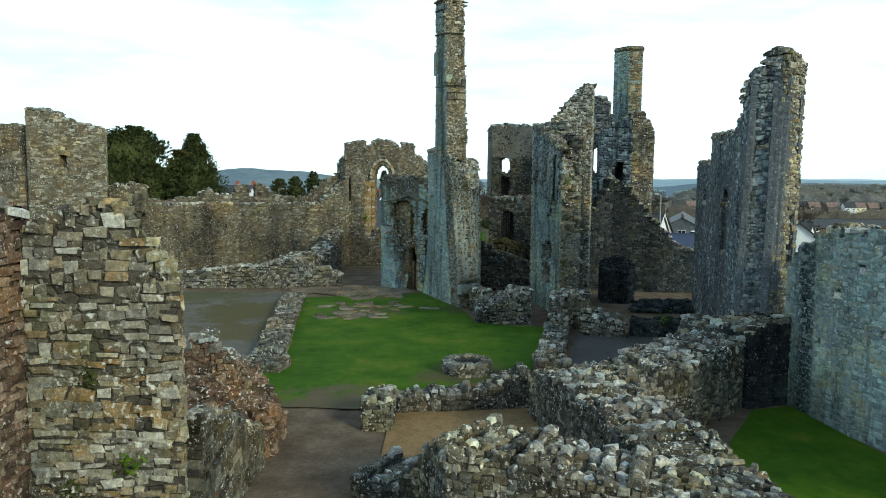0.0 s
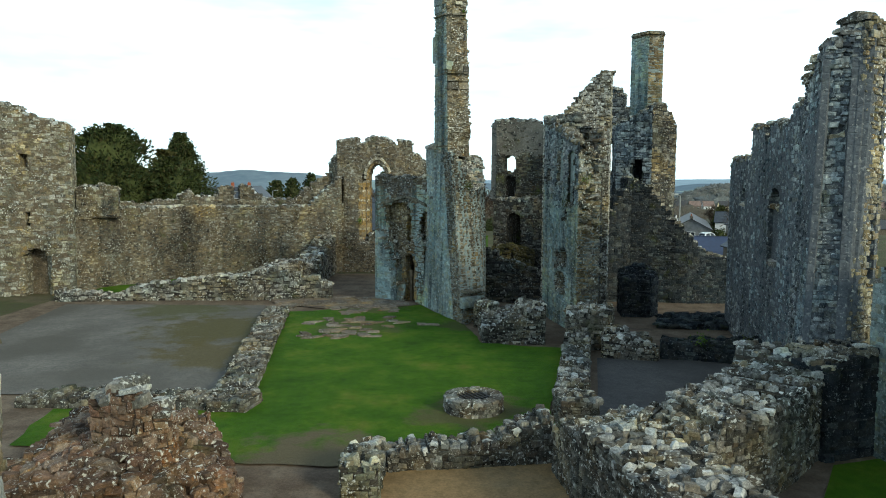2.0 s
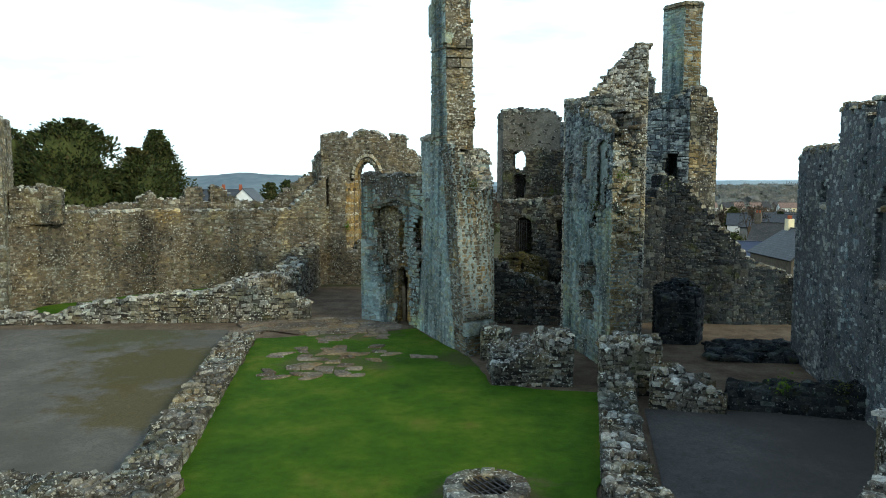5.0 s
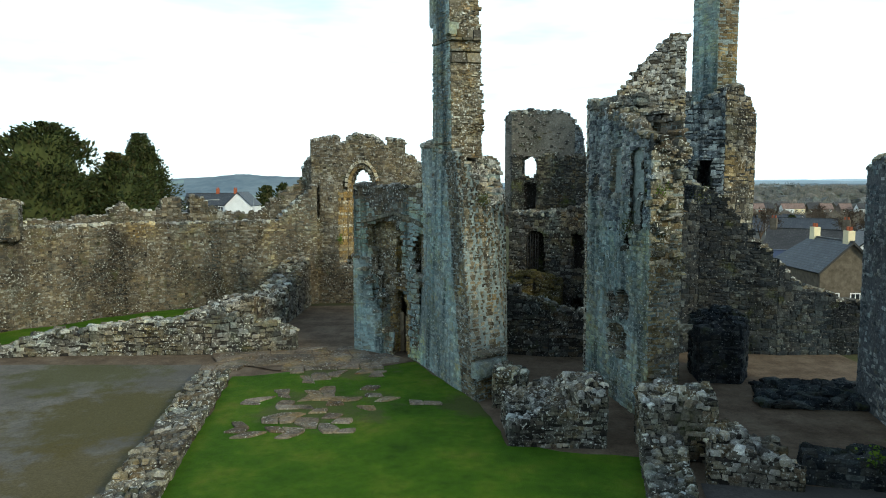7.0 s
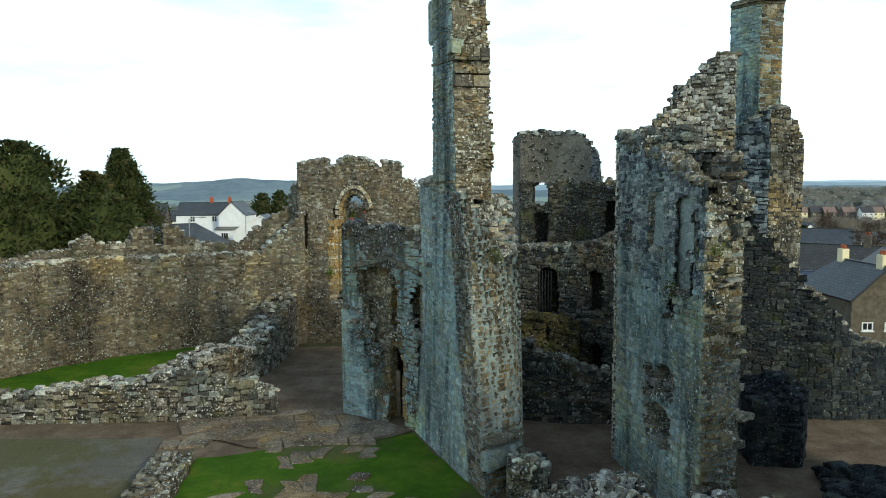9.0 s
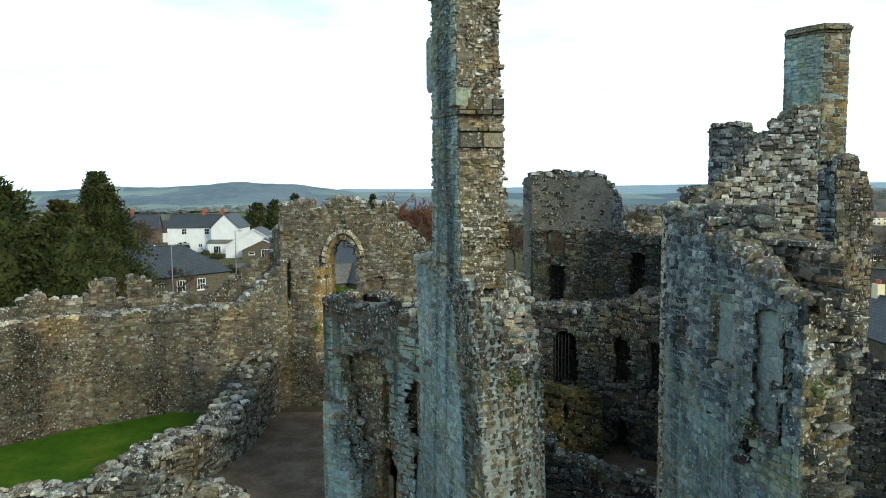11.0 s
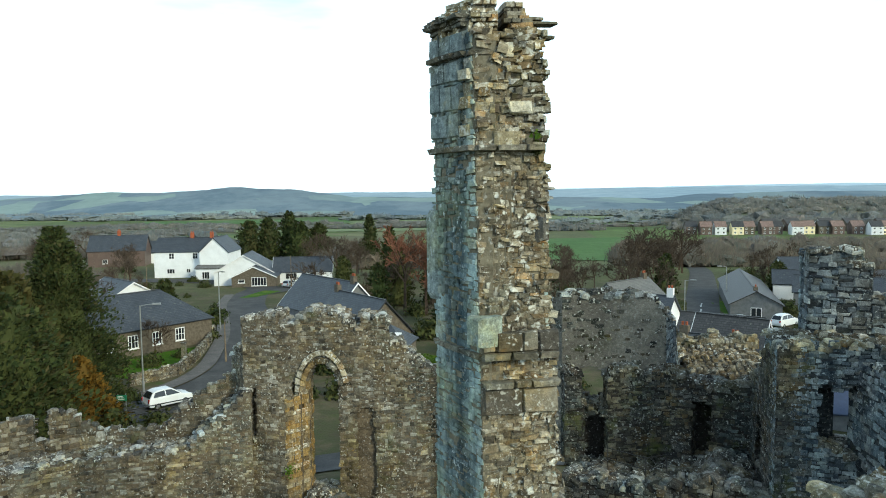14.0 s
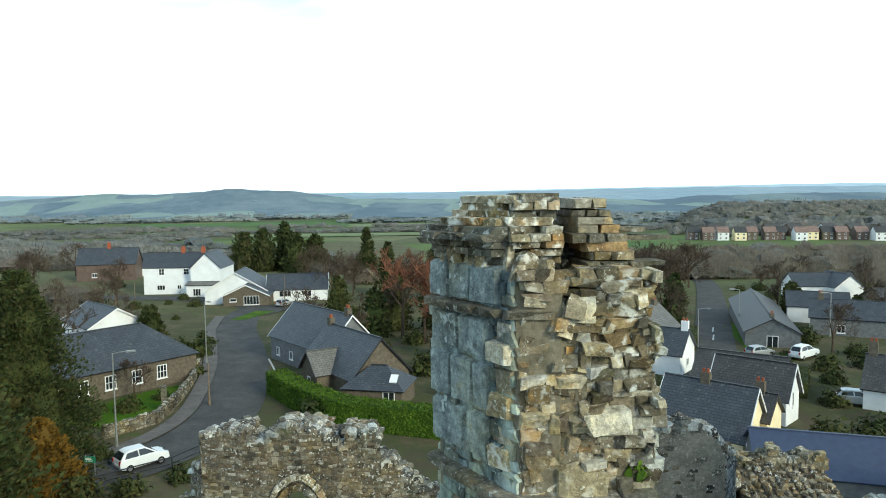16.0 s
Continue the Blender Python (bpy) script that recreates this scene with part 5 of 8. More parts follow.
def house(name, label, a, b, width, eave, ridge, wall_mat, roof_mat, windows=(), chimneys=(), hip=(False, False), over=0.3, base=None, doors=(), barge=None, left_wall=None):
    """A house under a ridge from a to b (plan). windows: (side f/k/a/b, along 0..1, sill, width, height, bars);
    f is the side to the right of a to b. eave and ridge are heights above sea of the place."""
    A, B = Vector((*a, 0)), Vector((*b, 0))
    L = (B - A).length
    u = (B - A) / L
    r = Vector((u.y, -u.x, 0))
    zb = (min(ground_z(*a), ground_z(*b)) if base is None else base) - 0.4
    root = new(name)
    root.location = (*((A + B) / 2).to_2d(), zb)
    tagged(root, label, "house")
    root_inv = Matrix.Translation(-Vector(root.location))
    w = width / 2
    V = []
    for p in (A, B):
        for q in (w, -w):
            V += [tuple(p + r * q + Vector((0, 0, zb))), tuple(p + r * q + Vector((0, 0, eave)))]
    gA = (eave if hip[0] else ridge - 0.05)
    gB = (eave if hip[1] else ridge - 0.05)
    V += [tuple(A + Vector((0, 0, gA))), tuple(B + Vector((0, 0, gB)))]
    F = [(0, 4, 5, 1), (6, 2, 3, 7), (2, 0, 1, 8, 3), (4, 6, 7, 9, 5), (1, 5, 9, 8), (3, 8, 9, 7)]
    parts = [solid("wall", V, F, wall_mat)]
    ra = A + u * (w * 0.9 if hip[0] else -over)
    rb = B - u * (w * 0.9 if hip[1] else -over)
    sl = (ridge - eave) / w
    zo = Vector((0, 0, eave - sl * over + 0.08))
    zr = Vector((0, 0, ridge + 0.08))
    ea, eb = A - u * over, B + u * over
    for k, sgn in enumerate((1, -1)):
        o = r * (sgn * (w + over))
        pts = [ea + o + zo, eb + o + zo, rb + zr, ra + zr]
        if sgn < 0:
            pts = [pts[1], pts[0], pts[3], pts[2]]
        parts.append(roof_slab("roof", pts, roof_mat, None))
    if hip[0]:
        parts.append(roof_slab("roof", [ea - r * (w + over) + zo, ea + r * (w + over) + zo, ra + zr, ra + zr + Vector((0, 0, 0.001))], roof_mat, None))
    if hip[1]:
        parts.append(roof_slab("roof", [eb + r * (w + over) + zo, eb - r * (w + over) + zo, rb + zr, rb + zr + Vector((0, 0, 0.001))], roof_mat, None))
    parts.append(box("ridge_tile", ra + zr, u, r, Z, 0, (rb - ra).length, -0.12, 0.12, -0.02, 0.08, roof_mat))
    for p, flag, s in ((ea, hip[0], -1), (eb, hip[1], 1)):
        if not flag and barge:
            for q in (1, -1):
                e0, e1 = p + r * (q * (w + over)) + zo, p + zr
                d = (e1 - e0).normalized()
                parts.append(box("bargeboard", e0 + u * (0.05 * s), d, Vector((0, 0, 1)), u, 0, (e1 - e0).length, -0.2, 0.03, -0.03, 0.03, barge))
    ends = {"f": (A + r * w, u, r, L), "k": (B - r * w, -u, -r, L), "a": (A - r * w, r, -u, width), "b": (B + r * w, -r, u, width)}
    for side, al, sill, ww, hh, bars in windows:
        o, uu, nn, ln = ends[side]
        parts.append(window(None, o + uu * (al * ln) + Vector((0, 0, zb + 0.4 + sill)), uu, nn, ww, hh, bars))
    for side, al, ww, hh, mat in doors:
        o, uu, nn, ln = ends[side]
        parts.append(box("door", o + uu * (al * ln) + Vector((0, 0, zb + 0.4)), uu, Z, nn, -ww / 2, ww / 2, -0.2, hh, -0.03, 0.05, mat))
    for al, mat, hgt in chimneys:
        c = A.lerp(B, al)
        st = box("chimney", Vector((c.x, c.y, ridge - 0.6)), u, r, Z, -0.42, 0.42, -0.3, 0.3, 0, 0.6 + hgt, mat)
        parts.append(st)
        for dx in (-0.2, 0.2):
            box("chimney_pot", Vector((c.x, c.y, ridge + hgt)), u, r, Z, dx - 0.1, dx + 0.1, -0.1, 0.1, 0, 0.35, M_POT, st)
    for p in parts:
        p.parent = root
        p.matrix_parent_inverse = root_inv
    return root


# ---- village ----
house("parish_hall", "long brown stone hall with blue slate roof", (-50.0, 110.5), (-34.0, 130.2), 9.6, 1.25, 4.85, M_BROWNW, M_SLATE, [("f", k, 0.95, 1.25, 1.6, (2, 1)) for k in (0.34, 0.46, 0.58, 0.70, 0.82)], hip=(False, True))
house("hall_annex", "white annex with slate roof behind the hall", (-58.0, 157.0), (-50.0, 149.5), 8.5, 0.6, 3.1, M_WHITE, M_SLATE, barge=M_FRAME)
house("white_house", "two storey white house with slate roof", (-70.6, 212.8), (-57.2, 213.2), 8, 3.3, 6.4, M_WHITE, M_SLATE, [("f", 0.32, 4.6, 1.3, 1.5, (1, 1)), ("f", 0.75, 4.6, 1.3, 1.5, (1, 1)), ("f", 0.3, 1.0, 1.9, 1.2, (2, 0)), ("f", 0.62, 1.2, 1.0, 1.0, (1, 0))], [(0.62, M_POT, 1.3), (0.98, M_POT, 1.3)])
house("house_wing", "white gabled wing of the two storey house", (-55.2, 218.0), (-55.0, 206.5), 7.0, 3.3, 6.7, M_WHITE, M_SLATE)
house("garage", "low white flat garage beside the house", (-58.5, 205.5), (-50.5, 205.5), 4.2, -0.4, 0.1, M_WHITE, M_SLATE3, [("f", 0.3, 0.3, 1.8, 1.7, (2, 0))])
house("bungalow", "white gabled bungalow with slate roof", (-45.0, 204), (-44.0, 192.4), 13, -0.2, 3.6, M_WHITE, M_SLATE, [("b", 0.85, 0.9, 1.5, 1.4, (1, 0))], barge=M_FRAME)
house("bungalow_porch", "brown stone porch with arched white window", (-41.5, 196), (-41.0, 189.3), 9.5, -0.9, 1.3, M_BROWNW, M_SLATE, [("b", 0.62, 0.3, 3.2, 1.9, (4, 0)), ("b", 0.22, 1.0, 1.4, 0.7, (0, 0))], barge=M_FRAME)
house("bungalow_wing", "white bungalow wing with slate roof", (-38.5, 199.2), (-25.6, 200.8), 7, -0.6, 2.4, M_WHITE, M_SLATE, [("f", 0.3, 0.9, 2.6, 1.4, (2, 0)), ("f", 0.68, 0.9, 1.6, 1.4, (1, 0))], barge=M_FRAME)
house("stone_cottage", "grey stone cottage with steep slate roof", (-20.5, 139.5), (-11.3, 128.2), 7.6, 1.3, 5.3, M_GREYW, M_SLATE, [("f", k, s, 0.9, 1.1, (1, 0)) for k in (0.15, 0.4, 0.65) for s in (0.9,)], [(0.95, M_BROWNW, 0.9)], barge=M_FRAME)
house("cottage_wing", "brown gabled cottage wing with slate roof", (-14.0, 127.6), (-6.9, 118.0), 7.4, 0.6, 4.5, M_BROWNW, M_SLATE, [], [(0.05, M_BROWNW, 0.8)], barge=M_BLACK)
house("cottage_lean_to", "low cottage wing with pale weathered slates", (-9.0, 124.0), (-15.2, 120.2), 4.6, 0.5, 2.6, M_BROWNW, M_SLATE3, [("b", 0.5, 0.6, 1.0, 1.2, (1, 0))], barge=M_BLACK)
house("garden_room", "low garden room with slate roof and skylight", (-10.0, 116.8), (-3.8, 115.4), 5.2, 0.15, 1.95, M_BROWNW, M_SLATE, [("f", 0.78, 0.1, 1.3, 1.8, (1, 0))], hip=(True, True))
house("white_cottage", "white cottage with slate roof and end chimney", (21.0, 133.4), (30.2, 127.0), 6.4, 0.7, 3.2, M_WHITE, M_SLATE, [("f", 0.7, 1.3, 0.9, 1.0, (1, 0)), ("b", 0.5, 0.8, 0.9, 1.0, (1, 0))], [(0.97, M_WHITE, 1.1)])
house("grey_cottage", "grey cottage with weathered slate roof", (24.5, 139), (32.5, 146), 7, 0.6, 3.4, M_WHITE, M_SLATE3, [], [(0.9, M_BROWNW, 0.8)])
house("cream_house", "cream gabled house with slate roof", (21.3, 107.4), (27.3, 102.2), 6.4, -0.9, 2.9, M_CREAM, M_SLATE, [("b", 0.3, 1.0, 0.9, 1.1, (1, 0))], [(0.45, M_BROWNW, 0.8)], barge=M_FRAME)
house("cream_house_wing", "cream wing with slate roof", (25.4, 108.9), (30.2, 104.6), 4.2, -0.3, 1.6, M_CREAM, M_SLATE2, [], [(0.8, M_BROWNW, 1.1)])
house("white_gable_house", "small house with white painted gable", (28.6, 113.6), (34.0, 108.8), 4.4, 0.4, 3.3, M_WHITE, M_SLATE2, [("b", 0.5, 1.6, 0.5, 1.5, (0, 1))], barge=M_FRAME)
house("long_roof_house", "long house with brown tiled roof", (29.5, 121.0), (37.0, 116.0), 6.5, -0.2, 2.2, M_GREYW, M_SLATE2)
house("blue_roof_shed", "long shed under a dark blue sheet roof", (24.5, 96.6), (40.5, 91.6), 7.6, -0.7, 1.3, M_GREYW, M_SHEET)
house("terrace", "terrace of grey houses with slate roof", (60.0, 176.0), (49.2, 144.5), 7.5, -0.9, 1.1, M_GREYW, M_SLATE2, [("b", 0.5, 0.6, 1.6, 1.8, (1, 0))], [(0.95, M_BROWNW, 0.6)])
house("slate_house", "grey house with slate roof behind the terrace", (64, 170), (73, 166), 7.0, -0.6, 1.6, M_WHITE, M_SLATE)
house("far_white_house", "white house with dark roof", (83, 207), (97, 206), 8, -2.2, 0.4, M_WHITE, M_SLATE)
house("far_white_house_gable", "white gable of the far house", (93, 209), (93.5, 200), 7, -2.2, 0.6, M_WHITE, M_SLATE)
house("dark_roof_house", "low house with dark brown roof", (92, 189), (122, 186), 10, -3.0, -0.9, M_BROWNW, M_SLATE2, [("f", 0.2, 0.8, 1.6, 1.2, (1, 0))])
house("side_house", "grey house with slate roof and stone chimney", (62.0, 158.0), (75.0, 151.0), 8, -0.4, 2.0, M_GREYW, M_SLATE, [("f", 0.3, 0.6, 1.2, 1.3, (1, 0)), ("a", 0.5, 0.6, 1.2, 1.3, (1, 0))], [(0.1, M_BROWNW, 1.1)])
house("gable_cottage", "cottage with brown roof by the lane", (46.5, 117.0), (57.0, 108.5), 7, -0.6, 2.3, M_WHITE, M_SLATE2, [], [(0.03, M_BROWNW, 1.5), (0.7, M_BROWNW, 1.5)])
house("ridge_house", "tan stone house with slate roof and clay chimneys", (35.6, 87.5), (35.4, 78.2), 5.2, 0.95, 3.4, M_BROWNW, M_SLATE, [("b", 0.25, 0.9, 0.9, 0.7, (1, 0)), ("b", 0.6, 0.9, 0.9, 0.7, (1, 0)), ("k", 0.4, 1.0, 1.0, 0.9, (1, 0))], [(0.32, M_CREAM, 1.0), (0.95, M_CREAM, 1.0)], hip=(True, False), barge=M_BLACK)
house("timbered_house", "white house with black timber gable", (51.5, 104.0), (49.2, 97.0), 6, 0.4, 2.8, M_WHITE, M_SLATE2, [], [], barge=M_BLACK)
house("brick_house", "brick house with slate roof and red chimneys", (-101, 240), (-86, 243), 9, 1.5, 5.6, M_TILE, M_SLATE, [("f", 0.3, 1, 1.3, 1.2, (1, 0))], [(0.5, M_POT, 1.4)])
house("long_white_house", "long pale house with slate roof", (-92, 250), (-74, 254), 8, 0.0, 3.2, M_WHITE, M_SLATE)
for i in range(16):
    f = i / 15
    x, y = 158 + 130 * f + random.uniform(-2, 2), 486 - 26 * f + random.uniform(-5, 5)
    wm = (M_TILE, M_TILE, M_WHITE, M_CREAM, M_BROWNW)[i % 5]
    zz = ground_z(x, y)
    tagged(house("estate_house", "two storey estate house on the far slope", (x, y), (x + 6.8, y - 1), 8, zz + 5.2, zz + 8.4, wm, M_TILE if i % 3 else M_SLATE2, [("f", 0.25, 0.9, 1.2, 1.2, (1, 0)), ("f", 0.75, 0.9, 1.2, 1.2, (1, 0)), ("f", 0.25, 3.4, 1.2, 1.1, (1, 0)), ("f", 0.75, 3.4, 1.2, 1.1, (1, 0))]), group="estate houses")
for i in range(9):
    x, y = 190 + 17 * i + random.uniform(-3, 3), 530 - 4 * i
    zz = ground_z(x, y)
    tagged(house("estate_house", "estate house with tiled roof on the far slope", (x, y), (x + 11, y + 3), 8, zz + 5.0, zz + 8.6, (M_TILE, M_WHITE, M_BROWNW)[i % 3], M_SLATE2), group="estate houses")


def strip(name, label, line, width, lift_by, mat, side=0.0):
    """A road or path along a plan line, laid on the land."""
    pts = []
    for i in range(len(line) - 1):
        for k in range(8):
            p0 = line[max(0, i - 1)]
            p1, p2 = line[i], line[i + 1]
            p3 = line[min(len(line) - 1, i + 2)]
            t = k / 8
            pts.append(tuple(0.5 * ((2 * p1[j]) + (p2[j] - p0[j]) * t + (2 * p0[j] - 5 * p1[j] + 4 * p2[j] - p3[j]) * t * t + (3 * p1[j] - p0[j] - 3 * p2[j] + p3[j]) * t ** 3) for j in (0, 1)))
    pts.append(line[-1])
    a, b = offset_line(pts, side + width / 2), offset_line(pts, side - width / 2)
    V, F = [], []
    for k, (p, q) in enumerate(zip(a, b)):
        for m in range(5):
            x, y = p[0] + (q[0] - p[0]) * m / 4, p[1] + (q[1] - p[1]) * m / 4
            V.append((x, y, ground_z(x, y) + lift_by))
        if k:
            F += [(5 * k + m - 5, 5 * k + m - 4, 5 * k + m + 1 - 0, 5 * k + m) for m in range(4)]
    F = [(f[0], f[3], f[2], f[1]) for f in F]
    ob = new(name, mesh_of(name, V, F, mat))
    if ob.data.polygons[0].normal.z < 0:
        ob.data.flip_normals()
    return tagged(ob, label, "road", kind="structure"), pts


ROAD = [(-48, 82), (-36, 90.5), (-27.8, 97.2), (-23.6, 104), (-22.4, 112), (-23.6, 121), (-26.2, 133), (-30.5, 147), (-35, 161), (-38, 176), (-40, 190), (-58, 201), (-84, 205)]
strip("road", "worn grey asphalt village road", ROAD, 6.6, 0.07, M_ASPHALT)
strip("pavement", "grey footway beside the road", ROAD[:10], 1.8, 0.17, M_PAVE, 4.2)
strip("road", "asphalt lane running away between houses", [(30, 122), (35, 129), (43, 151), (58, 190), (78, 246), (92, 300)], 6.0, 0.07, M_ASPHALT)
strip("driveway", "asphalt turning place by the bungalow", [(-37, 178), (-33, 186), (-27, 192)], 7.0, 0.09, M_ASPHALT)
strip("lane", "earth lane outside the castle wall", [(-14, 82), (-2, 86), (12, 84)], 4.0, 0.08, M_ASPHALT)
for k, (x0, y0, x1, y1) in enumerate(((-23.7, 136.5, -20.8, 128.5), (42.5, 150, 44.2, 154), (45.2, 157, 46.9, 161))):
    d = Vector((x1 - x0, y1 - y0, 0))
    z0 = ground_z(x0, y0) + 0.085
    box("road_marking", (x0, y0, z0), d.normalized(), Vector((-d.y, d.x, 0)).normalized(), Z, 0, d.length, -0.12, 0.12, 0, 0.012, M_LINE)
    tagged(scene.collection.objects[-1], "white painted road line", "road marking", kind="structure")


def car(name, label, x, y, heading, paint, length=4.1, tall=1.0):
    """A small hatchback: body, glasshouse, wheels, lamps. heading: degrees, the way its nose points."""
    root = new(name)
    tagged(root, label, "car")
    s = length / 4.1
    sz = s * tall
    prof = [(-2.0, 0.32), (-2.05, 0.62), (-1.98, 0.92), (-1.6, 0.98), (1.0, 0.95), (1.75, 0.84), (2.0, 0.66), (2.05, 0.36), (1.7, 0.24), (-1.7, 0.24)]
    cab = [(-1.95, 0.93), (-1.55, 1.42), (-1.1, 1.52), (0.1, 1.5), (1.12, 0.93)]

    def loft(profile, w0, w1, name, mat, parent, zmid):
        n = len(profile)
        V = []
        for sgn in (-1, 1):
            for px, pz in profile:
                w = w0 + (w1 - w0) * max(0.0, min(1.0, (pz - zmid[0]) / (zmid[1] - zmid[0])))
                V.append((px * s, sgn * w, pz * sz))
        F = [tuple(range(n)), tuple(range(2 * n - 1, n - 1, -1))] + [(i, i + n, (i + 1) % n + n, (i + 1) % n) for i in range(n)]
        ob = solid(name, V, F, mat, parent)
        md = ob.modifiers.new("bevel", "BEVEL")
        md.width, md.segments = 0.06, 2
        return ob

    body = loft(prof, 0.86, 0.80, "body", paint, root, (0.5, 1.0))
    cabin = loft(cab, 0.78, 0.60, "cabin", paint, root, (0.93, 1.5))
    side = [(-1.62, 1.0), (-1.4, 1.36), (-0.55, 1.43), (-0.5, 1.0)]
    side2 = [(-0.42, 1.0), (-0.47, 1.43), (0.05, 1.42), (0.85, 1.0)]
    for sgn in (-1, 1):
        for pf in (side, side2):
            V = []
            for off in (-0.02, 0.015):
                for px, pz in pf:
                    w = 0.78 + (0.60 - 0.78) * (pz - 0.93) / 0.57
                    V.append((px * s, sgn * (w + off), pz * sz))
            solid("side_window", V, [(0, 1, 2, 3), (7, 6, 5, 4), (0, 4, 5, 1), (1, 5, 6, 2), (2, 6, 7, 3), (3, 7, 4, 0)], M_GLASS, root)
    for nm, (x0, z0, x1, z1) in (("windscreen", (1.03, 0.99, 0.2, 1.46)), ("rear_window", (-1.93, 0.99, -1.58, 1.4))):
        e = 0.025 if nm == "windscreen" else -0.025
        V = [(x0 * s + e, -0.66, z0 * sz), (x0 * s + e, 0.66, z0 * sz), (x1 * s + e, 0.54, z1 * sz), (x1 * s + e, -0.54, z1 * sz)]
        V += [(a - 3 * e, b, c - 0.03) for a, b, c in V]
        solid(nm, V, [(0, 1, 2, 3), (7, 6, 5, 4), (0, 4, 5, 1), (1, 5, 6, 2), (2, 6, 7, 3), (3, 7, 4, 0)], M_GLASS, root)
    for wx in (-1.28, 1.28):
        for sgn in (-1, 1):
            n = 20
            V, F = [], []
            for j, yy in enumerate((0.66, 0.86)):
                for k in range(n):
                    V.append((wx * s + 0.31 * math.cos(6.2832 * k / n), sgn * yy, 0.31 + 0.31 * math.sin(6.2832 * k / n)))
            F = [(k, (k + 1) % n, (k + 1) % n + n, k + n) for k in range(n)] + [tuple(range(n)), tuple(range(2 * n - 1, n - 1, -1))]
            wh = solid("wheel", V, F, M_RUBBER, root)
            V = [(wx * s + rr * math.cos(6.2832 * k / n), sgn * yy, 0.31 + rr * math.sin(6.2832 * k / n)) for yy, rr in ((0.8, 0.2), (0.875, 0.19)) for k in range(n)]
            solid("rim", V, F, M_RIM, wh)
    for sgn in (-1, 1):
        box("headlight", (1.86 * s, 0.58 * sgn, 0.7 * sz), X, Y, Z, -0.1, 0.14, -0.18, 0.18, -0.07, 0.07, M_LAMPCLR, root)
        box("tail_light", (-2.0 * s, 0.68 * sgn, 0.78 * sz), X, Y, Z, -0.05, 0.06, -0.1, 0.1, -0.16, 0.16, M_LAMPRED, root)
    box("number_plate", (-2.05 * s, 0, 0.58 * sz), X, Y, Z, -0.03, 0.02, -0.26, 0.26, -0.06, 0.06, M_FRAME, root)
    root.matrix_basis = pose(x, y, ground_z(x, y) + 0.07, 0, 0, heading)
    return root


car("car", "white hatchback parked at the kerb", -25.3, 98.9, 46, M_CARW, 4.1, 1.14)
car("car", "silver hatchback parked by the bungalow", -32.8, 188.5, 65, M_CARS)
car("car", "silver saloon parked on the lane", 44.6, 115.5, -25, M_CARS, 4.4)
car("car", "pale car parked by the terrace", 44.5, 138.5, 20, M_CARS)
car("van", "white van parked by the terrace", 50.0, 137.0, 35, M_CARW, 5.2)


def street_lamp(x, y, h, arm, head=True):
    """A steel column with a short arm and a flat lantern."""
    z0 = ground_z(x, y)
    root = new("street_lamp")
    root.location = (x, y, z0)
    tagged(root, "grey steel street lamp with a flat lantern" if head else "grey wooden service pole", "street lamp" if head else "pole")
    n = 10

    def tube(name, pts, rads, mat):
        V, F = [], []
        for i, (p, r) in enumerate(zip(pts, rads)):
            q = Vector(pts[min(i + 1, len(pts) - 1)]) - Vector(pts[max(0, i - 1)])
            q.normalize()
            a = q.orthogonal().normalized()
            b = q.cross(a)
            for k in range(n):
                V.append(tuple(Vector(p) + (a * math.cos(6.2832 * k / n) + b * math.sin(6.2832 * k / n)) * r))
        for i in range(len(pts) - 1):
            F += [(i * n + k, i * n + (k + 1) % n, (i + 1) * n + (k + 1) % n, (i + 1) * n + k) for k in range(n)]
        F += [tuple(range(n - 1, -1, -1)), tuple(range((len(pts) - 1) * n, len(pts) * n))]
        return solid(name, V, F, mat, root)

    tube("column", [(0, 0, -0.2), (0, 0, 1.2), (0, 0, 1.25), (0, 0, h)], [0.12, 0.12, 0.085, 0.06], M_STEEL if head else M_WOODP)
    if head:
        ax, ay = arm
        tube("arm", [(0, 0, h - 0.05), (ax * 0.5, ay * 0.5, h + 0.08), (ax, ay, h + 0.12)], [0.045, 0.04, 0.04], M_STEEL)
        d = Vector((ax, ay, 0)).normalized()
        box("lantern", (ax, ay, h + 0.12), d, Vector((-d.y, d.x, 0)), Z, -0.1, 0.65, -0.14, 0.14, -0.08, 0.07, M_STEEL, root)
    return root


street_lamp(-29.2, 103.0, 8.6, (1.2, 0.3))
street_lamp(-31.4, 134.3, 8.4, (0.8, -0.9))
street_lamp(-25.0, 115.5, 4.6, (0, 0), False)
street_lamp(-32.1, 186.1, 7.0, (0, 0), False)
street_lamp(-70.2, 193.2, 6.0, (0, 0), False)
street_lamp(-66.0, 193.2, 5.0, (0, 0), False)
street_lamp(50, 158, 7.0, (-1.0, 0))
street_lamp(36.0, 139, 6.5, (0.8, -0.4))
street_lamp(62, 152, 7.0, (-1.0, 0))
street_lamp(19.6, 51.5 + 12, 7.0, (-0.5, -0.5))


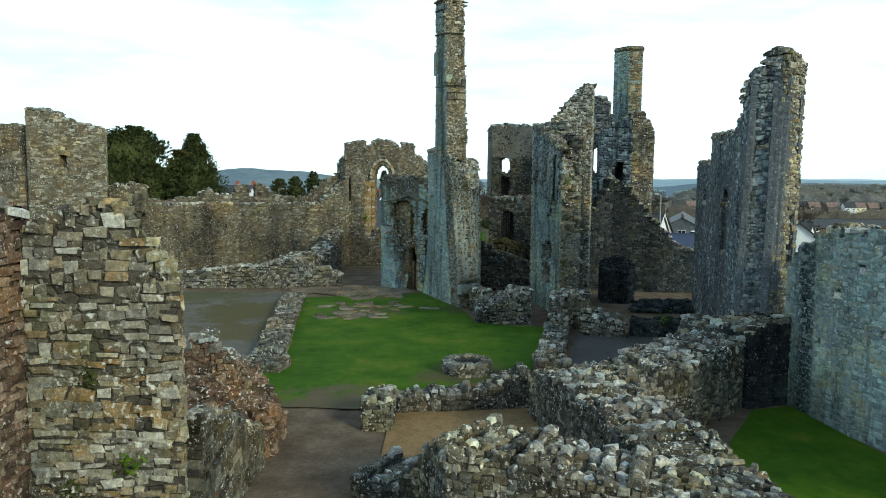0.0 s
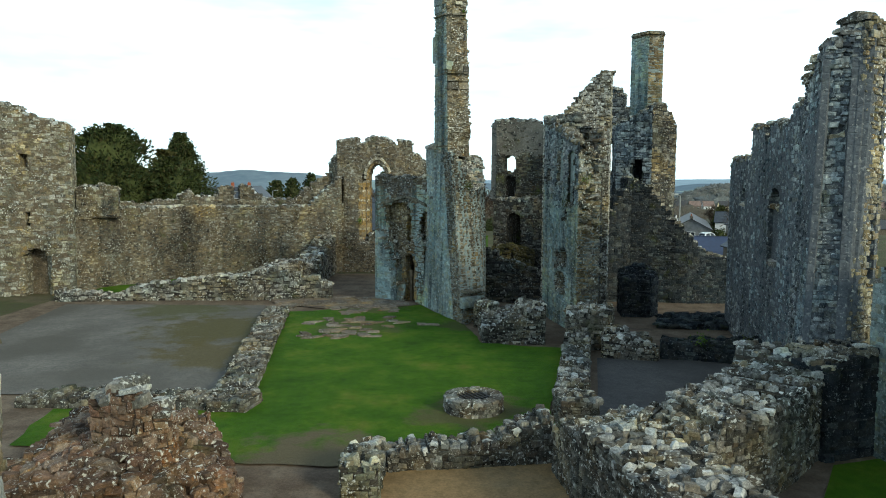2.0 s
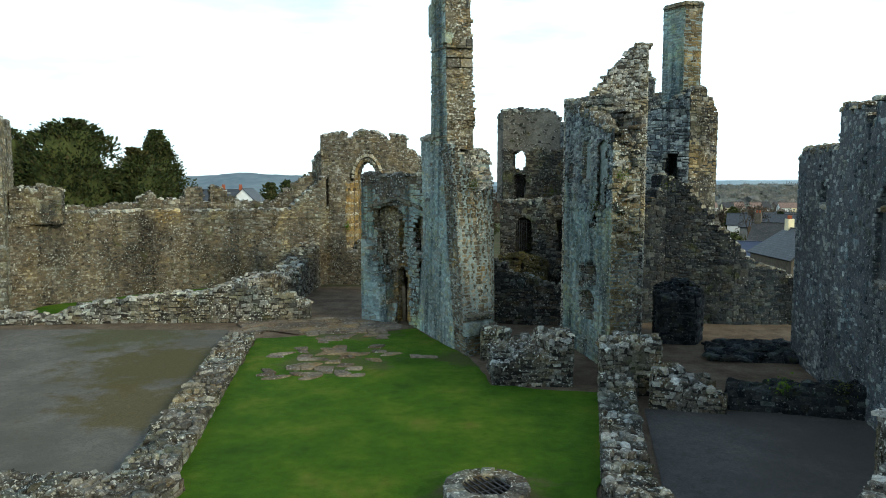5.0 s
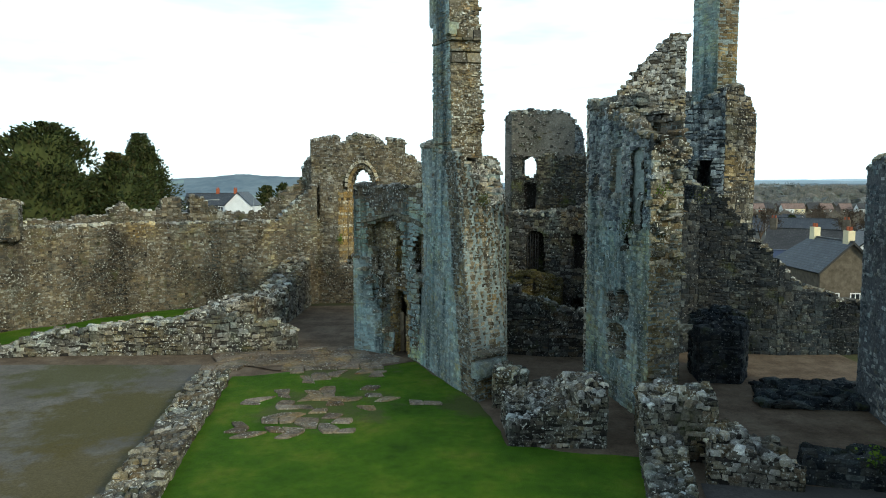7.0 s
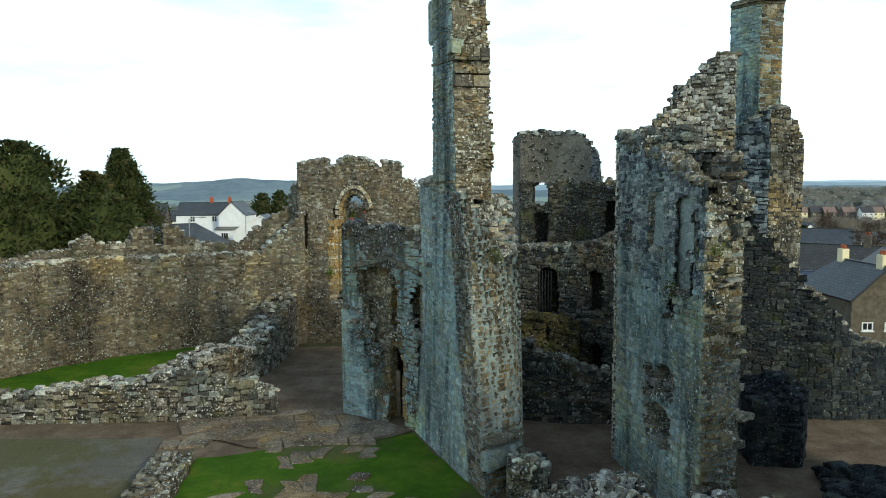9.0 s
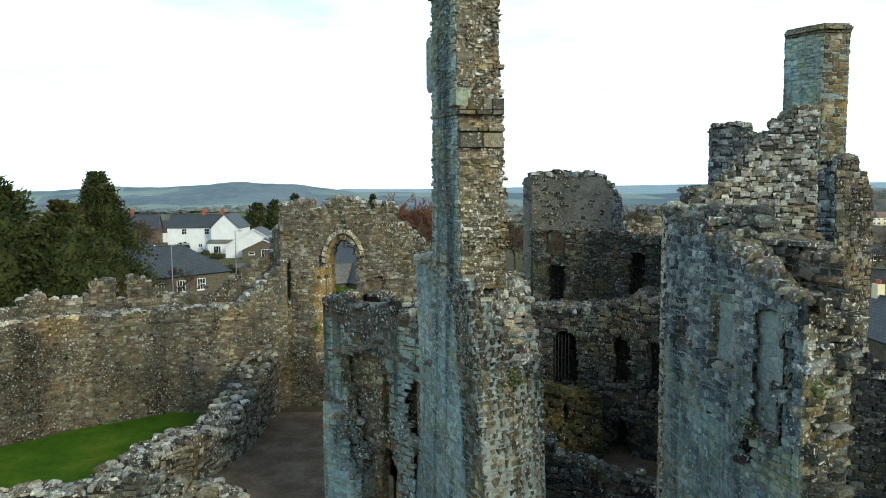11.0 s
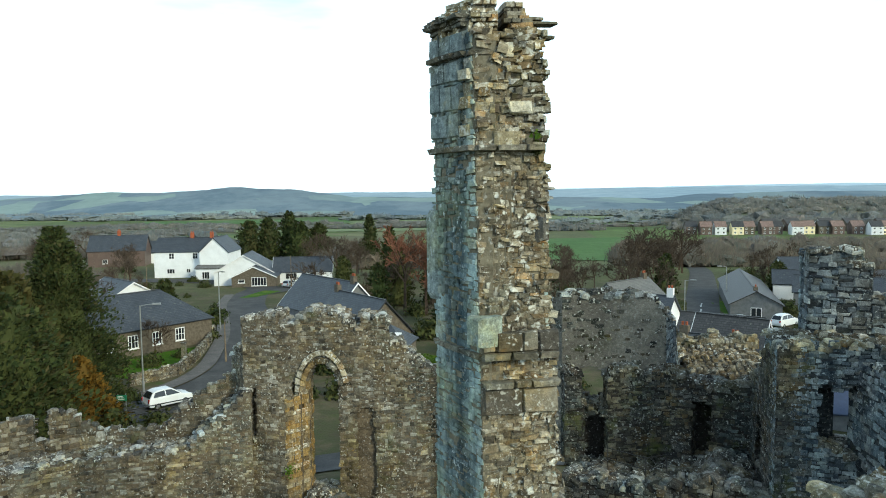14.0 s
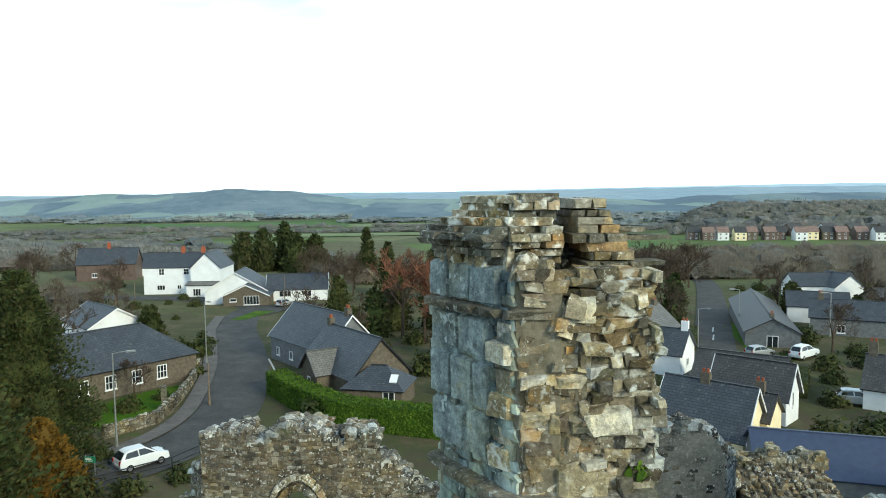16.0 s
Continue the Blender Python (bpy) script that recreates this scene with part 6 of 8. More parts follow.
def leafy(name, parent, centre_fn, count, mat, size, seed, flat=0.5, along=False):
    """A mass of small leaf sprays; centre_fn gives a place and an outward way for each."""
    rs = np.random.default_rng(seed)
    C = np.zeros((count, 3))
    N = np.zeros((count, 3))
    for i in range(count):
        C[i], N[i] = centre_fn(rs)
    N = N + rs.normal(0, flat, N.shape)
    N /= np.linalg.norm(N, axis=1)[:, None]
    R = rs.normal(0, 1, N.shape)
    U = np.cross(N, R)
    U /= np.linalg.norm(U, axis=1)[:, None]
    W = np.cross(N, U)
    if along:                     # sprays point out of the crown
        U, W = N, U * 0.8
    s = rs.uniform(size[0], size[1], (count, 1))
    q = s * rs.uniform(0.35, 0.8, (count, 1))
    V = np.stack([C - U * s * 0.5, C + W * q * 0.55, C + U * s * 0.5, C - W * q * 0.45], 1).reshape(-1, 3)
    F = np.arange(count * 4).reshape(-1, 4)
    ob = new(name, mesh_of(name, V, F, mat))
    if parent is not None:
        ob.parent = parent
        ob.matrix_parent_inverse = Matrix.Translation(-Vector(parent.location))
    return ob


def conifer(x, y, top, r, count, label, seed, mat=None, blunt=0.75, size=(0.35, 0.75), low=0.05):
    """A conifer: tapered trunk and drooping tiers of dense sprays with gaps between boughs."""
    z0 = ground_z(x, y)
    h = top - z0
    root = new("conifer")
    root.location = (x, y, z0)
    tagged(root, label, "tree")
    n = 8
    V = [(0.035 * h * (1 - 0.9 * t) * math.cos(6.2832 * k / n), 0.035 * h * (1 - 0.9 * t) * math.sin(6.2832 * k / n), -0.3 + h * 0.95 * t) for t in (0, 0.5, 1) for k in range(n)]
    F = [(i * n + k, i * n + (k + 1) % n, (i + 1) * n + (k + 1) % n, (i + 1) * n + k) for i in range(2) for k in range(n)]
    solid("trunk", V, F, M_BARK, root)
    rs0 = np.random.default_rng(seed + 50)
    boughs = [(low + (1 - low) * rs0.uniform(0, 1) ** 1.15, rs0.uniform(0, 6.2832), rs0.uniform(0.62, 1.15)) for _ in range(int(120 + 14 * h))]

    def one(rs):
        t, a, k = boughs[int(rs.integers(len(boughs)))]
        reach = r * (1 - t) ** blunt * k * (0.92 + 0.55 * noise.noise((math.cos(a) * 1.4 + seed, math.sin(a) * 1.4, t * 4.0))) + 0.08
        f = rs.uniform(0.1, 1.0) ** 0.5
        aa = a + rs.normal(0, 0.24)
        d = reach * f
        zz = z0 + h * t - 0.30 * f * f * reach + rs.normal(0, 0.022 * h)
        return (x + d * math.cos(aa), y + d * math.sin(aa), max(z0 + 0.1, min(zz, top - 0.02))), (math.cos(aa) * 0.7, math.sin(aa) * 0.7, 0.5)

    # solid filler in the foliage colour, added to close the view through the crown
    m, V, F = 10, [], []
    for i, t in enumerate((0.03, 0.2, 0.4, 0.6, 0.8, 0.93)):
        for q in range(m):
            rr = 0.6 * r * (1 - t) ** blunt * (0.8 + 0.35 * noise.noise((q * 0.9, t * 5, seed)))
            V.append((rr * math.cos(6.2832 * q / m), rr * math.sin(6.2832 * q / m), h * t))
    for i in range(5):
        F += [(i * m + q, i * m + (q + 1) % m, (i + 1) * m + (q + 1) % m, (i + 1) * m + q) for q in range(m)]
    F.append(tuple(range(5 * m, 6 * m)))
    solid("inner_crown", V, F, mat or M_CONIFER, root)
    ob = leafy("crown", root, one, count, mat or M_CONIFER, size, seed, 0.35, True)
    return root


for i, (x, y, top, r, n, bl) in enumerate(((-35.6, 80.2, 13.9, 9.6, 34000, 0.32), (-41.5, 80.0, 13.0, 8.6, 12000, 0.34), (-30.2, 83.0, 10.6, 6.6, 14000, 0.34), (-47.5, 80.0, 11.4, 7.0, 6000, 0.36))):
    conifer(x, y, top, r, n, "broad dark yew in a clump behind the curtain wall", 1 + i, blunt=bl, size=(0.24, 0.6))
conifer(-32.6, 88.0, 11.6, 5.4, 8000, "dark olive conifer among the yews", 16, M_OLIVE, blunt=0.4)
conifer(-48.5, 77.0, 12.8, 4.6, 4000, "dark conifer beyond the mural tower", 13, blunt=0.5)
conifer(-35.0, 99.4, 14.4, 7.2, 32000, "tall broad dark conifer by the road", 14, blunt=0.6, size=(0.2, 0.5))
conifer(-39.4, 97.2, 9.6, 6.0, 9000, "dark olive conifer by the road", 15, M_OLIVE, blunt=0.4)
conifer(-43.0, 98.0, 11.0, 4.5, 6000, "dark conifer by the road", 5, blunt=0.5)
conifer(-30.4, 93.4, 3.9, 3.8, 8000, "rusty orange autumn conifer by the fence", 6, M_ORANGE, 0.55, (0.25, 0.5))
conifer(-36.5, 93.0, 2.4, 3.0, 3500, "dark green conifer shrub by the fence", 7, None, 0.5)
for i, (x, y, top, r) in enumerate(((-61, 262, 8.5, 6.5), (-55.5, 264, 9.5, 6.2), (-49.5, 268, 11.5, 5.6), (-45, 262, 8.5, 6.5), (-39.5, 266, 7.5, 6))):
    conifer(x, y, top, r, 1800, "dark green conifer in a row beyond the bungalow", 20 + i, None, 0.36, (0.8, 1.5))
for i, (x, y, top, r) in enumerate(((-10.5, 152, 5.5, 3.2), (-7.5, 158, 8.0, 3.4), (0.5, 137, 3.6, 2.8), (-1.0, 160, 7.0, 3.2), (-19.0, 172, 5.0, 3.4), (-45, 150, 3.5, 3.0))):
    conifer(x, y, top, r, 1500, "dark evergreen between the gardens", 60 + i, M_SHRUB if i % 3 == 1 else None, 0.38, (0.5, 0.9))
conifer(-19.1, 227.7, 11.3, 4.6, 4000, "narrow dark conifer between gardens", 30, None, 0.6, (0.5, 0.9))
conifer(-12.0, 205, 9.0, 3.5, 1600, "dark conifer between gardens", 31, None, 0.5, (0.7, 1.2))
conifer(-1.5, 196, 8.0, 3.4, 1600, "dark conifer between gardens", 32, None, 0.5, (0.7, 1.2))
conifer(41, 165, 5.0, 2.4, 1400, "dark clipped conifer by the lane", 33, None, 0.4, (0.5, 0.9))
conifer(46, 178, 4.2, 3.0, 1400, "dark green conifer in a garden", 34, None, 0.4, (0.5, 0.9))
conifer(66, 172, 3.0, 3.2, 1400, "green garden conifer with rounded top", 35, M_SHRUB, 0.35, (0.5, 0.9))
conifer(70, 158, 2.4, 2.2, 1200, "dark green conifer near the lane", 36, None, 0.4, (0.5, 0.9))


def grow_tree(seed, mat, spread, levels=5, h=10.0):
    """The form of a leafless tree: forking limbs down to fine twigs."""
    rs = np.random.default_rng(seed)
    V, F, V2, F2 = [], [], [], []

    def limb(p, d, L, r, lev):
        q = p + d * L
        a = np.cross(d, [0.3, 0.5, 0.8])
        a /= np.linalg.norm(a)
        b = np.cross(d, a)
        VV, FF = (V, F) if lev < 3 else (V2, F2)
        k = len(VV)
        for c, rr in ((p, r), (q, r * 0.62)):
            for j in range(3):
                VV.append(tuple(c + (a * math.cos(2.0944 * j) + b * math.sin(2.0944 * j)) * rr))
        FF.extend([(k + j, k + (j + 1) % 3, k + 3 + (j + 1) % 3, k + 3 + j) for j in range(3)])
        if lev >= levels:
            return
        for _ in range(int(rs.integers(3, 5)) if lev else 5):
            nd = d * rs.uniform(0.6, 1.0) + rs.normal(0, spread, 3) + np.array([0, 0, 0.22])
            nd /= np.linalg.norm(nd)
            f = rs.uniform(0.55, 1.0)
            limb(p + d * L * f, nd, L * rs.uniform(0.5, 0.78), max(0.03, r * 0.5), lev + 1)

    limb(np.array([0, 0, -0.2]), np.array([0.02, 0.02, 1.0]), h * 0.36, h * 0.02, 0)
    return (mesh_of("trunk", V, F, M_BARK), mesh_of("twig_crown", V2, F2, mat or M_TWIG))


TREE_KINDS = {}


def bare_tree(x, y, h, seed, mat=None, label="bare winter tree with fine brown twigs", spread=0.55):
    """Sets a leafless tree; a few grown forms are shared, turned and sized."""
    key = (mat.name if mat else "", spread, seed % 5)
    if key not in TREE_KINDS:
        TREE_KINDS[key] = grow_tree(seed, mat, spread)
    root = new("bare_tree")
    tall = max(v.co.z for v in TREE_KINDS[key][1].vertices)
    root.matrix_basis = pose(x, y, ground_z(x, y), 0, 0, seed * 67) @ Matrix.Scale(h / tall, 4)
    tagged(root, label, "tree")
    for me, nm in zip(TREE_KINDS[key], ("trunk", "twig_crown")):
        ob = new(nm, me)
        ob.parent = root
        if nm == "twig_crown":
            tagged(ob, kind="stuff")
    return root


TREES = [(-24, 197, 11), (-20, 203, 10), (-8, 186, 12), (2, 176, 11), (9, 190, 12), (-34, 118, 5), (46, 205, 12), (50, 212, 13), (52, 220, 13), (54, 226, 12), (66, 226, 13), (62, 232, 11), (70, 240, 12), (58, 214, 12), (-112, 236, 11), (-104, 222, 10), (-84, 226, 8), (64, 128, 8), (58, 118, 7)]
for i, (x, y, h) in enumerate(TREES):
    bare_tree(x, y, h, 100 + i)
bare_tree(-6.0, 150, 14.5, 140, M_REDTWIG, "tall reddish bare birch behind the cottage", 0.42)
bare_tree(-2.5, 146, 13.5, 141, M_REDTWIG, "reddish bare birch behind the cottage", 0.42)
bare_tree(2.5, 141, 10, 142, M_REDTWIG, "reddish bare birch behind the cottage", 0.42)
bare_tree(5.5, 150, 11, 143, M_REDTWIG, "reddish bare birch behind the cottage", 0.42)


def hedge(name, label, line, width, height, mat, seed, dens=150, size=(0.14, 0.3)):
    """A clipped hedge: a solid heart set with small leaves on all its faces."""
    a, b = offset_line(line, width / 2), offset_line(line, -width / 2)
    V, F = [], []
    for p, q in zip(a, b):
        z = ground_z(*p)
        V += [(*p, z - 0.2), (*p, z + height * 0.97), (*q, z + height * 0.97), (*q, z - 0.2)]
    for i in range(len(line) - 1):
        k = 4 * i
        F += [(k, k + 1, k + 5, k + 4), (k + 1, k + 2, k + 6, k + 5), (k + 2, k + 3, k + 7, k + 6)]
    e = 4 * (len(line) - 1)
    F += [(3, 2, 1, 0), (e, e + 1, e + 2, e + 3)]
    root = new(name, mesh_of(name, V, F, mat))
    tagged(root, label, "hedge")
    run = [math.dist(line[i], line[i + 1]) for i in range(len(line) - 1)]
    tot = sum(run)

    def one(rs):
        s = rs.uniform(0, tot)
        i = 0
        while s > run[i] and i < len(run) - 1:
            s -= run[i]
            i += 1
        f = s / run[i]
        p = np.array(a[i]) * (1 - f) + np.array(a[i + 1]) * f
        q = np.array(b[i]) * (1 - f) + np.array(b[i + 1]) * f
        z0 = ground_z(*p)
        w = rs.uniform(0, 2 * height + width)
        n2 = (p - q) / np.linalg.norm(p - q)
        j = abs(rs.normal(0, 0.05))
        if w < height:
            return (*(p + n2 * j), z0 + w), (*n2, 0.2)
        if w < height + width:
            g = (w - height) / width
            return (*(p * (1 - g) + q * g), z0 + height + j + 0.07 * math.sin(3 * s)), (0, 0, 1)
        return (*(q - n2 * j), z0 + w - height - width), (*(-n2), 0.2)

    ob = leafy("leaves", root, one, int(dens * tot * (2 * height + width) / 3), mat, size, seed)
    ob.matrix_parent_inverse = Matrix.Identity(4)
    tagged(ob, kind="stuff")


hedge("hedge", "bright green clipped garden hedge", [(-19.0, 120.5), (-15.5, 115.2), (-10.6, 109.6), (-8.6, 108.4), (0.5, 105.0), (6, 103.5)], 2.3, 2.5, M_HEDGE, 60, 260)
hedge("hedge", "dull green hedge along the lane", [(30.5, 131), (36, 142), (40, 152)], 1.6, 2.0, M_SHRUB, 61, 80)
hedge("hedge", "low brown green hedge by the cottages", [(30, 121.5), (40, 119), (44, 126)], 1.6, 1.6, M_SHRUB, 62, 80)
sheet("garden_lawn", "garden lawn in front of the hall", [(-40, 112), (-31.5, 107.5), (-29.5, 113), (-30.6, 124), (-34, 121)], 0.06, M_LAWN, 1.5, 0.03)
sheet("verge", "grass verge beside the lane", [(44.5, 142), (46.8, 143), (53, 164), (50, 166)], 0.06, M_LAWN, 2.0, 0.03)
sheet("verge", "grass verge by the bungalow", [(-39, 170), (-36, 171), (-33, 181), (-37, 182)], 0.1, M_LAWN, 2.0, 0.03)
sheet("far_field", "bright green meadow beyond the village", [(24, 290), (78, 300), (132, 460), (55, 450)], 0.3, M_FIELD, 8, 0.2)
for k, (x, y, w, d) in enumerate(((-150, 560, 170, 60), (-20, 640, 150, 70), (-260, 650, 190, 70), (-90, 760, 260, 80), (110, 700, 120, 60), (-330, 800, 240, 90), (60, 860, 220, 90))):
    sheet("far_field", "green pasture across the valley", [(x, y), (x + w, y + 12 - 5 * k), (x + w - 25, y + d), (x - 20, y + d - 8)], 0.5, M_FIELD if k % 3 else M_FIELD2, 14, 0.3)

SHR = [(-33, 114, 1.5), (-36, 111, 1.8), (-31, 118, 1.0), (-29.5, 100.8, 1.0), (-27.6, 93.0, 1.6), (-24.0, 93.5, 1.3), (-21, 96, 1.2), (-18, 123, 1.3), (-31, 128, 1.6), (-34, 140, 2.2), (-36, 147, 2.0), (-52, 190, 1.6), (-58, 200, 1.4), (-10, 135, 2.4), (-2, 128, 2.5), (2, 118, 2.4), (3, 124, 2.2),
       (24, 117, 1.8), (35, 104, 1.9), (37, 101, 2.1), (39.5, 104, 2.2), (42, 101, 1.8), (36, 122, 1.5), (57, 150, 2.0), (45, 133, 1.4), (28, 148, 1.9), (33, 156, 2.3), (-72, 190, 2.0), (-80, 200, 2.4), (-64, 188, 1.5)]


SHRUB_KINDS = {}


def shrub(x, y, r, seed):
    key = seed % 7
    if key not in SHRUB_KINDS:
        def one(rs):
            d = rs.normal(0, 1, 3)
            d /= np.linalg.norm(d)
            d[2] = abs(d[2])
            k = rs.uniform(0.5, 1.0) * (1 + 0.6 * noise.noise((d[0] * 2 + seed, d[1] * 2, d[2] * 2)))
            return (d[0] * k, d[1] * k, d[2] * k * 1.1), tuple(d)

        ob = leafy("leaves", None, one, 560, M_SHRUB if key % 3 else M_CONIFER, (0.15, 0.34), seed)
        SHRUB_KINDS[key] = ob.data
        bpy.data.objects.remove(ob)
    root = new("shrub")
    root.matrix_basis = pose(x, y, ground_z(x, y) - 0.05, 0, 0, seed * 41) @ Matrix.Scale(r, 4)
    tagged(root, "dull green garden shrub with uneven outline", "shrub", "village shrubs")
    new("leaves", SHRUB_KINDS[key]).parent = root


FOOT = [((o.location.x, o.location.y), 8.0) for o in scene.collection.objects if o.type == "EMPTY" and o.get("category") == "house"]
LINES = [ROAD, [(30, 122), (35, 129), (43, 151), (58, 190), (78, 246)], [(-37, 178), (-33, 186), (-27, 192)]]


def free(x, y, gap):
    if any(math.dist((x, y), c) < r for c, r in FOOT):
        return False
    for ln in LINES:
        for (ax, ay), (bx, by) in zip(ln[:-1], ln[1:]):
            t = max(0, min(1, ((x - ax) * (bx - ax) + (y - ay) * (by - ay)) / ((bx - ax) ** 2 + (by - ay) ** 2)))
            if math.dist((x, y), (ax + (bx - ax) * t, ay + (by - ay) * t)) < gap:
                return False
    return True


rs_sh = random.Random(21)
while len(SHR) < 130:
    y = rs_sh.uniform(100, 250)
    x = rs_sh.uniform(-0.62, 0.66) * (y - 42)
    if free(x, y, 6.0):
        SHR.append((x, y, rs_sh.uniform(0.8, 2.2)))
more = []
while len(more) < 72:
    y = rs_sh.uniform(125, 260)
    x = rs_sh.uniform(-0.62, 0.66) * (y - 42)
    if free(x, y, 7.0) and not -0.42 < x / (y - 42) < -0.2:
        more.append((x, y, rs_sh.uniform(5, 10.5)))
for i, (x, y, h) in enumerate(more):
    bare_tree(x, y, h, 600 + i)
for i, (x, y, r) in enumerate(SHR):
    shrub(x, y, r, 200 + i)


def woods(name, label, spots, mat, seed, twig, per):
    """Far woods and hedgerows: ragged low masses feathered all over with bare upright twigs, uncountable."""
    rs = np.random.default_rng(seed)
    bm = bmesh.new()
    bmesh.ops.create_icosphere(bm, subdivisions=2, radius=1.0)
    ball = np.array([v.co[:] for v in bm.verts])
    tri = np.array([[v.index for v in f.verts] for f in bm.faces])
    bm.free()
    Vs, Fs, k = [], [], 0
    for x, y, w, h in spots:
        z = ground_z(x, y)
        top = rs.uniform(0.7, 1.0)
        lump = 1 + rs.normal(0, 0.26, (len(ball), 1))
        size = np.array([w * 1.2, w, h * 0.44 * top])
        Vs.append(ball * lump * size * 0.86 + np.array([x, y, z + h * 0.36 * top]))
        Fs += (tri + k).tolist()
        k += len(ball)
        g = rs.normal(0, 1, (per, 3))
        g[:, 1] = -np.abs(g[:, 1])
        g[:, 2] = np.abs(g[:, 2]) - 0.25
        g /= np.linalg.norm(g, axis=1)[:, None]
        c = g * rs.uniform(0.85, 1.2, (per, 1)) * size + np.array([x, y, z + h * 0.38 * top])
        ln, wd = twig[1] * rs.uniform(0.5, 1.2, (per, 1)), twig[0] * rs.uniform(0.5, 1.3, (per, 1))
        lean = rs.normal(0, 0.3, (per, 1)) + 0.45 * g[:, :1]
        up = np.concatenate([lean, np.zeros((per, 1)), np.ones((per, 1))], 1) * ln
        sd = np.concatenate([np.ones((per, 1)), np.zeros((per, 1)), -lean], 1) * wd
        Vs.append(np.stack([c - up * 0.5 - sd * 0.5, c - up * 0.5 + sd * 0.5, c + up * 0.5], 1).reshape(-1, 3))
        Fs += (np.arange(per * 3).reshape(-1, 3) + k).tolist()
        k += per * 3
    ob = new(name, mesh_of(name, np.concatenate(Vs), Fs, mat))
    tagged(ob, label, "woods", kind="stuff")


def wood_material(name, cols, big, fine):
    """Bare woods seen from far: soft patches of brown, grey and dull green with a fine upright grain; cols carry
    distance haze.
    """
    m = Nodes(name, 1.0)
    r = piece_random(m)
    c = m.ramp(r, [(i / (len(cols) - 1), q) for i, q in enumerate(cols)])
    c = m.mix(0.7, c, m.ramp(m.noise(big, 5, 0.6), [(0.3, (0.62, 0.64, 0.7)), (0.5, (1.0, 1.0, 1.0)), (0.7, (1.35, 1.22, 1.05))]), "MULTIPLY")
    c = m.mix(0.8, c, m.ramp(m.noise(fine, 6, 0.75, (1.0, 1.0, 0.35)), [(0.3, (0.5, 0.5, 0.52)), (0.5, (1.0, 1.0, 1.0)), (0.7, (1.45, 1.42, 1.35))]), "MULTIPLY")
    return m.done(c)


def line_spots(x0, y0, x1, y1, step, w, h, seed):
    rs = random.Random(seed)
    n = max(1, int(math.dist((x0, y0), (x1, y1)) / step))
    return [(x0 + (x1 - x0) * k / n + rs.uniform(-2, 2), y0 + (y1 - y0) * k / n + rs.uniform(-4, 4), w * rs.uniform(0.7, 1.3), h * rs.uniform(0.6, 1.25)) for k in range(n + 1)]


near_wood = line_spots(-160, 262, -70, 275, 5, 4, 7, 1) + line_spots(-38, 255, 20, 252, 4.5, 4, 7, 2) + line_spots(60, 262, 180, 290, 4.5, 4.5, 9, 3) + line_spots(100, 300, 260, 330, 5, 5, 9, 4) + line_spots(-20, 225, 30, 232, 4, 3, 5, 5) + line_spots(80, 340, 300, 380, 5, 5, 8, 6) \
    + line_spots(-120, 215, -80, 200, 4, 3, 5, 7) + line_spots(-90, 160, -55, 165, 4, 3, 5, 8) + line_spots(96, 232, 190, 230, 4.5, 4, 8, 9) + line_spots(66, 262, 96, 268, 4, 4, 9, 10)
# belt tones lightened and cooled to paint in some haze
M_WOOD1 = wood_material("haze lightened winter wood", [(0.115, 0.105, 0.095), (0.15, 0.128, 0.108), (0.1, 0.108, 0.09), (0.175, 0.142, 0.118)], 0.03, 0.8)
woods("near_woods", "belts of bare brown winter trees", near_wood, M_WOOD1, 300, (0.2, 2.8), 260)
rs_far = random.Random(9)
mid_wood = []
for k in range(24):
    x0, y0 = rs_far.uniform(-420, 480), rs_far.uniform(300, 760)
    if -40 < x0 < 130 and y0 < 480:
        continue
    a = rs_far.choice((0.05, 0.15, -0.1, 1.2))
    ln = rs_far.uniform(60, 180)
    mid_wood += line_spots(x0, y0, x0 + ln * math.cos(a), y0 + ln * math.sin(a), 7, 5, 6, 400 + k)
for k in range(7):
    y0 = 560 + 20 * k
    mid_wood += line_spots(0.335 * (y0 - 40) + 12 * (k % 3), y0, 0.75 * (y0 - 40), y0 + 10, 4.5, 4, 7, 900 + k)
mid_wood += line_spots(200, 520, 520, 560, 6, 7, 12, 77) + line_spots(210, 560, 520, 600, 6, 8, 14, 78) + line_spots(-420, 340, -120, 420, 7, 7, 9, 79) + line_spots(-300, 300, -110, 310, 7, 6, 8, 80)
# haze over the fields is part of these greyed browns
M_WOOD3 = wood_material("brown wood with painted haze", [(0.13, 0.142, 0.145), (0.165, 0.162, 0.152), (0.115, 0.135, 0.135), (0.185, 0.172, 0.16)], 0.02, 0.5)
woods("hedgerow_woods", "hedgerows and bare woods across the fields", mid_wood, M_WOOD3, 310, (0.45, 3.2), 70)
far_wood = []
for k in range(30):
    x0, y0 = rs_far.uniform(-900, 950), rs_far.uniform(700, 1180)
    ln = rs_far.uniform(80, 260)
    far_wood += line_spots(x0, y0, x0 + ln, y0 + rs_far.uniform(-30, 30), 13, 10, 9, 500 + k)
# blue grey here is painted haze, not the wood's own colour
M_WOOD2 = wood_material("distant wood with painted haze", [(0.16, 0.19, 0.20), (0.18, 0.20, 0.205), (0.15, 0.182, 0.185)], 0.012, 0.2)
woods("far_woods", "woods far across the valley, haze in their colour", far_wood, M_WOOD2, 320, (1.4, 4.0), 12)


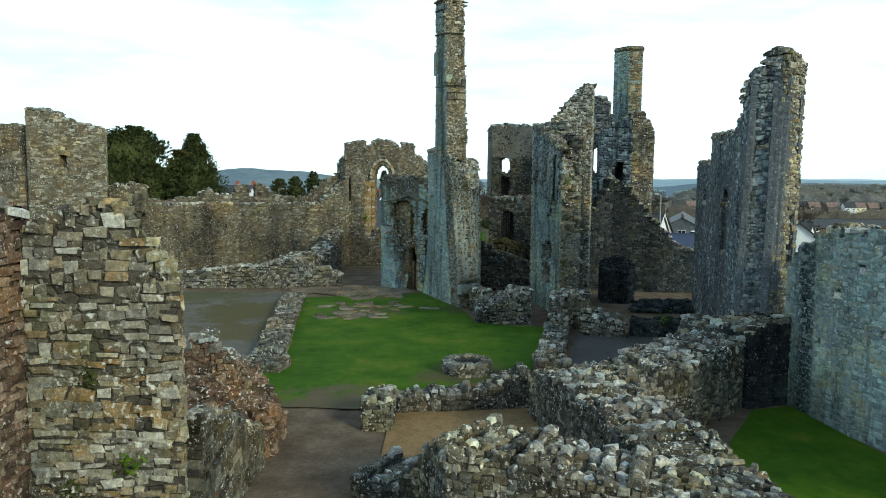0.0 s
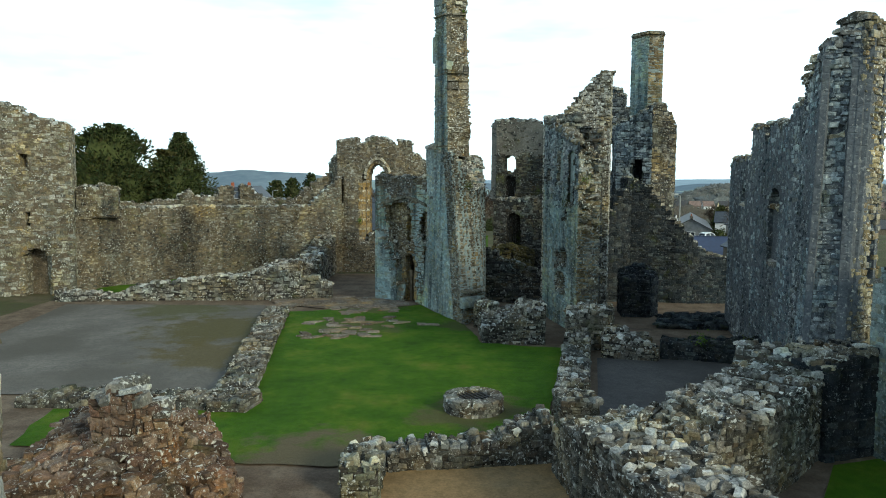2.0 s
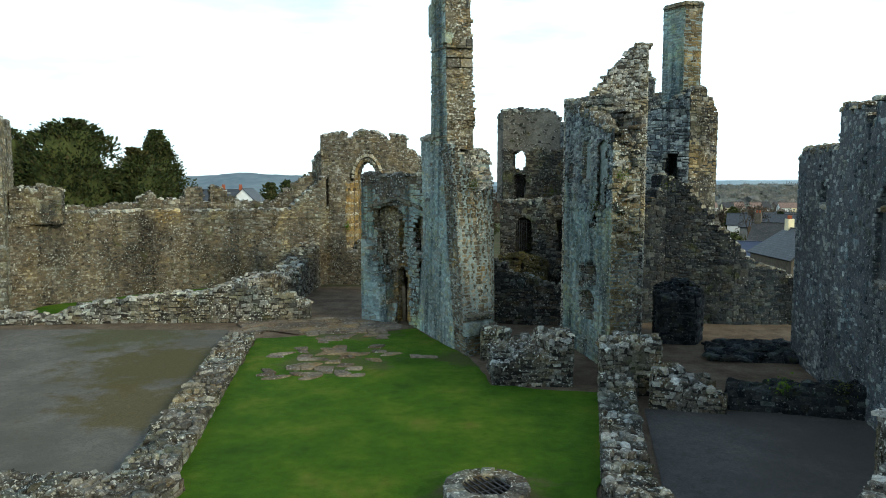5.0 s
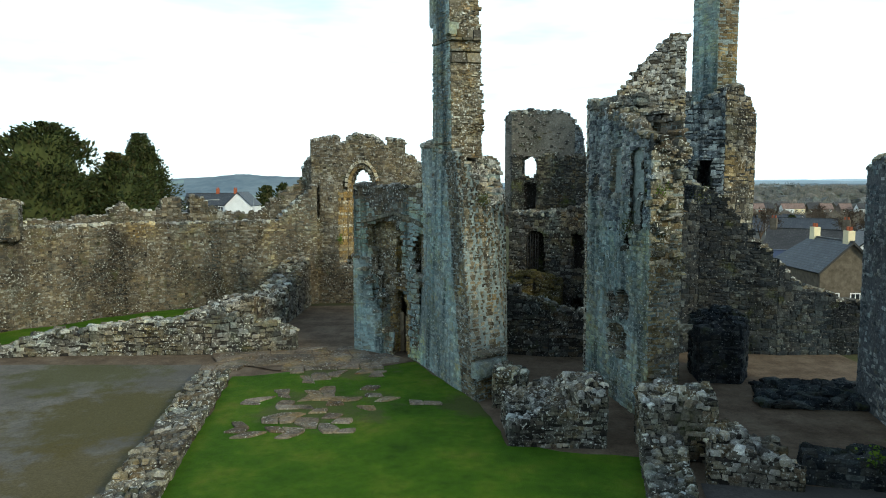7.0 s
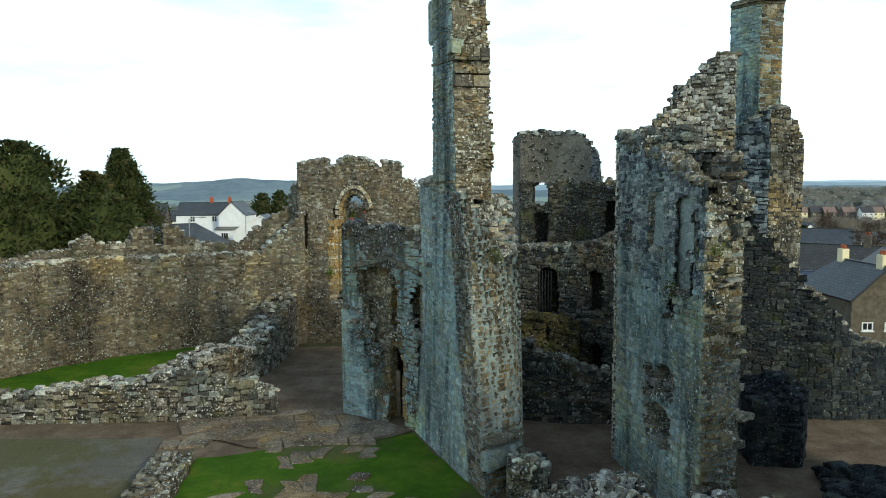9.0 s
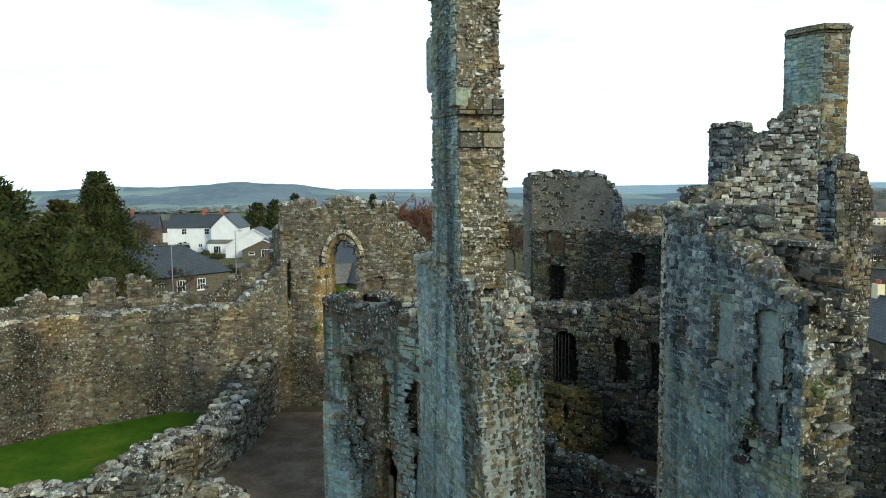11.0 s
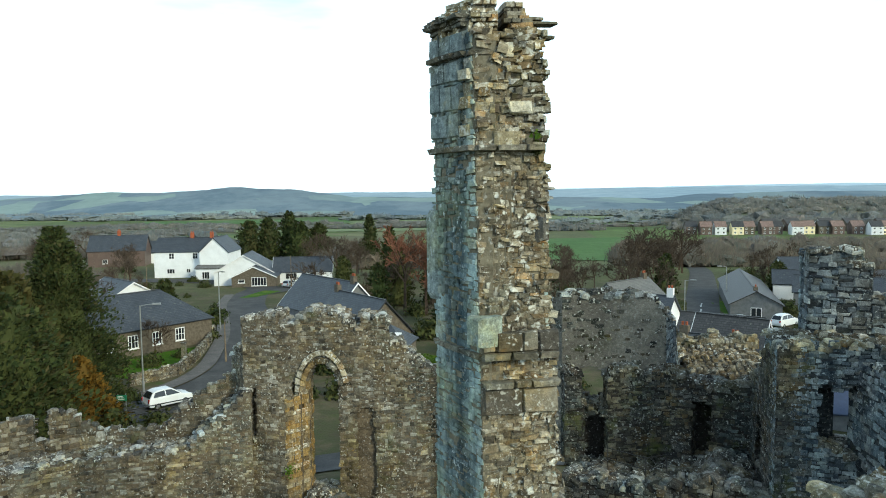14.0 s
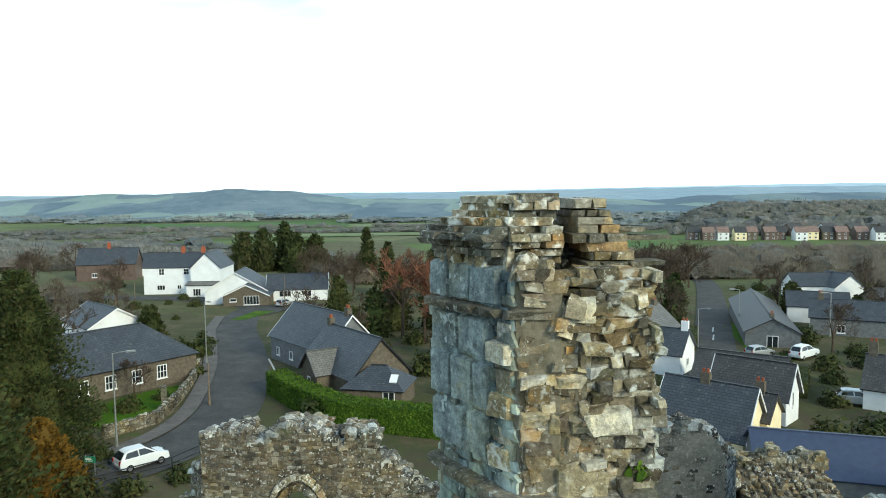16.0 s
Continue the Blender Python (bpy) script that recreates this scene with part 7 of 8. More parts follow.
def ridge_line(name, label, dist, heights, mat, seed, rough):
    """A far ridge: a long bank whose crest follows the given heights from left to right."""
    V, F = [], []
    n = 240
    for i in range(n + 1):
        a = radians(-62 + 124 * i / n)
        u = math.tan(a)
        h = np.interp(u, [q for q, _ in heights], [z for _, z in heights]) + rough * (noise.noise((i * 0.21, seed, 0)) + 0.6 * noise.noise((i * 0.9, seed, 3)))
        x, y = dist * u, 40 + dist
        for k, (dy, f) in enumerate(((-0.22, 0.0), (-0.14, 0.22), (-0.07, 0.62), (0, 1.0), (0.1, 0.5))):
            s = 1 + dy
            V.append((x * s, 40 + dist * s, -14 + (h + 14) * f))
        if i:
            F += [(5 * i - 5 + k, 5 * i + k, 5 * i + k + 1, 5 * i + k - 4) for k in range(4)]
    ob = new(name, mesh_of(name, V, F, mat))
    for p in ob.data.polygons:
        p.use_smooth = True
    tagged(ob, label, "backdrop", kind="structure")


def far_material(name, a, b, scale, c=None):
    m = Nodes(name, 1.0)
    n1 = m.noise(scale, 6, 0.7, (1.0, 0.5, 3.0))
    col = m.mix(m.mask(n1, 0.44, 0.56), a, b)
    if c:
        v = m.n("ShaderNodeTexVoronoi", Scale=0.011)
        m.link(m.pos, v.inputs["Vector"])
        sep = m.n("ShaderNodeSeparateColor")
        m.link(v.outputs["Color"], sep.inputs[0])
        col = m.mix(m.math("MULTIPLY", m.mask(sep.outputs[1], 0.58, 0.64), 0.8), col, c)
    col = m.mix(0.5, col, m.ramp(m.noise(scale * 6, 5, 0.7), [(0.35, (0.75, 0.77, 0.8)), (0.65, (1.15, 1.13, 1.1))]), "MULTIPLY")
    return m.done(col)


# distance haze is painted into the ridge colours, paler and bluer each row back
ridge_line("backdrop_ridge", "low wooded hills across the valley", 1250, [(-0.75, 4), (-0.62, 12), (-0.46, 24), (-0.40, 21), (-0.28, 30), (-0.2, 24), (-0.12, 11), (0.02, 8), (0.2, 6), (0.32, 3), (0.37, 9), (0.5, 12), (0.63, 12), (0.8, 12)], far_material("haze toned wooded hill", (0.13, 0.18, 0.22), (0.185, 0.235, 0.265), 0.006, (0.26, 0.335, 0.30)), 1, 2.0)
ridge_line("backdrop_ridge", "hills far away, pale with painted haze", 2600, [(-0.9, 20), (-0.4, 22), (0.0, 18), (0.2, 24), (0.4, 28), (0.9, 26)], far_material("haze paled hill", (0.29, 0.38, 0.44), (0.33, 0.41, 0.46), 0.003), 2, 3.0)
ridge_line("backdrop_ridge", "horizon hills painted faint and hazy blue", 4200, [(-0.9, 22), (0.0, 22), (0.25, 34), (0.5, 46), (0.9, 48)], far_material("haze faint hill", (0.46, 0.58, 0.66), (0.50, 0.61, 0.69), 0.002), 3, 3.0)


# ---- castle: small things ----


def chunk(name, c, u, v, n, w, h, d, mat, parent, jit=0.08):
    """One worked stone: a block with softened front edges and uneven corners."""
    rs = RNG
    c, u, v, n = (np.array(k, float) for k in (c, u, v, n))
    V = []
    for dep, sc in ((0.0, 1.0), (0.82, 1.0), (1.0, 0.86)):
        for a, b in UNIT:
            V.append(c + u * w * sc * (a + rs.uniform(-jit, jit)) + v * h * sc * (b + rs.uniform(-jit, jit)) + n * d * (dep + (rs.uniform(-jit, jit) if dep else 0)))
    ob = new(name, mesh_of(name, V, [*STONE_FACES.tolist(), [3, 2, 1, 0]], mat))
    if parent is not None:
        ob.parent = parent
    return ob


def slab_course(parent, a, b, z, h, out, n, mat, deep=0.35, name="slab", gap=0.0):
    """A course of flat slabs along the line a to b that stands out to its right."""
    a, b = np.array(a, float), np.array(b, float)
    L = np.linalg.norm(b - a)
    t = (b - a) / L
    nr = np.array([t[1], -t[0], 0])
    cuts = np.sort(np.concatenate([[0, 1], (np.arange(1, n) + RNG.uniform(-0.3, 0.3, n - 1)) / n])) if n > 1 else np.array([0.0, 1.0])
    for f0, f1 in zip(cuts[:-1], cuts[1:]):
        if RNG.random() < gap:
            continue
        m = a + t * L * (f0 + f1) / 2
        chunk(name, (m[0] - nr[0] * deep, m[1] - nr[1] * deep, z + h / 2), (t[0], t[1], 0), (0, 0, 1), nr, L * (f1 - f0) * 0.98, h, deep + out * RNG.uniform(0.75, 1.1), mat, parent, 0.025 if mat is M_ASHLAR else 0.06)


def find(name):
    return bpy.data.objects[name]


M_SLAB = stone_material("weathered string course slab", [(0.15, 0.14, 0.11), (0.21, 0.19, 0.15), (0.11, 0.105, 0.085), (0.25, 0.23, 0.18)], 0.3, 0.5, 0.3)
M_ASHLAR = stone_material("blue grey ashlar", [(0.28, 0.325, 0.32), (0.33, 0.385, 0.375), (0.25, 0.285, 0.285)], 0.4, 0.25, 0.25, (0.5, 0.55, 0.53), (0.05, 0.055, 0.055), 0.5)

shaft = find("chimney_shaft")
F0, R0, K0, L0 = (0.12, 47.55), (1.22, 47.72), (0.78, 49.15), (-0.6, 48.75)
# string courses
slab_course(shaft, L0, F0, 17.8, 0.10, 0.16, 3, M_SLAB)
slab_course(shaft, (0.08, 47.58), (1.24, 47.74), 17.8, 0.10, 0.16, 3, M_SLAB)
slab_course(shaft, (-0.62, 48.8), (0.16, 47.36), 14.38, 0.1, 0.05, 3, M_SLAB)
slab_course(shaft, (0.16, 47.36), (1.45, 47.58), 14.38, 0.12, 0.12, 3, M_SLAB)
slab_course(shaft, (0.18, 47.33), (1.47, 47.56), 13.92, 0.10, 0.11, 3, M_SLAB)
slab_course(shaft, (0.16, 47.36), (1.45, 47.58), 14.5, 0.34, 0.06, 4, M_WARM)
slab_course(shaft, (0.18, 47.35), (1.46, 47.57), 13.45, 0.46, 0.05, 2, M_WARM)
slab_course(shaft, L0, (0.02, 47.86), 19.36, 0.085, 0.2, 3, M_SLAB)
slab_course(shaft, (-0.04, 47.84), (0.4, 47.82), 19.36, 0.08, 0.16, 1, M_SLAB)
slab_course(shaft, L0, (0.0, 47.9), 19.45, 0.34, 0.1, 3, M_ASHLAR)
for zz, hh in ((18.05, 0.42), (18.5, 0.44), (18.98, 0.36)):
    slab_course(shaft, L0, (-0.1, 47.98), zz, hh, 0.09, int(RNG.integers(2, 4)), M_ASHLAR)
    slab_course(shaft, (-0.1, 47.98), (0.05, 47.74), zz, hh * 0.48, 0.09, 1, M_TAN)
    slab_course(shaft, (-0.06, 47.92), (0.06, 47.73), zz + hh * 0.5, hh * 0.48, 0.04, 1, M_LIGHT)
# cornice, left part: thin projecting slabs, then loose crest courses
for k, (zz, out) in enumerate(((19.80, 0.10), (19.87, 0.20), (19.94, 0.26), (20.0, 0.30), (20.06, 0.18))):
    slab_course(shaft, (-0.55, 48.9), (0.06, 47.98), zz, 0.065, out, int(RNG.integers(3, 5)), M_SLAB, 0.4)
    slab_course(shaft, (0.02, 48.0), (0.5, 48.04), zz, 0.065, out * 0.5, int(RNG.integers(2, 4)), M_TAN, 0.4, "slab", 0.1)
for k in range(4):
    slab_course(shaft, (-0.5 + 0.06 * k, 48.75), (0.0 + 0.05 * k, 48.12), 20.12 + 0.066 * k, 0.075, RNG.uniform(0.0, 0.08), 3, M_TAN, 0.35, "stone", 0.15)
    slab_course(shaft, (0.0 + 0.04 * k, 48.12), (0.5 - RNG.uniform(0, 0.06), 48.16), 20.12 + 0.07 * k, RNG.uniform(0.06, 0.1), RNG.uniform(0.0, 0.1), 1 + k % 3, (M_TAN, M_SLAB)[k % 2], 0.4, "stone")
# back of the flue, closing the notch
for k in range(9):
    slab_course(shaft, (-0.25, 48.78), (1.0, 48.82), 19.55 + 0.082 * k, 0.085, RNG.uniform(0, 0.05), 4, M_DARK if k < 5 else M_TAN, 0.25, "stone")
# cornice, right part beyond the flue
for k in range(9):
    x0 = 0.74 if k < 4 else 0.62
    slab_course(shaft, (x0 + RNG.uniform(-0.05, 0.05), 48.1 + 0.03 * k), (1.24 - 0.035 * k, 48.14 + 0.03 * k), 19.66 + 0.076 * k, RNG.uniform(0.06, 0.1), RNG.uniform(0, 0.14), 1 + (k * 5) % 3, (M_TAN, M_SLAB, M_TAN)[k % 3], 0.5, "stone")
for zz, reach in ((20.0, 0.36), (19.76, 0.34), (19.7, 0.12), (20.07, 0.14)):
    chunk("slab", (0.95, 48.4, zz), (0, 1, 0), (0, 0, 1), (1, 0.12, 0), 0.26, 0.045, 0.2 + reach, M_SLAB, shaft, 0.1)


def torn_face(parent, z0, z1, wide, tall, out, mats, single=True):
    """Close uneven courses of broken rubble up the torn front of the shaft, ragged along its outer edge."""
    z = z0
    lots = {}
    while z < z1:
        hh = RNG.uniform(*tall)
        g = (z - 9.5) / 10
        a, b = np.array([0.22 - 0.16 * g, 47.25 + 0.5 * g]), np.array([1.5 - 0.38 * g, 47.5 + 0.35 * g])
        L = float(np.linalg.norm(b - a))
        t = (b - a) / L
        n = np.array([t[1], -t[0], 0.0])
        x, end = RNG.uniform(0.0, 0.08), L + RNG.uniform(-0.02, 0.14)
        while x < end:
            ww = min(RNG.uniform(*wide), end - x + 0.04)
            q = a + t * (x + ww / 2)
            o = RNG.uniform(*out) * (1.0 + 0.9 * noise.noise((x * 3, z * 3, 5))) + 0.05 * noise.noise((x * 1.6, z * 1.6, 9))
            mat = mats[int(RNG.integers(len(mats)))]
            row = ((q[0] - n[0] * 0.2, q[1] - n[1] * 0.2, z + hh / 2 + RNG.uniform(-0.02, 0.02)), (t[0], t[1], RNG.uniform(-0.16, 0.16)), (RNG.uniform(-0.12, 0.12), 0, 1), (n[0], n[1], RNG.uniform(-0.1, 0.1)), ww * 1.03, hh * RNG.uniform(0.95, 1.4), 0.2 + o)
            if single:
                chunk("stone", *row, mat, parent, 0.15)
            else:
                lots.setdefault(mat.name, (mat, []))[1].append(row)
            x += ww * 0.95
        z += hh * 0.92
    for mat, rows in lots.values():
        c, u, v, n = (np.array([r[k] for r in rows], float) for k in range(4))
        w, h, d = (np.array([r[k] for r in rows], float) for k in (4, 5, 6))
        V = stone_verts(c, u, v, n, w, h, d)
        F = (STONE_FACES[None] + 12 * np.arange(len(rows))[:, None, None]).reshape(-1, 4)
        ob = new("stone_facing", mesh_of("stone_facing", V.reshape(-1, 3), F, mat))
        ob.parent = parent
        tagged(ob, kind="stuff")


torn_face(shaft, 17.93, 19.72, (0.07, 0.27), (0.045, 0.125), (0.0, 0.12), (M_TAN, M_BROWN, M_LIGHT, M_TAN, M_TOP))
torn_face(shaft, 10.5, 17.75, (0.07, 0.3), (0.045, 0.11), (-0.01, 0.07), (M_BROWN, M_TAN, M_BROWN, M_LIGHT), False)
for cx, cz, w, h in ((0.60, 17.99, 0.42, 0.28), (0.80, 18.5, 0.34, 0.2)):
    chunk("stone", (cx, 47.8, cz), (1, 0.1, RNG.uniform(-0.1, 0.1)), (0, 0, 1), (0.1, -1, 0), w, h, 0.2, M_TAN, shaft, 0.16)
# buttress edge up the shaft's pale side
slab_course(shaft, (-0.72, 48.95), (-0.55, 48.6), 15.2, 1.6, 0.05, 1, M_ASHLAR)
slab_course(shaft, (0.0, 47.6), (0.2, 47.25), 14.6, 0.5, 0.1, 1, M_ASHLAR)
slab_course(shaft, (1.1, 47.68), (1.24, 47.84), 16.3, 0.42, 0.12, 1, M_DARK)

cap2 = find("far_chimney_shaft")
for zz, out in ((18.05, 0.1), (18.15, 0.2), (18.24, 0.1), (18.32, 0.0)):
    for a, b in (((13.15, 55.55), (14.02, 54.35)), ((14.02, 54.35), (15.05, 54.45)), ((15.05, 54.45), (14.85, 56.0))):
        slab_course(cap2, a, b, zz, 0.09, out, 3, M_SLAB, 0.45)

# mouldings of porch and tower
porch = find("stair_porch")
def hood(parent, a, b, rows, mat, deep=0.3):
    """A stone hood moulding on the face from a to b; rows: (run along the face, height) corners."""
    d = Vector((b[0] - a[0], b[1] - a[1], 0)).normalized()
    out = Vector((d.y, -d.x, 0))
    for (s0, z0), (s1, z1) in zip(rows[:-1], rows[1:]):
        n = max(1, int(round((s1 - s0) / 0.5)))
        up = Vector((d.x * (s1 - s0), d.y * (s1 - s0), z1 - z0)).normalized()
        for k in range(n):
            f = (k + 0.5) / n
            sc = s0 + (s1 - s0) * f
            c = Vector((a[0], a[1], 0)) + d * sc - out * 0.1 + Vector((0, 0, z0 + (z1 - z0) * f))
            chunk("hood_stone", tuple(c), tuple(up), tuple(out.cross(up) * -1), tuple(out), (s1 - s0) / n * 0.97, 0.17, deep * RNG.uniform(0.8, 1.0), mat, parent, 0.05)


hood(porch, (-4.7, 53.3), (-0.95, 49.88), [(0.7, 6.55), (2.0, 6.8), (3.1, 7.05), (4.2, 6.75), (4.9, 6.5)], M_SLAB)
tower = find("chimney_tower")
slab_course(tower, (-0.95, 49.6), (0.2, 47.3), 10.1, 0.09, 0.1, 4, M_SLAB)
slab_course(tower, (1.3, 44.05), (2.35, 45.2), 1.75, 0.1, 0.12, 3, M_SLAB)
slab_course(tower, (1.15, 43.9), (2.35, 45.15), 0.9, 0.6, 0.05, 2, M_ASHLAR)
endt = find("hall_end_tower")
slab_course(endt, (6.0, 47.2), (6.5, 44.4), 6.7, 0.26, 0.1, 6, M_ASHLAR)
slab_course(endt, (6.6, 45.9), (8.1, 43.4), 10.95, 0.12, 0.25, 5, M_TOP, 0.5, "stone")
for _ in range(90):                    # torn end: stones left standing out, more of them towards the top
    f, zz = RNG.uniform(0, 1), 9.6 - 9.0 * RNG.uniform(0, 1) ** 1.4
    chunk("stone", (6.98 + 1.3 * f, 41.85 + 0.55 * f, zz), (0.92, 0.39, RNG.uniform(-0.1, 0.1)), (RNG.uniform(-0.08, 0.08), 0, 1), (0.39, -0.92, RNG.uniform(-0.1, 0.2)), RNG.uniform(0.16, 0.5), RNG.uniform(0.08, 0.22), RNG.uniform(0.22, 0.55), (M_LIGHT, M_TOP, M_GREY)[int(RNG.integers(3))], endt, 0.12)

turret = block("stair_turret", "small broken turret stub above the hall", [(11.85, 59.3), (12.6, 58.9), (13.5, 58.5), (15.3, 57.9), (15.6, 58.8), (13.9, 59.5), (12.2, 60.5)], [(0, 15.05), (0.55, 15.05), (0.65, 14.65), (1.75, 14.6), (1.85, 13.6), (3.8, 13.4), (4.7, 13.4), (6.5, 13.5), (6.6, 14.6), (9, 15)], base=12.0, core=C_BLUE, stone=M_BLUE, jag=0.06, ds=0.2)


def well():
    """A round stone well-head with a coping ring and an iron grate."""
    cx, cy, n = 1.06, 29.0, 26
    root = new("well")
    root.location = (cx, cy, 0.05)
    tagged(root, "low round stone well with an iron grate", "well")
    V, F = [], []
    for r, zz in ((0.60, -0.6), (0.60, 0.42), (0.98, 0.42), (1.0, -0.2)):
        V += [(r * math.cos(6.2832 * k / n), r * math.sin(6.2832 * k / n), zz) for k in range(n)]
    for i in range(3):
        F += [(i * n + k, i * n + (k + 1) % n, (i + 1) * n + (k + 1) % n, (i + 1) * n + k) for k in range(n)]
    F = [tuple(reversed(f)) for f in F]
    solid("core", V, F, C_GREY, root)
    V = [(0.62 * math.cos(6.2832 * k / n), 0.62 * math.sin(6.2832 * k / n), 0.05) for k in range(n)]
    solid("shaft_floor", V, [tuple(range(n))], C_DARK, root)
    for row in range(3):
        for k in range(24):
            a = 6.2832 * (k + 0.5 * (row % 2) + RNG.uniform(-0.1, 0.1)) / 24
            nrm = (math.cos(a), math.sin(a), 0)
            chunk("stone", (0.92 * nrm[0], 0.92 * nrm[1], 0.06 + 0.14 * row), (-nrm[1], nrm[0], 0), (0, 0, 1), nrm, 0.25, 0.135, 0.11 + RNG.uniform(0, 0.04), M_LOW, root, 0.08)
    for k in range(17):
        a = 6.2832 * (k + RNG.uniform(-0.1, 0.1)) / 17
        nrm = np.array([math.cos(a), math.sin(a), 0])
        chunk("coping_stone", nrm * 0.80 + np.array([0, 0, 0.40]), (-nrm[1], nrm[0], 0), nrm, (0, 0, 1), 0.335, 0.46, 0.12 + RNG.uniform(-0.015, 0.02), M_GREY, root, 0.05)
    for k in range(7):
        x = -0.48 + 0.16 * k
        h = math.sqrt(max(0.02, 0.58 ** 2 - x * x))
        box("grate_bar", (0, 0, 0.45), (0.85, 0.5, 0), (-0.5, 0.85, 0), Z, x - 0.018, x + 0.018, -h, h, 0, 0.03, M_BLACK, root)
    for yy in (-0.2, 0.2):
        box("grate_bar", (0, 0, 0.44), (0.85, 0.5, 0), (-0.5, 0.85, 0), Z, -0.53, 0.53, yy - 0.02, yy + 0.02, 0, 0.03, M_BLACK, root)


well()
paving = sheet("paving", "worn brown flagstones before the porch", [(-10.6, 49.6), (-8.8, 49.2), (-7.5, 48.4), (-5.8, 49.4), (-4.0, 49.0), (-2.4, 49.6), (-1.5, 50.3), (-4.8, 53.0), (-7.5, 52.4), (-11.8, 51.8)], 0.085, M_MUD, 0.8, 0.02, edge=0.3)


def flagstones(parent, x0, x1, y0, y1, keep, cell=(0.95, 0.72)):
    """Worn flagstones of uneven outline laid close together, each a few centimetres thick."""
    nx, ny = int((x1 - x0) / cell[0]) + 1, int((y1 - y0) / cell[1]) + 1
    rng = np.random.default_rng(31)
    pt = {(i, j): (x0 + (i + 0.5 * (j // 2 % 2) + rng.uniform(-0.28, 0.28)) * cell[0], y0 + (j + rng.uniform(-0.25, 0.25)) * cell[1]) for i in range(nx + 1) for j in range(ny + 1)}
    for i in range(nx):
        for j in range(ny):
            q = [pt[i, j], pt[i + 1, j], pt[i + 1, j + 1], pt[i, j + 1]]
            cx, cy = sum(a[0] for a in q) / 4, sum(a[1] for a in q) / 4
            if rng.random() > keep(cx, cy):
                continue
            ring = []
            for k in range(4):
                a, b = q[k], q[(k + 1) % 4]
                ring.append((a[0] * 0.9 + cx * 0.1, a[1] * 0.9 + cy * 0.1))
                f = rng.uniform(0.35, 0.65)
                s = rng.uniform(0.9, 1.06)
                ring.append((cx + ((a[0] * (1 - f) + b[0] * f) - cx) * s, cy + ((a[1] * (1 - f) + b[1] * f) - cy) * s))
            n = 8
            z1 = 0.105 + rng.uniform(-0.012, 0.03)
            V = [(*a, 0.0) for a in ring] + [(*a, z1 - 0.02) for a in ring] + [(cx + (a[0] - cx) * 0.94, cy + (a[1] - cy) * 0.94, z1) for a in ring]
            F = [(r * n + k, r * n + (k + 1) % n, (r + 1) * n + (k + 1) % n, (r + 1) * n + k) for r in range(2) for k in range(n)] + [tuple(range(2 * n, 3 * n))]
            solid("flagstone", V, F, M_FLAG, parent)


def on_paving(x, y):
    lo = 49.0 + 0.5 * math.sin(x * 1.3) if x < -2.5 else 50.2
    return 0.95 if lo - 0.5 < y < min(52.6, 52.9 - max(0, x + 4.7) * 0.95) else 0.0


def on_lawn(x, y):
    a = max(0.0, 1 - math.hypot((x + 4.9) / 3.2, (y - 48.6) / 3.0))
    b = max(0.0, 1 - math.hypot((x + 4.7) / 3.6, (y - 43.0) / 4.8))
    c = max(0.0, 1 - math.hypot((x + 1.1) / 0.9, (y - 44.0) / 0.8))
    clump = max(0.0, noise.noise((x * 0.9, y * 0.9, 4.0)) + 0.35)
    return 0.0 if y > 48.6 else min(0.85, 2.6 * max(a, b * 0.7) * clump + c)


flagstones(paving, -11.4, -1.9, 48.6, 52.6, on_paving)
lawn = find("lawn")
flagstones(lawn, -9.0, -0.4, 39.4, 48.7, on_lawn, (0.62, 0.5))


def rail(name, label, pts, h, mat, r=0.017):
    """A thin railing: posts with one or two bars."""
    root = new(name)
    root.location = (*pts[0][:2], pts[0][2])
    tagged(root, label, "railing")
    inv = Matrix.Translation(-Vector(root.location))
    made = []
    for p in pts:
        made.append(box("post", p, X, Y, Z, -r, r, -r, r, 0, h, mat))
    for a, b in zip(pts[:-1], pts[1:]):
        d = Vector(b) - Vector(a)
        L = d.length
        d.normalize()
        s = d.cross(Vector(Z)).normalized()
        for k in (1.0, 0.5):
            made.append(box("bar", (a[0], a[1], a[2] + h * k - r), d, s, s.cross(d), 0, L, -r, r, -r, r, mat))
    for o in made:
        o.parent = root
        o.matrix_parent_inverse = inv


rail("handrail", "small black metal handrail by the sandy room", [(-0.35, 19.9, 0.05), (0.45, 19.9, 0.05)], 0.4, M_BLACK)
rail("handrail", "thin metal handrail on the hall ledge", [(5.65, 61.35, 6.8), (6.75, 60.3, 6.8), (7.6, 60.6, 6.8)], 0.85, M_BLACK, 0.012)
rail("boundary_rail", "black metal rail outside the castle", [(-40, 88.5, ground_z(-40, 88.5)), (-33, 91, ground_z(-33, 91)), (-28, 93.5, ground_z(-28, 93.5)), (-22.5, 98.2, ground_z(-22.5, 98.2)), (-19.5, 104, ground_z(-19.5, 104))], 1.05, M_BLACK, 0.04)
fence = new("picket_fence")
fence.location = (-20, 84, ground_z(-20, 84))
tagged(fence, "pale worn picket fence below the castle wall", "fence")
for k in range(34):
    x, y = -24 + 0.30 * k, 83 + 0.06 * k
    z0 = ground_z(x, y)
    ob = box("picket", (x, y, z0), X, Y, Z, -0.05, 0.05, -0.015, 0.015, 0, RNG.uniform(0.85, 1.05), M_WOODP, fence)
    ob.matrix_parent_inverse = Matrix.Translation(-Vector(fence.location))
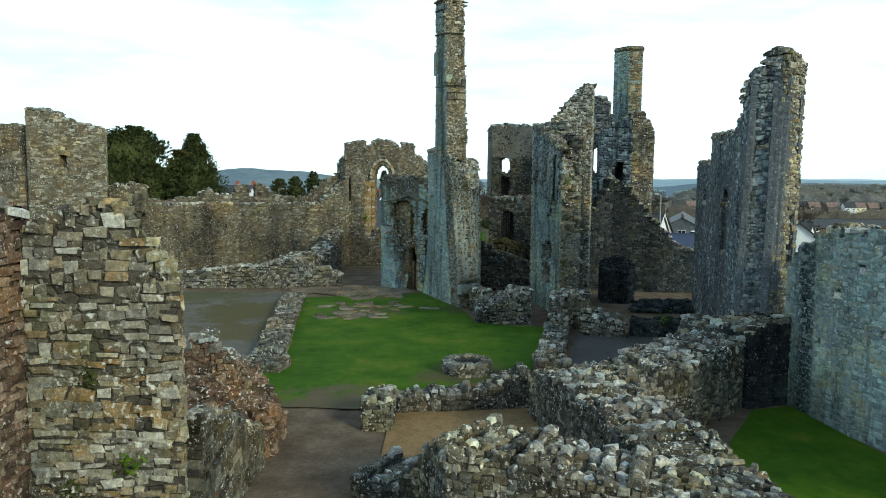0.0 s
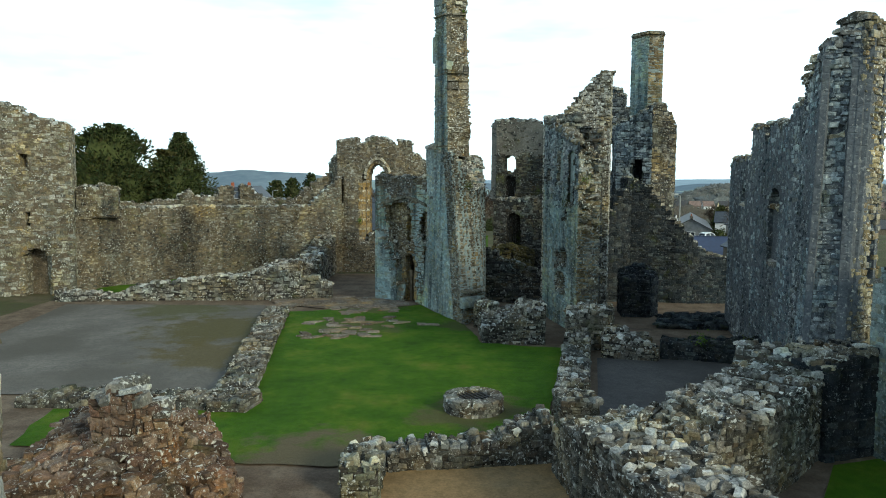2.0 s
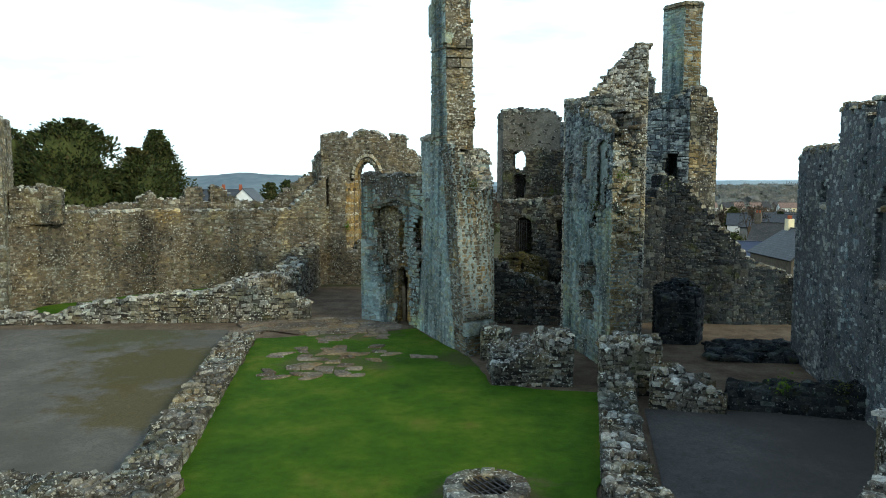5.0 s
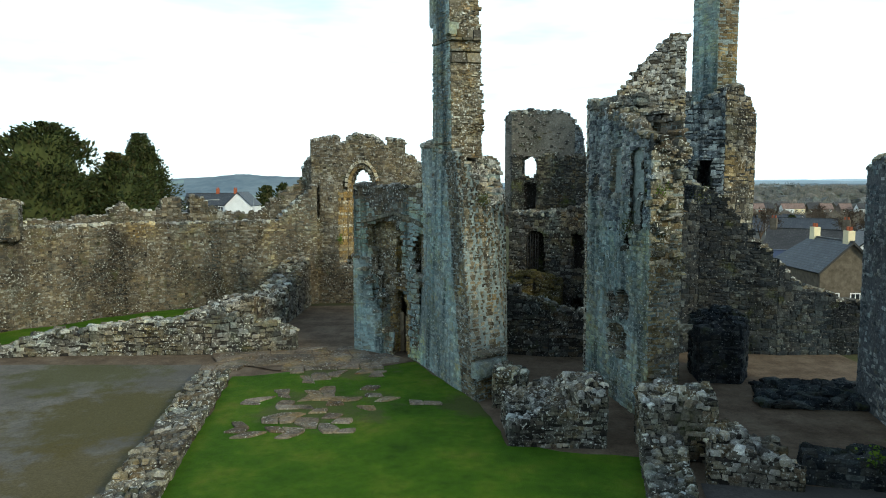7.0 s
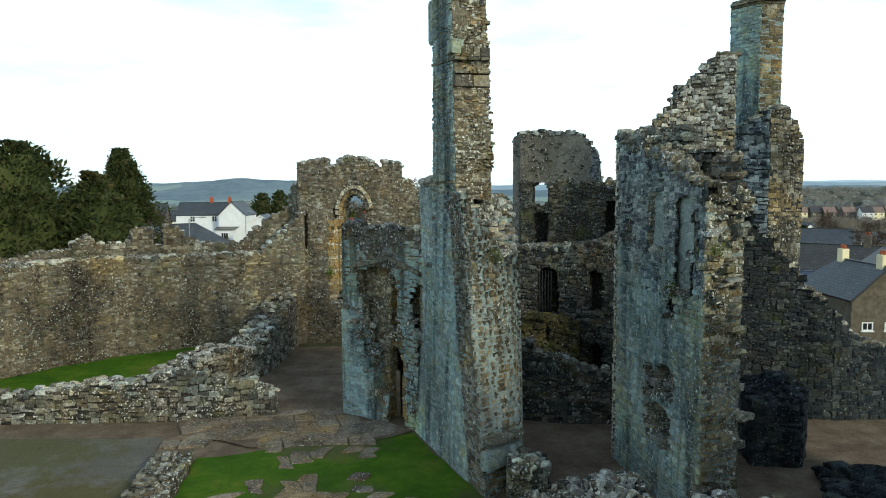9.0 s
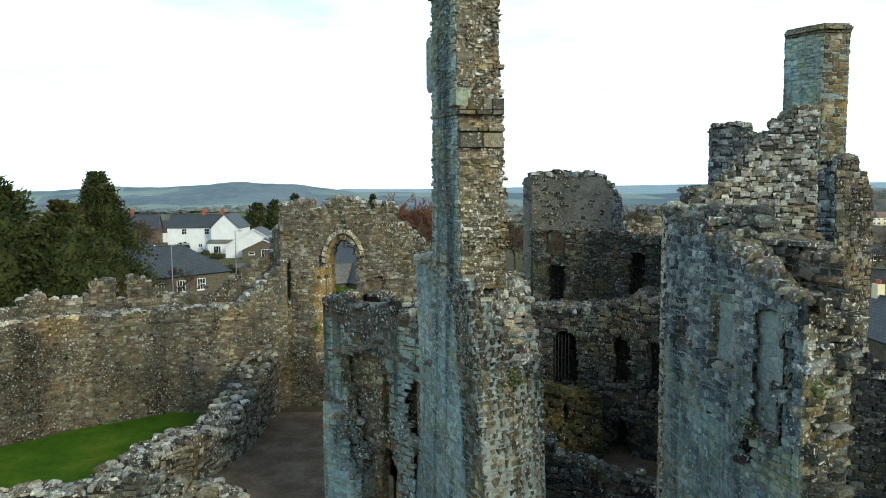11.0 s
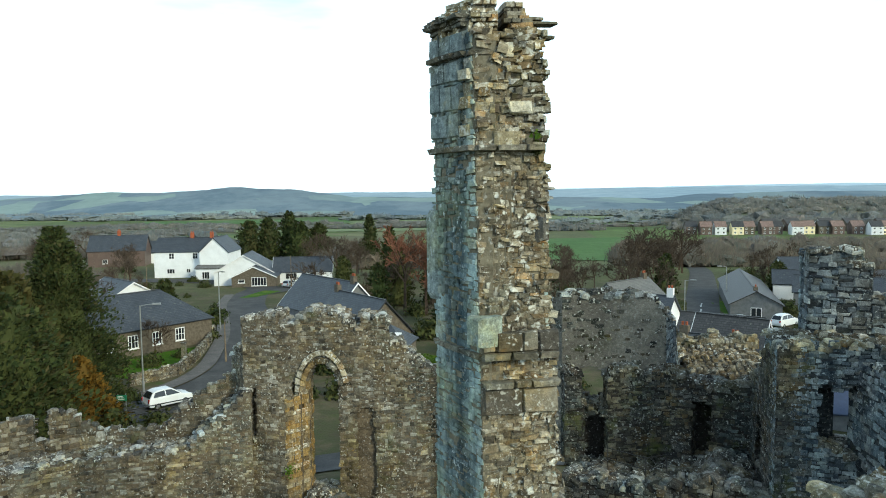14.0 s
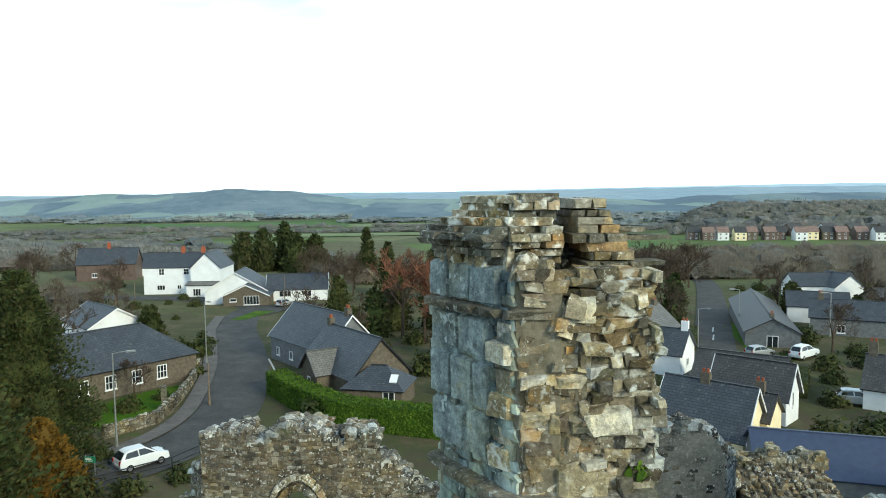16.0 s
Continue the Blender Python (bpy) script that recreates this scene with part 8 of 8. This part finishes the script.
# iron grille in the hall window
grille = new("window_grille")
grille.location = (5.3, 60.55, 3.2)
tagged(grille, "dark iron bars in the hall window", "grille")
for k in range(6):
    f = k / 5
    ob = box("bar", (4.95 + 0.75 * f, 60.75 - 0.33 * f, 3.2), X, Y, Z, -0.02, 0.02, -0.02, 0.02, 0, 2.2, M_BLACK, grille)
    ob.matrix_parent_inverse = Matrix.Translation(-Vector(grille.location))
# timber boards inside the porch
for k in range(4):
    ob = box("timber_board", (-2.75 + 0.28 * k, 52.6 - 0.2 * k, 0.05), (0.8, -0.6, 0), (0.6, 0.8, 0), Z, -0.11, 0.11, -0.03, 0.03, 0, 2.3 - 0.15 * k, M_WOODP)
    tagged(ob, "weathered timber board inside the porch", "board", "porch boards")

# ---- village: small things ----
wall("garden_wall", "low stone garden wall beside the footway", [(-31.5, 105.5), (-28.2, 110), (-28.6, 117), (-29.6, 124), (-31.5, 132.5)], 0.45, [(0, -0.9), (30, -0.85)], base=-2.4, core=C_WARM, stone=M_WARM, size=(0.3, 0.7, 0.18, 0.34), category="garden wall", back=True)
wall("churchyard_wall", "low stone wall below the castle", [(-46, 86), (-38, 94.5), (-32.6, 99.5)], 0.5, [(0, -0.6), (20, -0.7)], base=-2.4, core=C_WARM, stone=M_WARM, size=(0.3, 0.7, 0.18, 0.34), category="garden wall")
cross = new("memorial_pillar")
cross.location = (-28.9, 113.2, -2.0)
tagged(cross, "grey stone memorial pillar on a stepped base", "memorial")
for nm, w, z0, z1 in (("step", 0.8, -0.2, 0.25), ("base", 0.5, 0.25, 0.8), ("pillar", 0.22, 0.8, 2.7), ("cap", 0.3, 2.7, 2.85)):
    box(nm, (0, 0, 0), X, Y, Z, -w, w, -w, w, z0, z1, M_SLAB, cross)
sign = new("green_sign")
sign.location = (-28.6, 97.0, ground_z(-28.6, 97.0))
tagged(sign, "small green sign board on posts by the kerb", "sign")
M_GREEN = plain("green sign paint", (0.02, 0.17, 0.09), 0.5, 0, 0.1, 1, 0)
box("board", (0, 0, 0), X, Y, Z, -0.45, 0.45, -0.03, 0.03, 1.1, 1.6, M_GREEN, sign)
for dx in (-0.35, 0.35):
    box("post", (dx, 0.06, 0), X, Y, Z, -0.03, 0.03, -0.03, 0.03, -0.1, 1.7, M_STEEL, sign)
for k in range(3):
    box("text_bar", (0, -0.04, 1.22 + 0.12 * k), X, Y, Z, -0.32, 0.25 - 0.06 * k, -0.005, 0.005, 0, 0.05, M_FRAME, sign)
sky1 = box("skylight", (-5.2, 114.0, 0.92), (0.97, -0.22, 0), (0.19, 0.82, 0.55), (-0.1, -0.5, 0.85), -0.4, 0.4, -0.55, 0.55, 0.14, 0.24, M_FRAME)
tagged(sky1, "white framed skylight in the garden room roof", "skylight")

gate = find("gate_arch_wall")
for k in range(26):
    slab_course(gate, (-6.6, 67.9), (-6.5, 68.55), 3.5 + 0.21 * k, 0.2, RNG.uniform(0.0, 0.06), int(RNG.integers(2, 5)), M_OCHRE, 0.08, "jamb_stone", 0.06)
for k in range(27):
    slab_course(gate, (-7.5 + RNG.uniform(-0.08, 0.08), 67.1), (-6.62, 67.98), 2.9 + 0.21 * k, 0.2, RNG.uniform(0.0, 0.07), int(RNG.integers(3, 6)), M_OCHRE if k % 4 else M_TAN, 0.1, "jamb_stone", 0.06)
for k in range(15):
    an = radians(176 - 11.4 * k)
    r = np.array([math.cos(an) * 0.87, math.sin(an) * 1.36])
    d = np.array([-math.sin(an) * 0.87, math.cos(an) * 1.36])
    d /= np.linalg.norm(d)
    for ring, mat in ((1.0, M_OCHRE if k < 9 else M_WARM), (1.27, M_TAN)):
        chunk("arch_stone", (-5.825 + r[0] * ring, 67.25, 8.3 + r[1] * ring), (d[0], 0, d[1]), (d[1], 0, -d[0]), (0, -1, 0), 0.26, 0.22, 0.26 + RNG.uniform(0, 0.06), mat, gate, 0.1)
curtain = find("curtain_wall")
for a, b in zip(CURTAIN[:-1], CURTAIN[1:]):
    slab_course(curtain, a, b, 5.22, 0.12, 0.09, max(2, int(math.dist(a, b) / 0.5)), M_WARM, 0.1, "ledge_stone", 0.15)


def wall_plant(x, y, z, r, seed, mat):
    """Weeds rooted in the joints: a loose tuft of small leaves."""
    def one(rs):
        d = rs.normal(0, 0.5, 3)
        return (x + r * d[0], y + r * d[1] * 0.6, z + r * d[2]), (d[0], d[1] - 0.6, d[2] + 0.4)

    root = new("wall_plant")
    root.location = (x, y, z)
    tagged(root, "green weeds rooted in the wall joints", "plant")
    ob = leafy("leaves", root, one, 110, mat, (0.05, 0.14), seed)
    tagged(ob, kind="stuff")


for k, (x, y, z, r) in enumerate(((-5.3, 11.55, 3.2, 0.22), (-6.3, 11.5, 2.7, 0.26), (-5.9, 11.5, 4.7, 0.16), (1.1, 47.76, 18.05, 0.09), (1.12, 47.76, 17.8, 0.07), (6.7, 43.1, 6.9, 0.4), (7.3, 41.75, 8.2, 0.35), (12.7, 52.25, 7.9, 0.6), (13.3, 35.3, 1.1, 0.45), (11.6, 35.9, 1.0, 0.4), (13.42, 32.4, 1.3, 0.4), (1.35, 44.1, 7.8, 0.25), (-7.4, 67.05, 4.6, 0.3))):
    wall_plant(x, y, z, r, 900 + k, M_HEDGE if k % 3 == 0 else M_SHRUB)
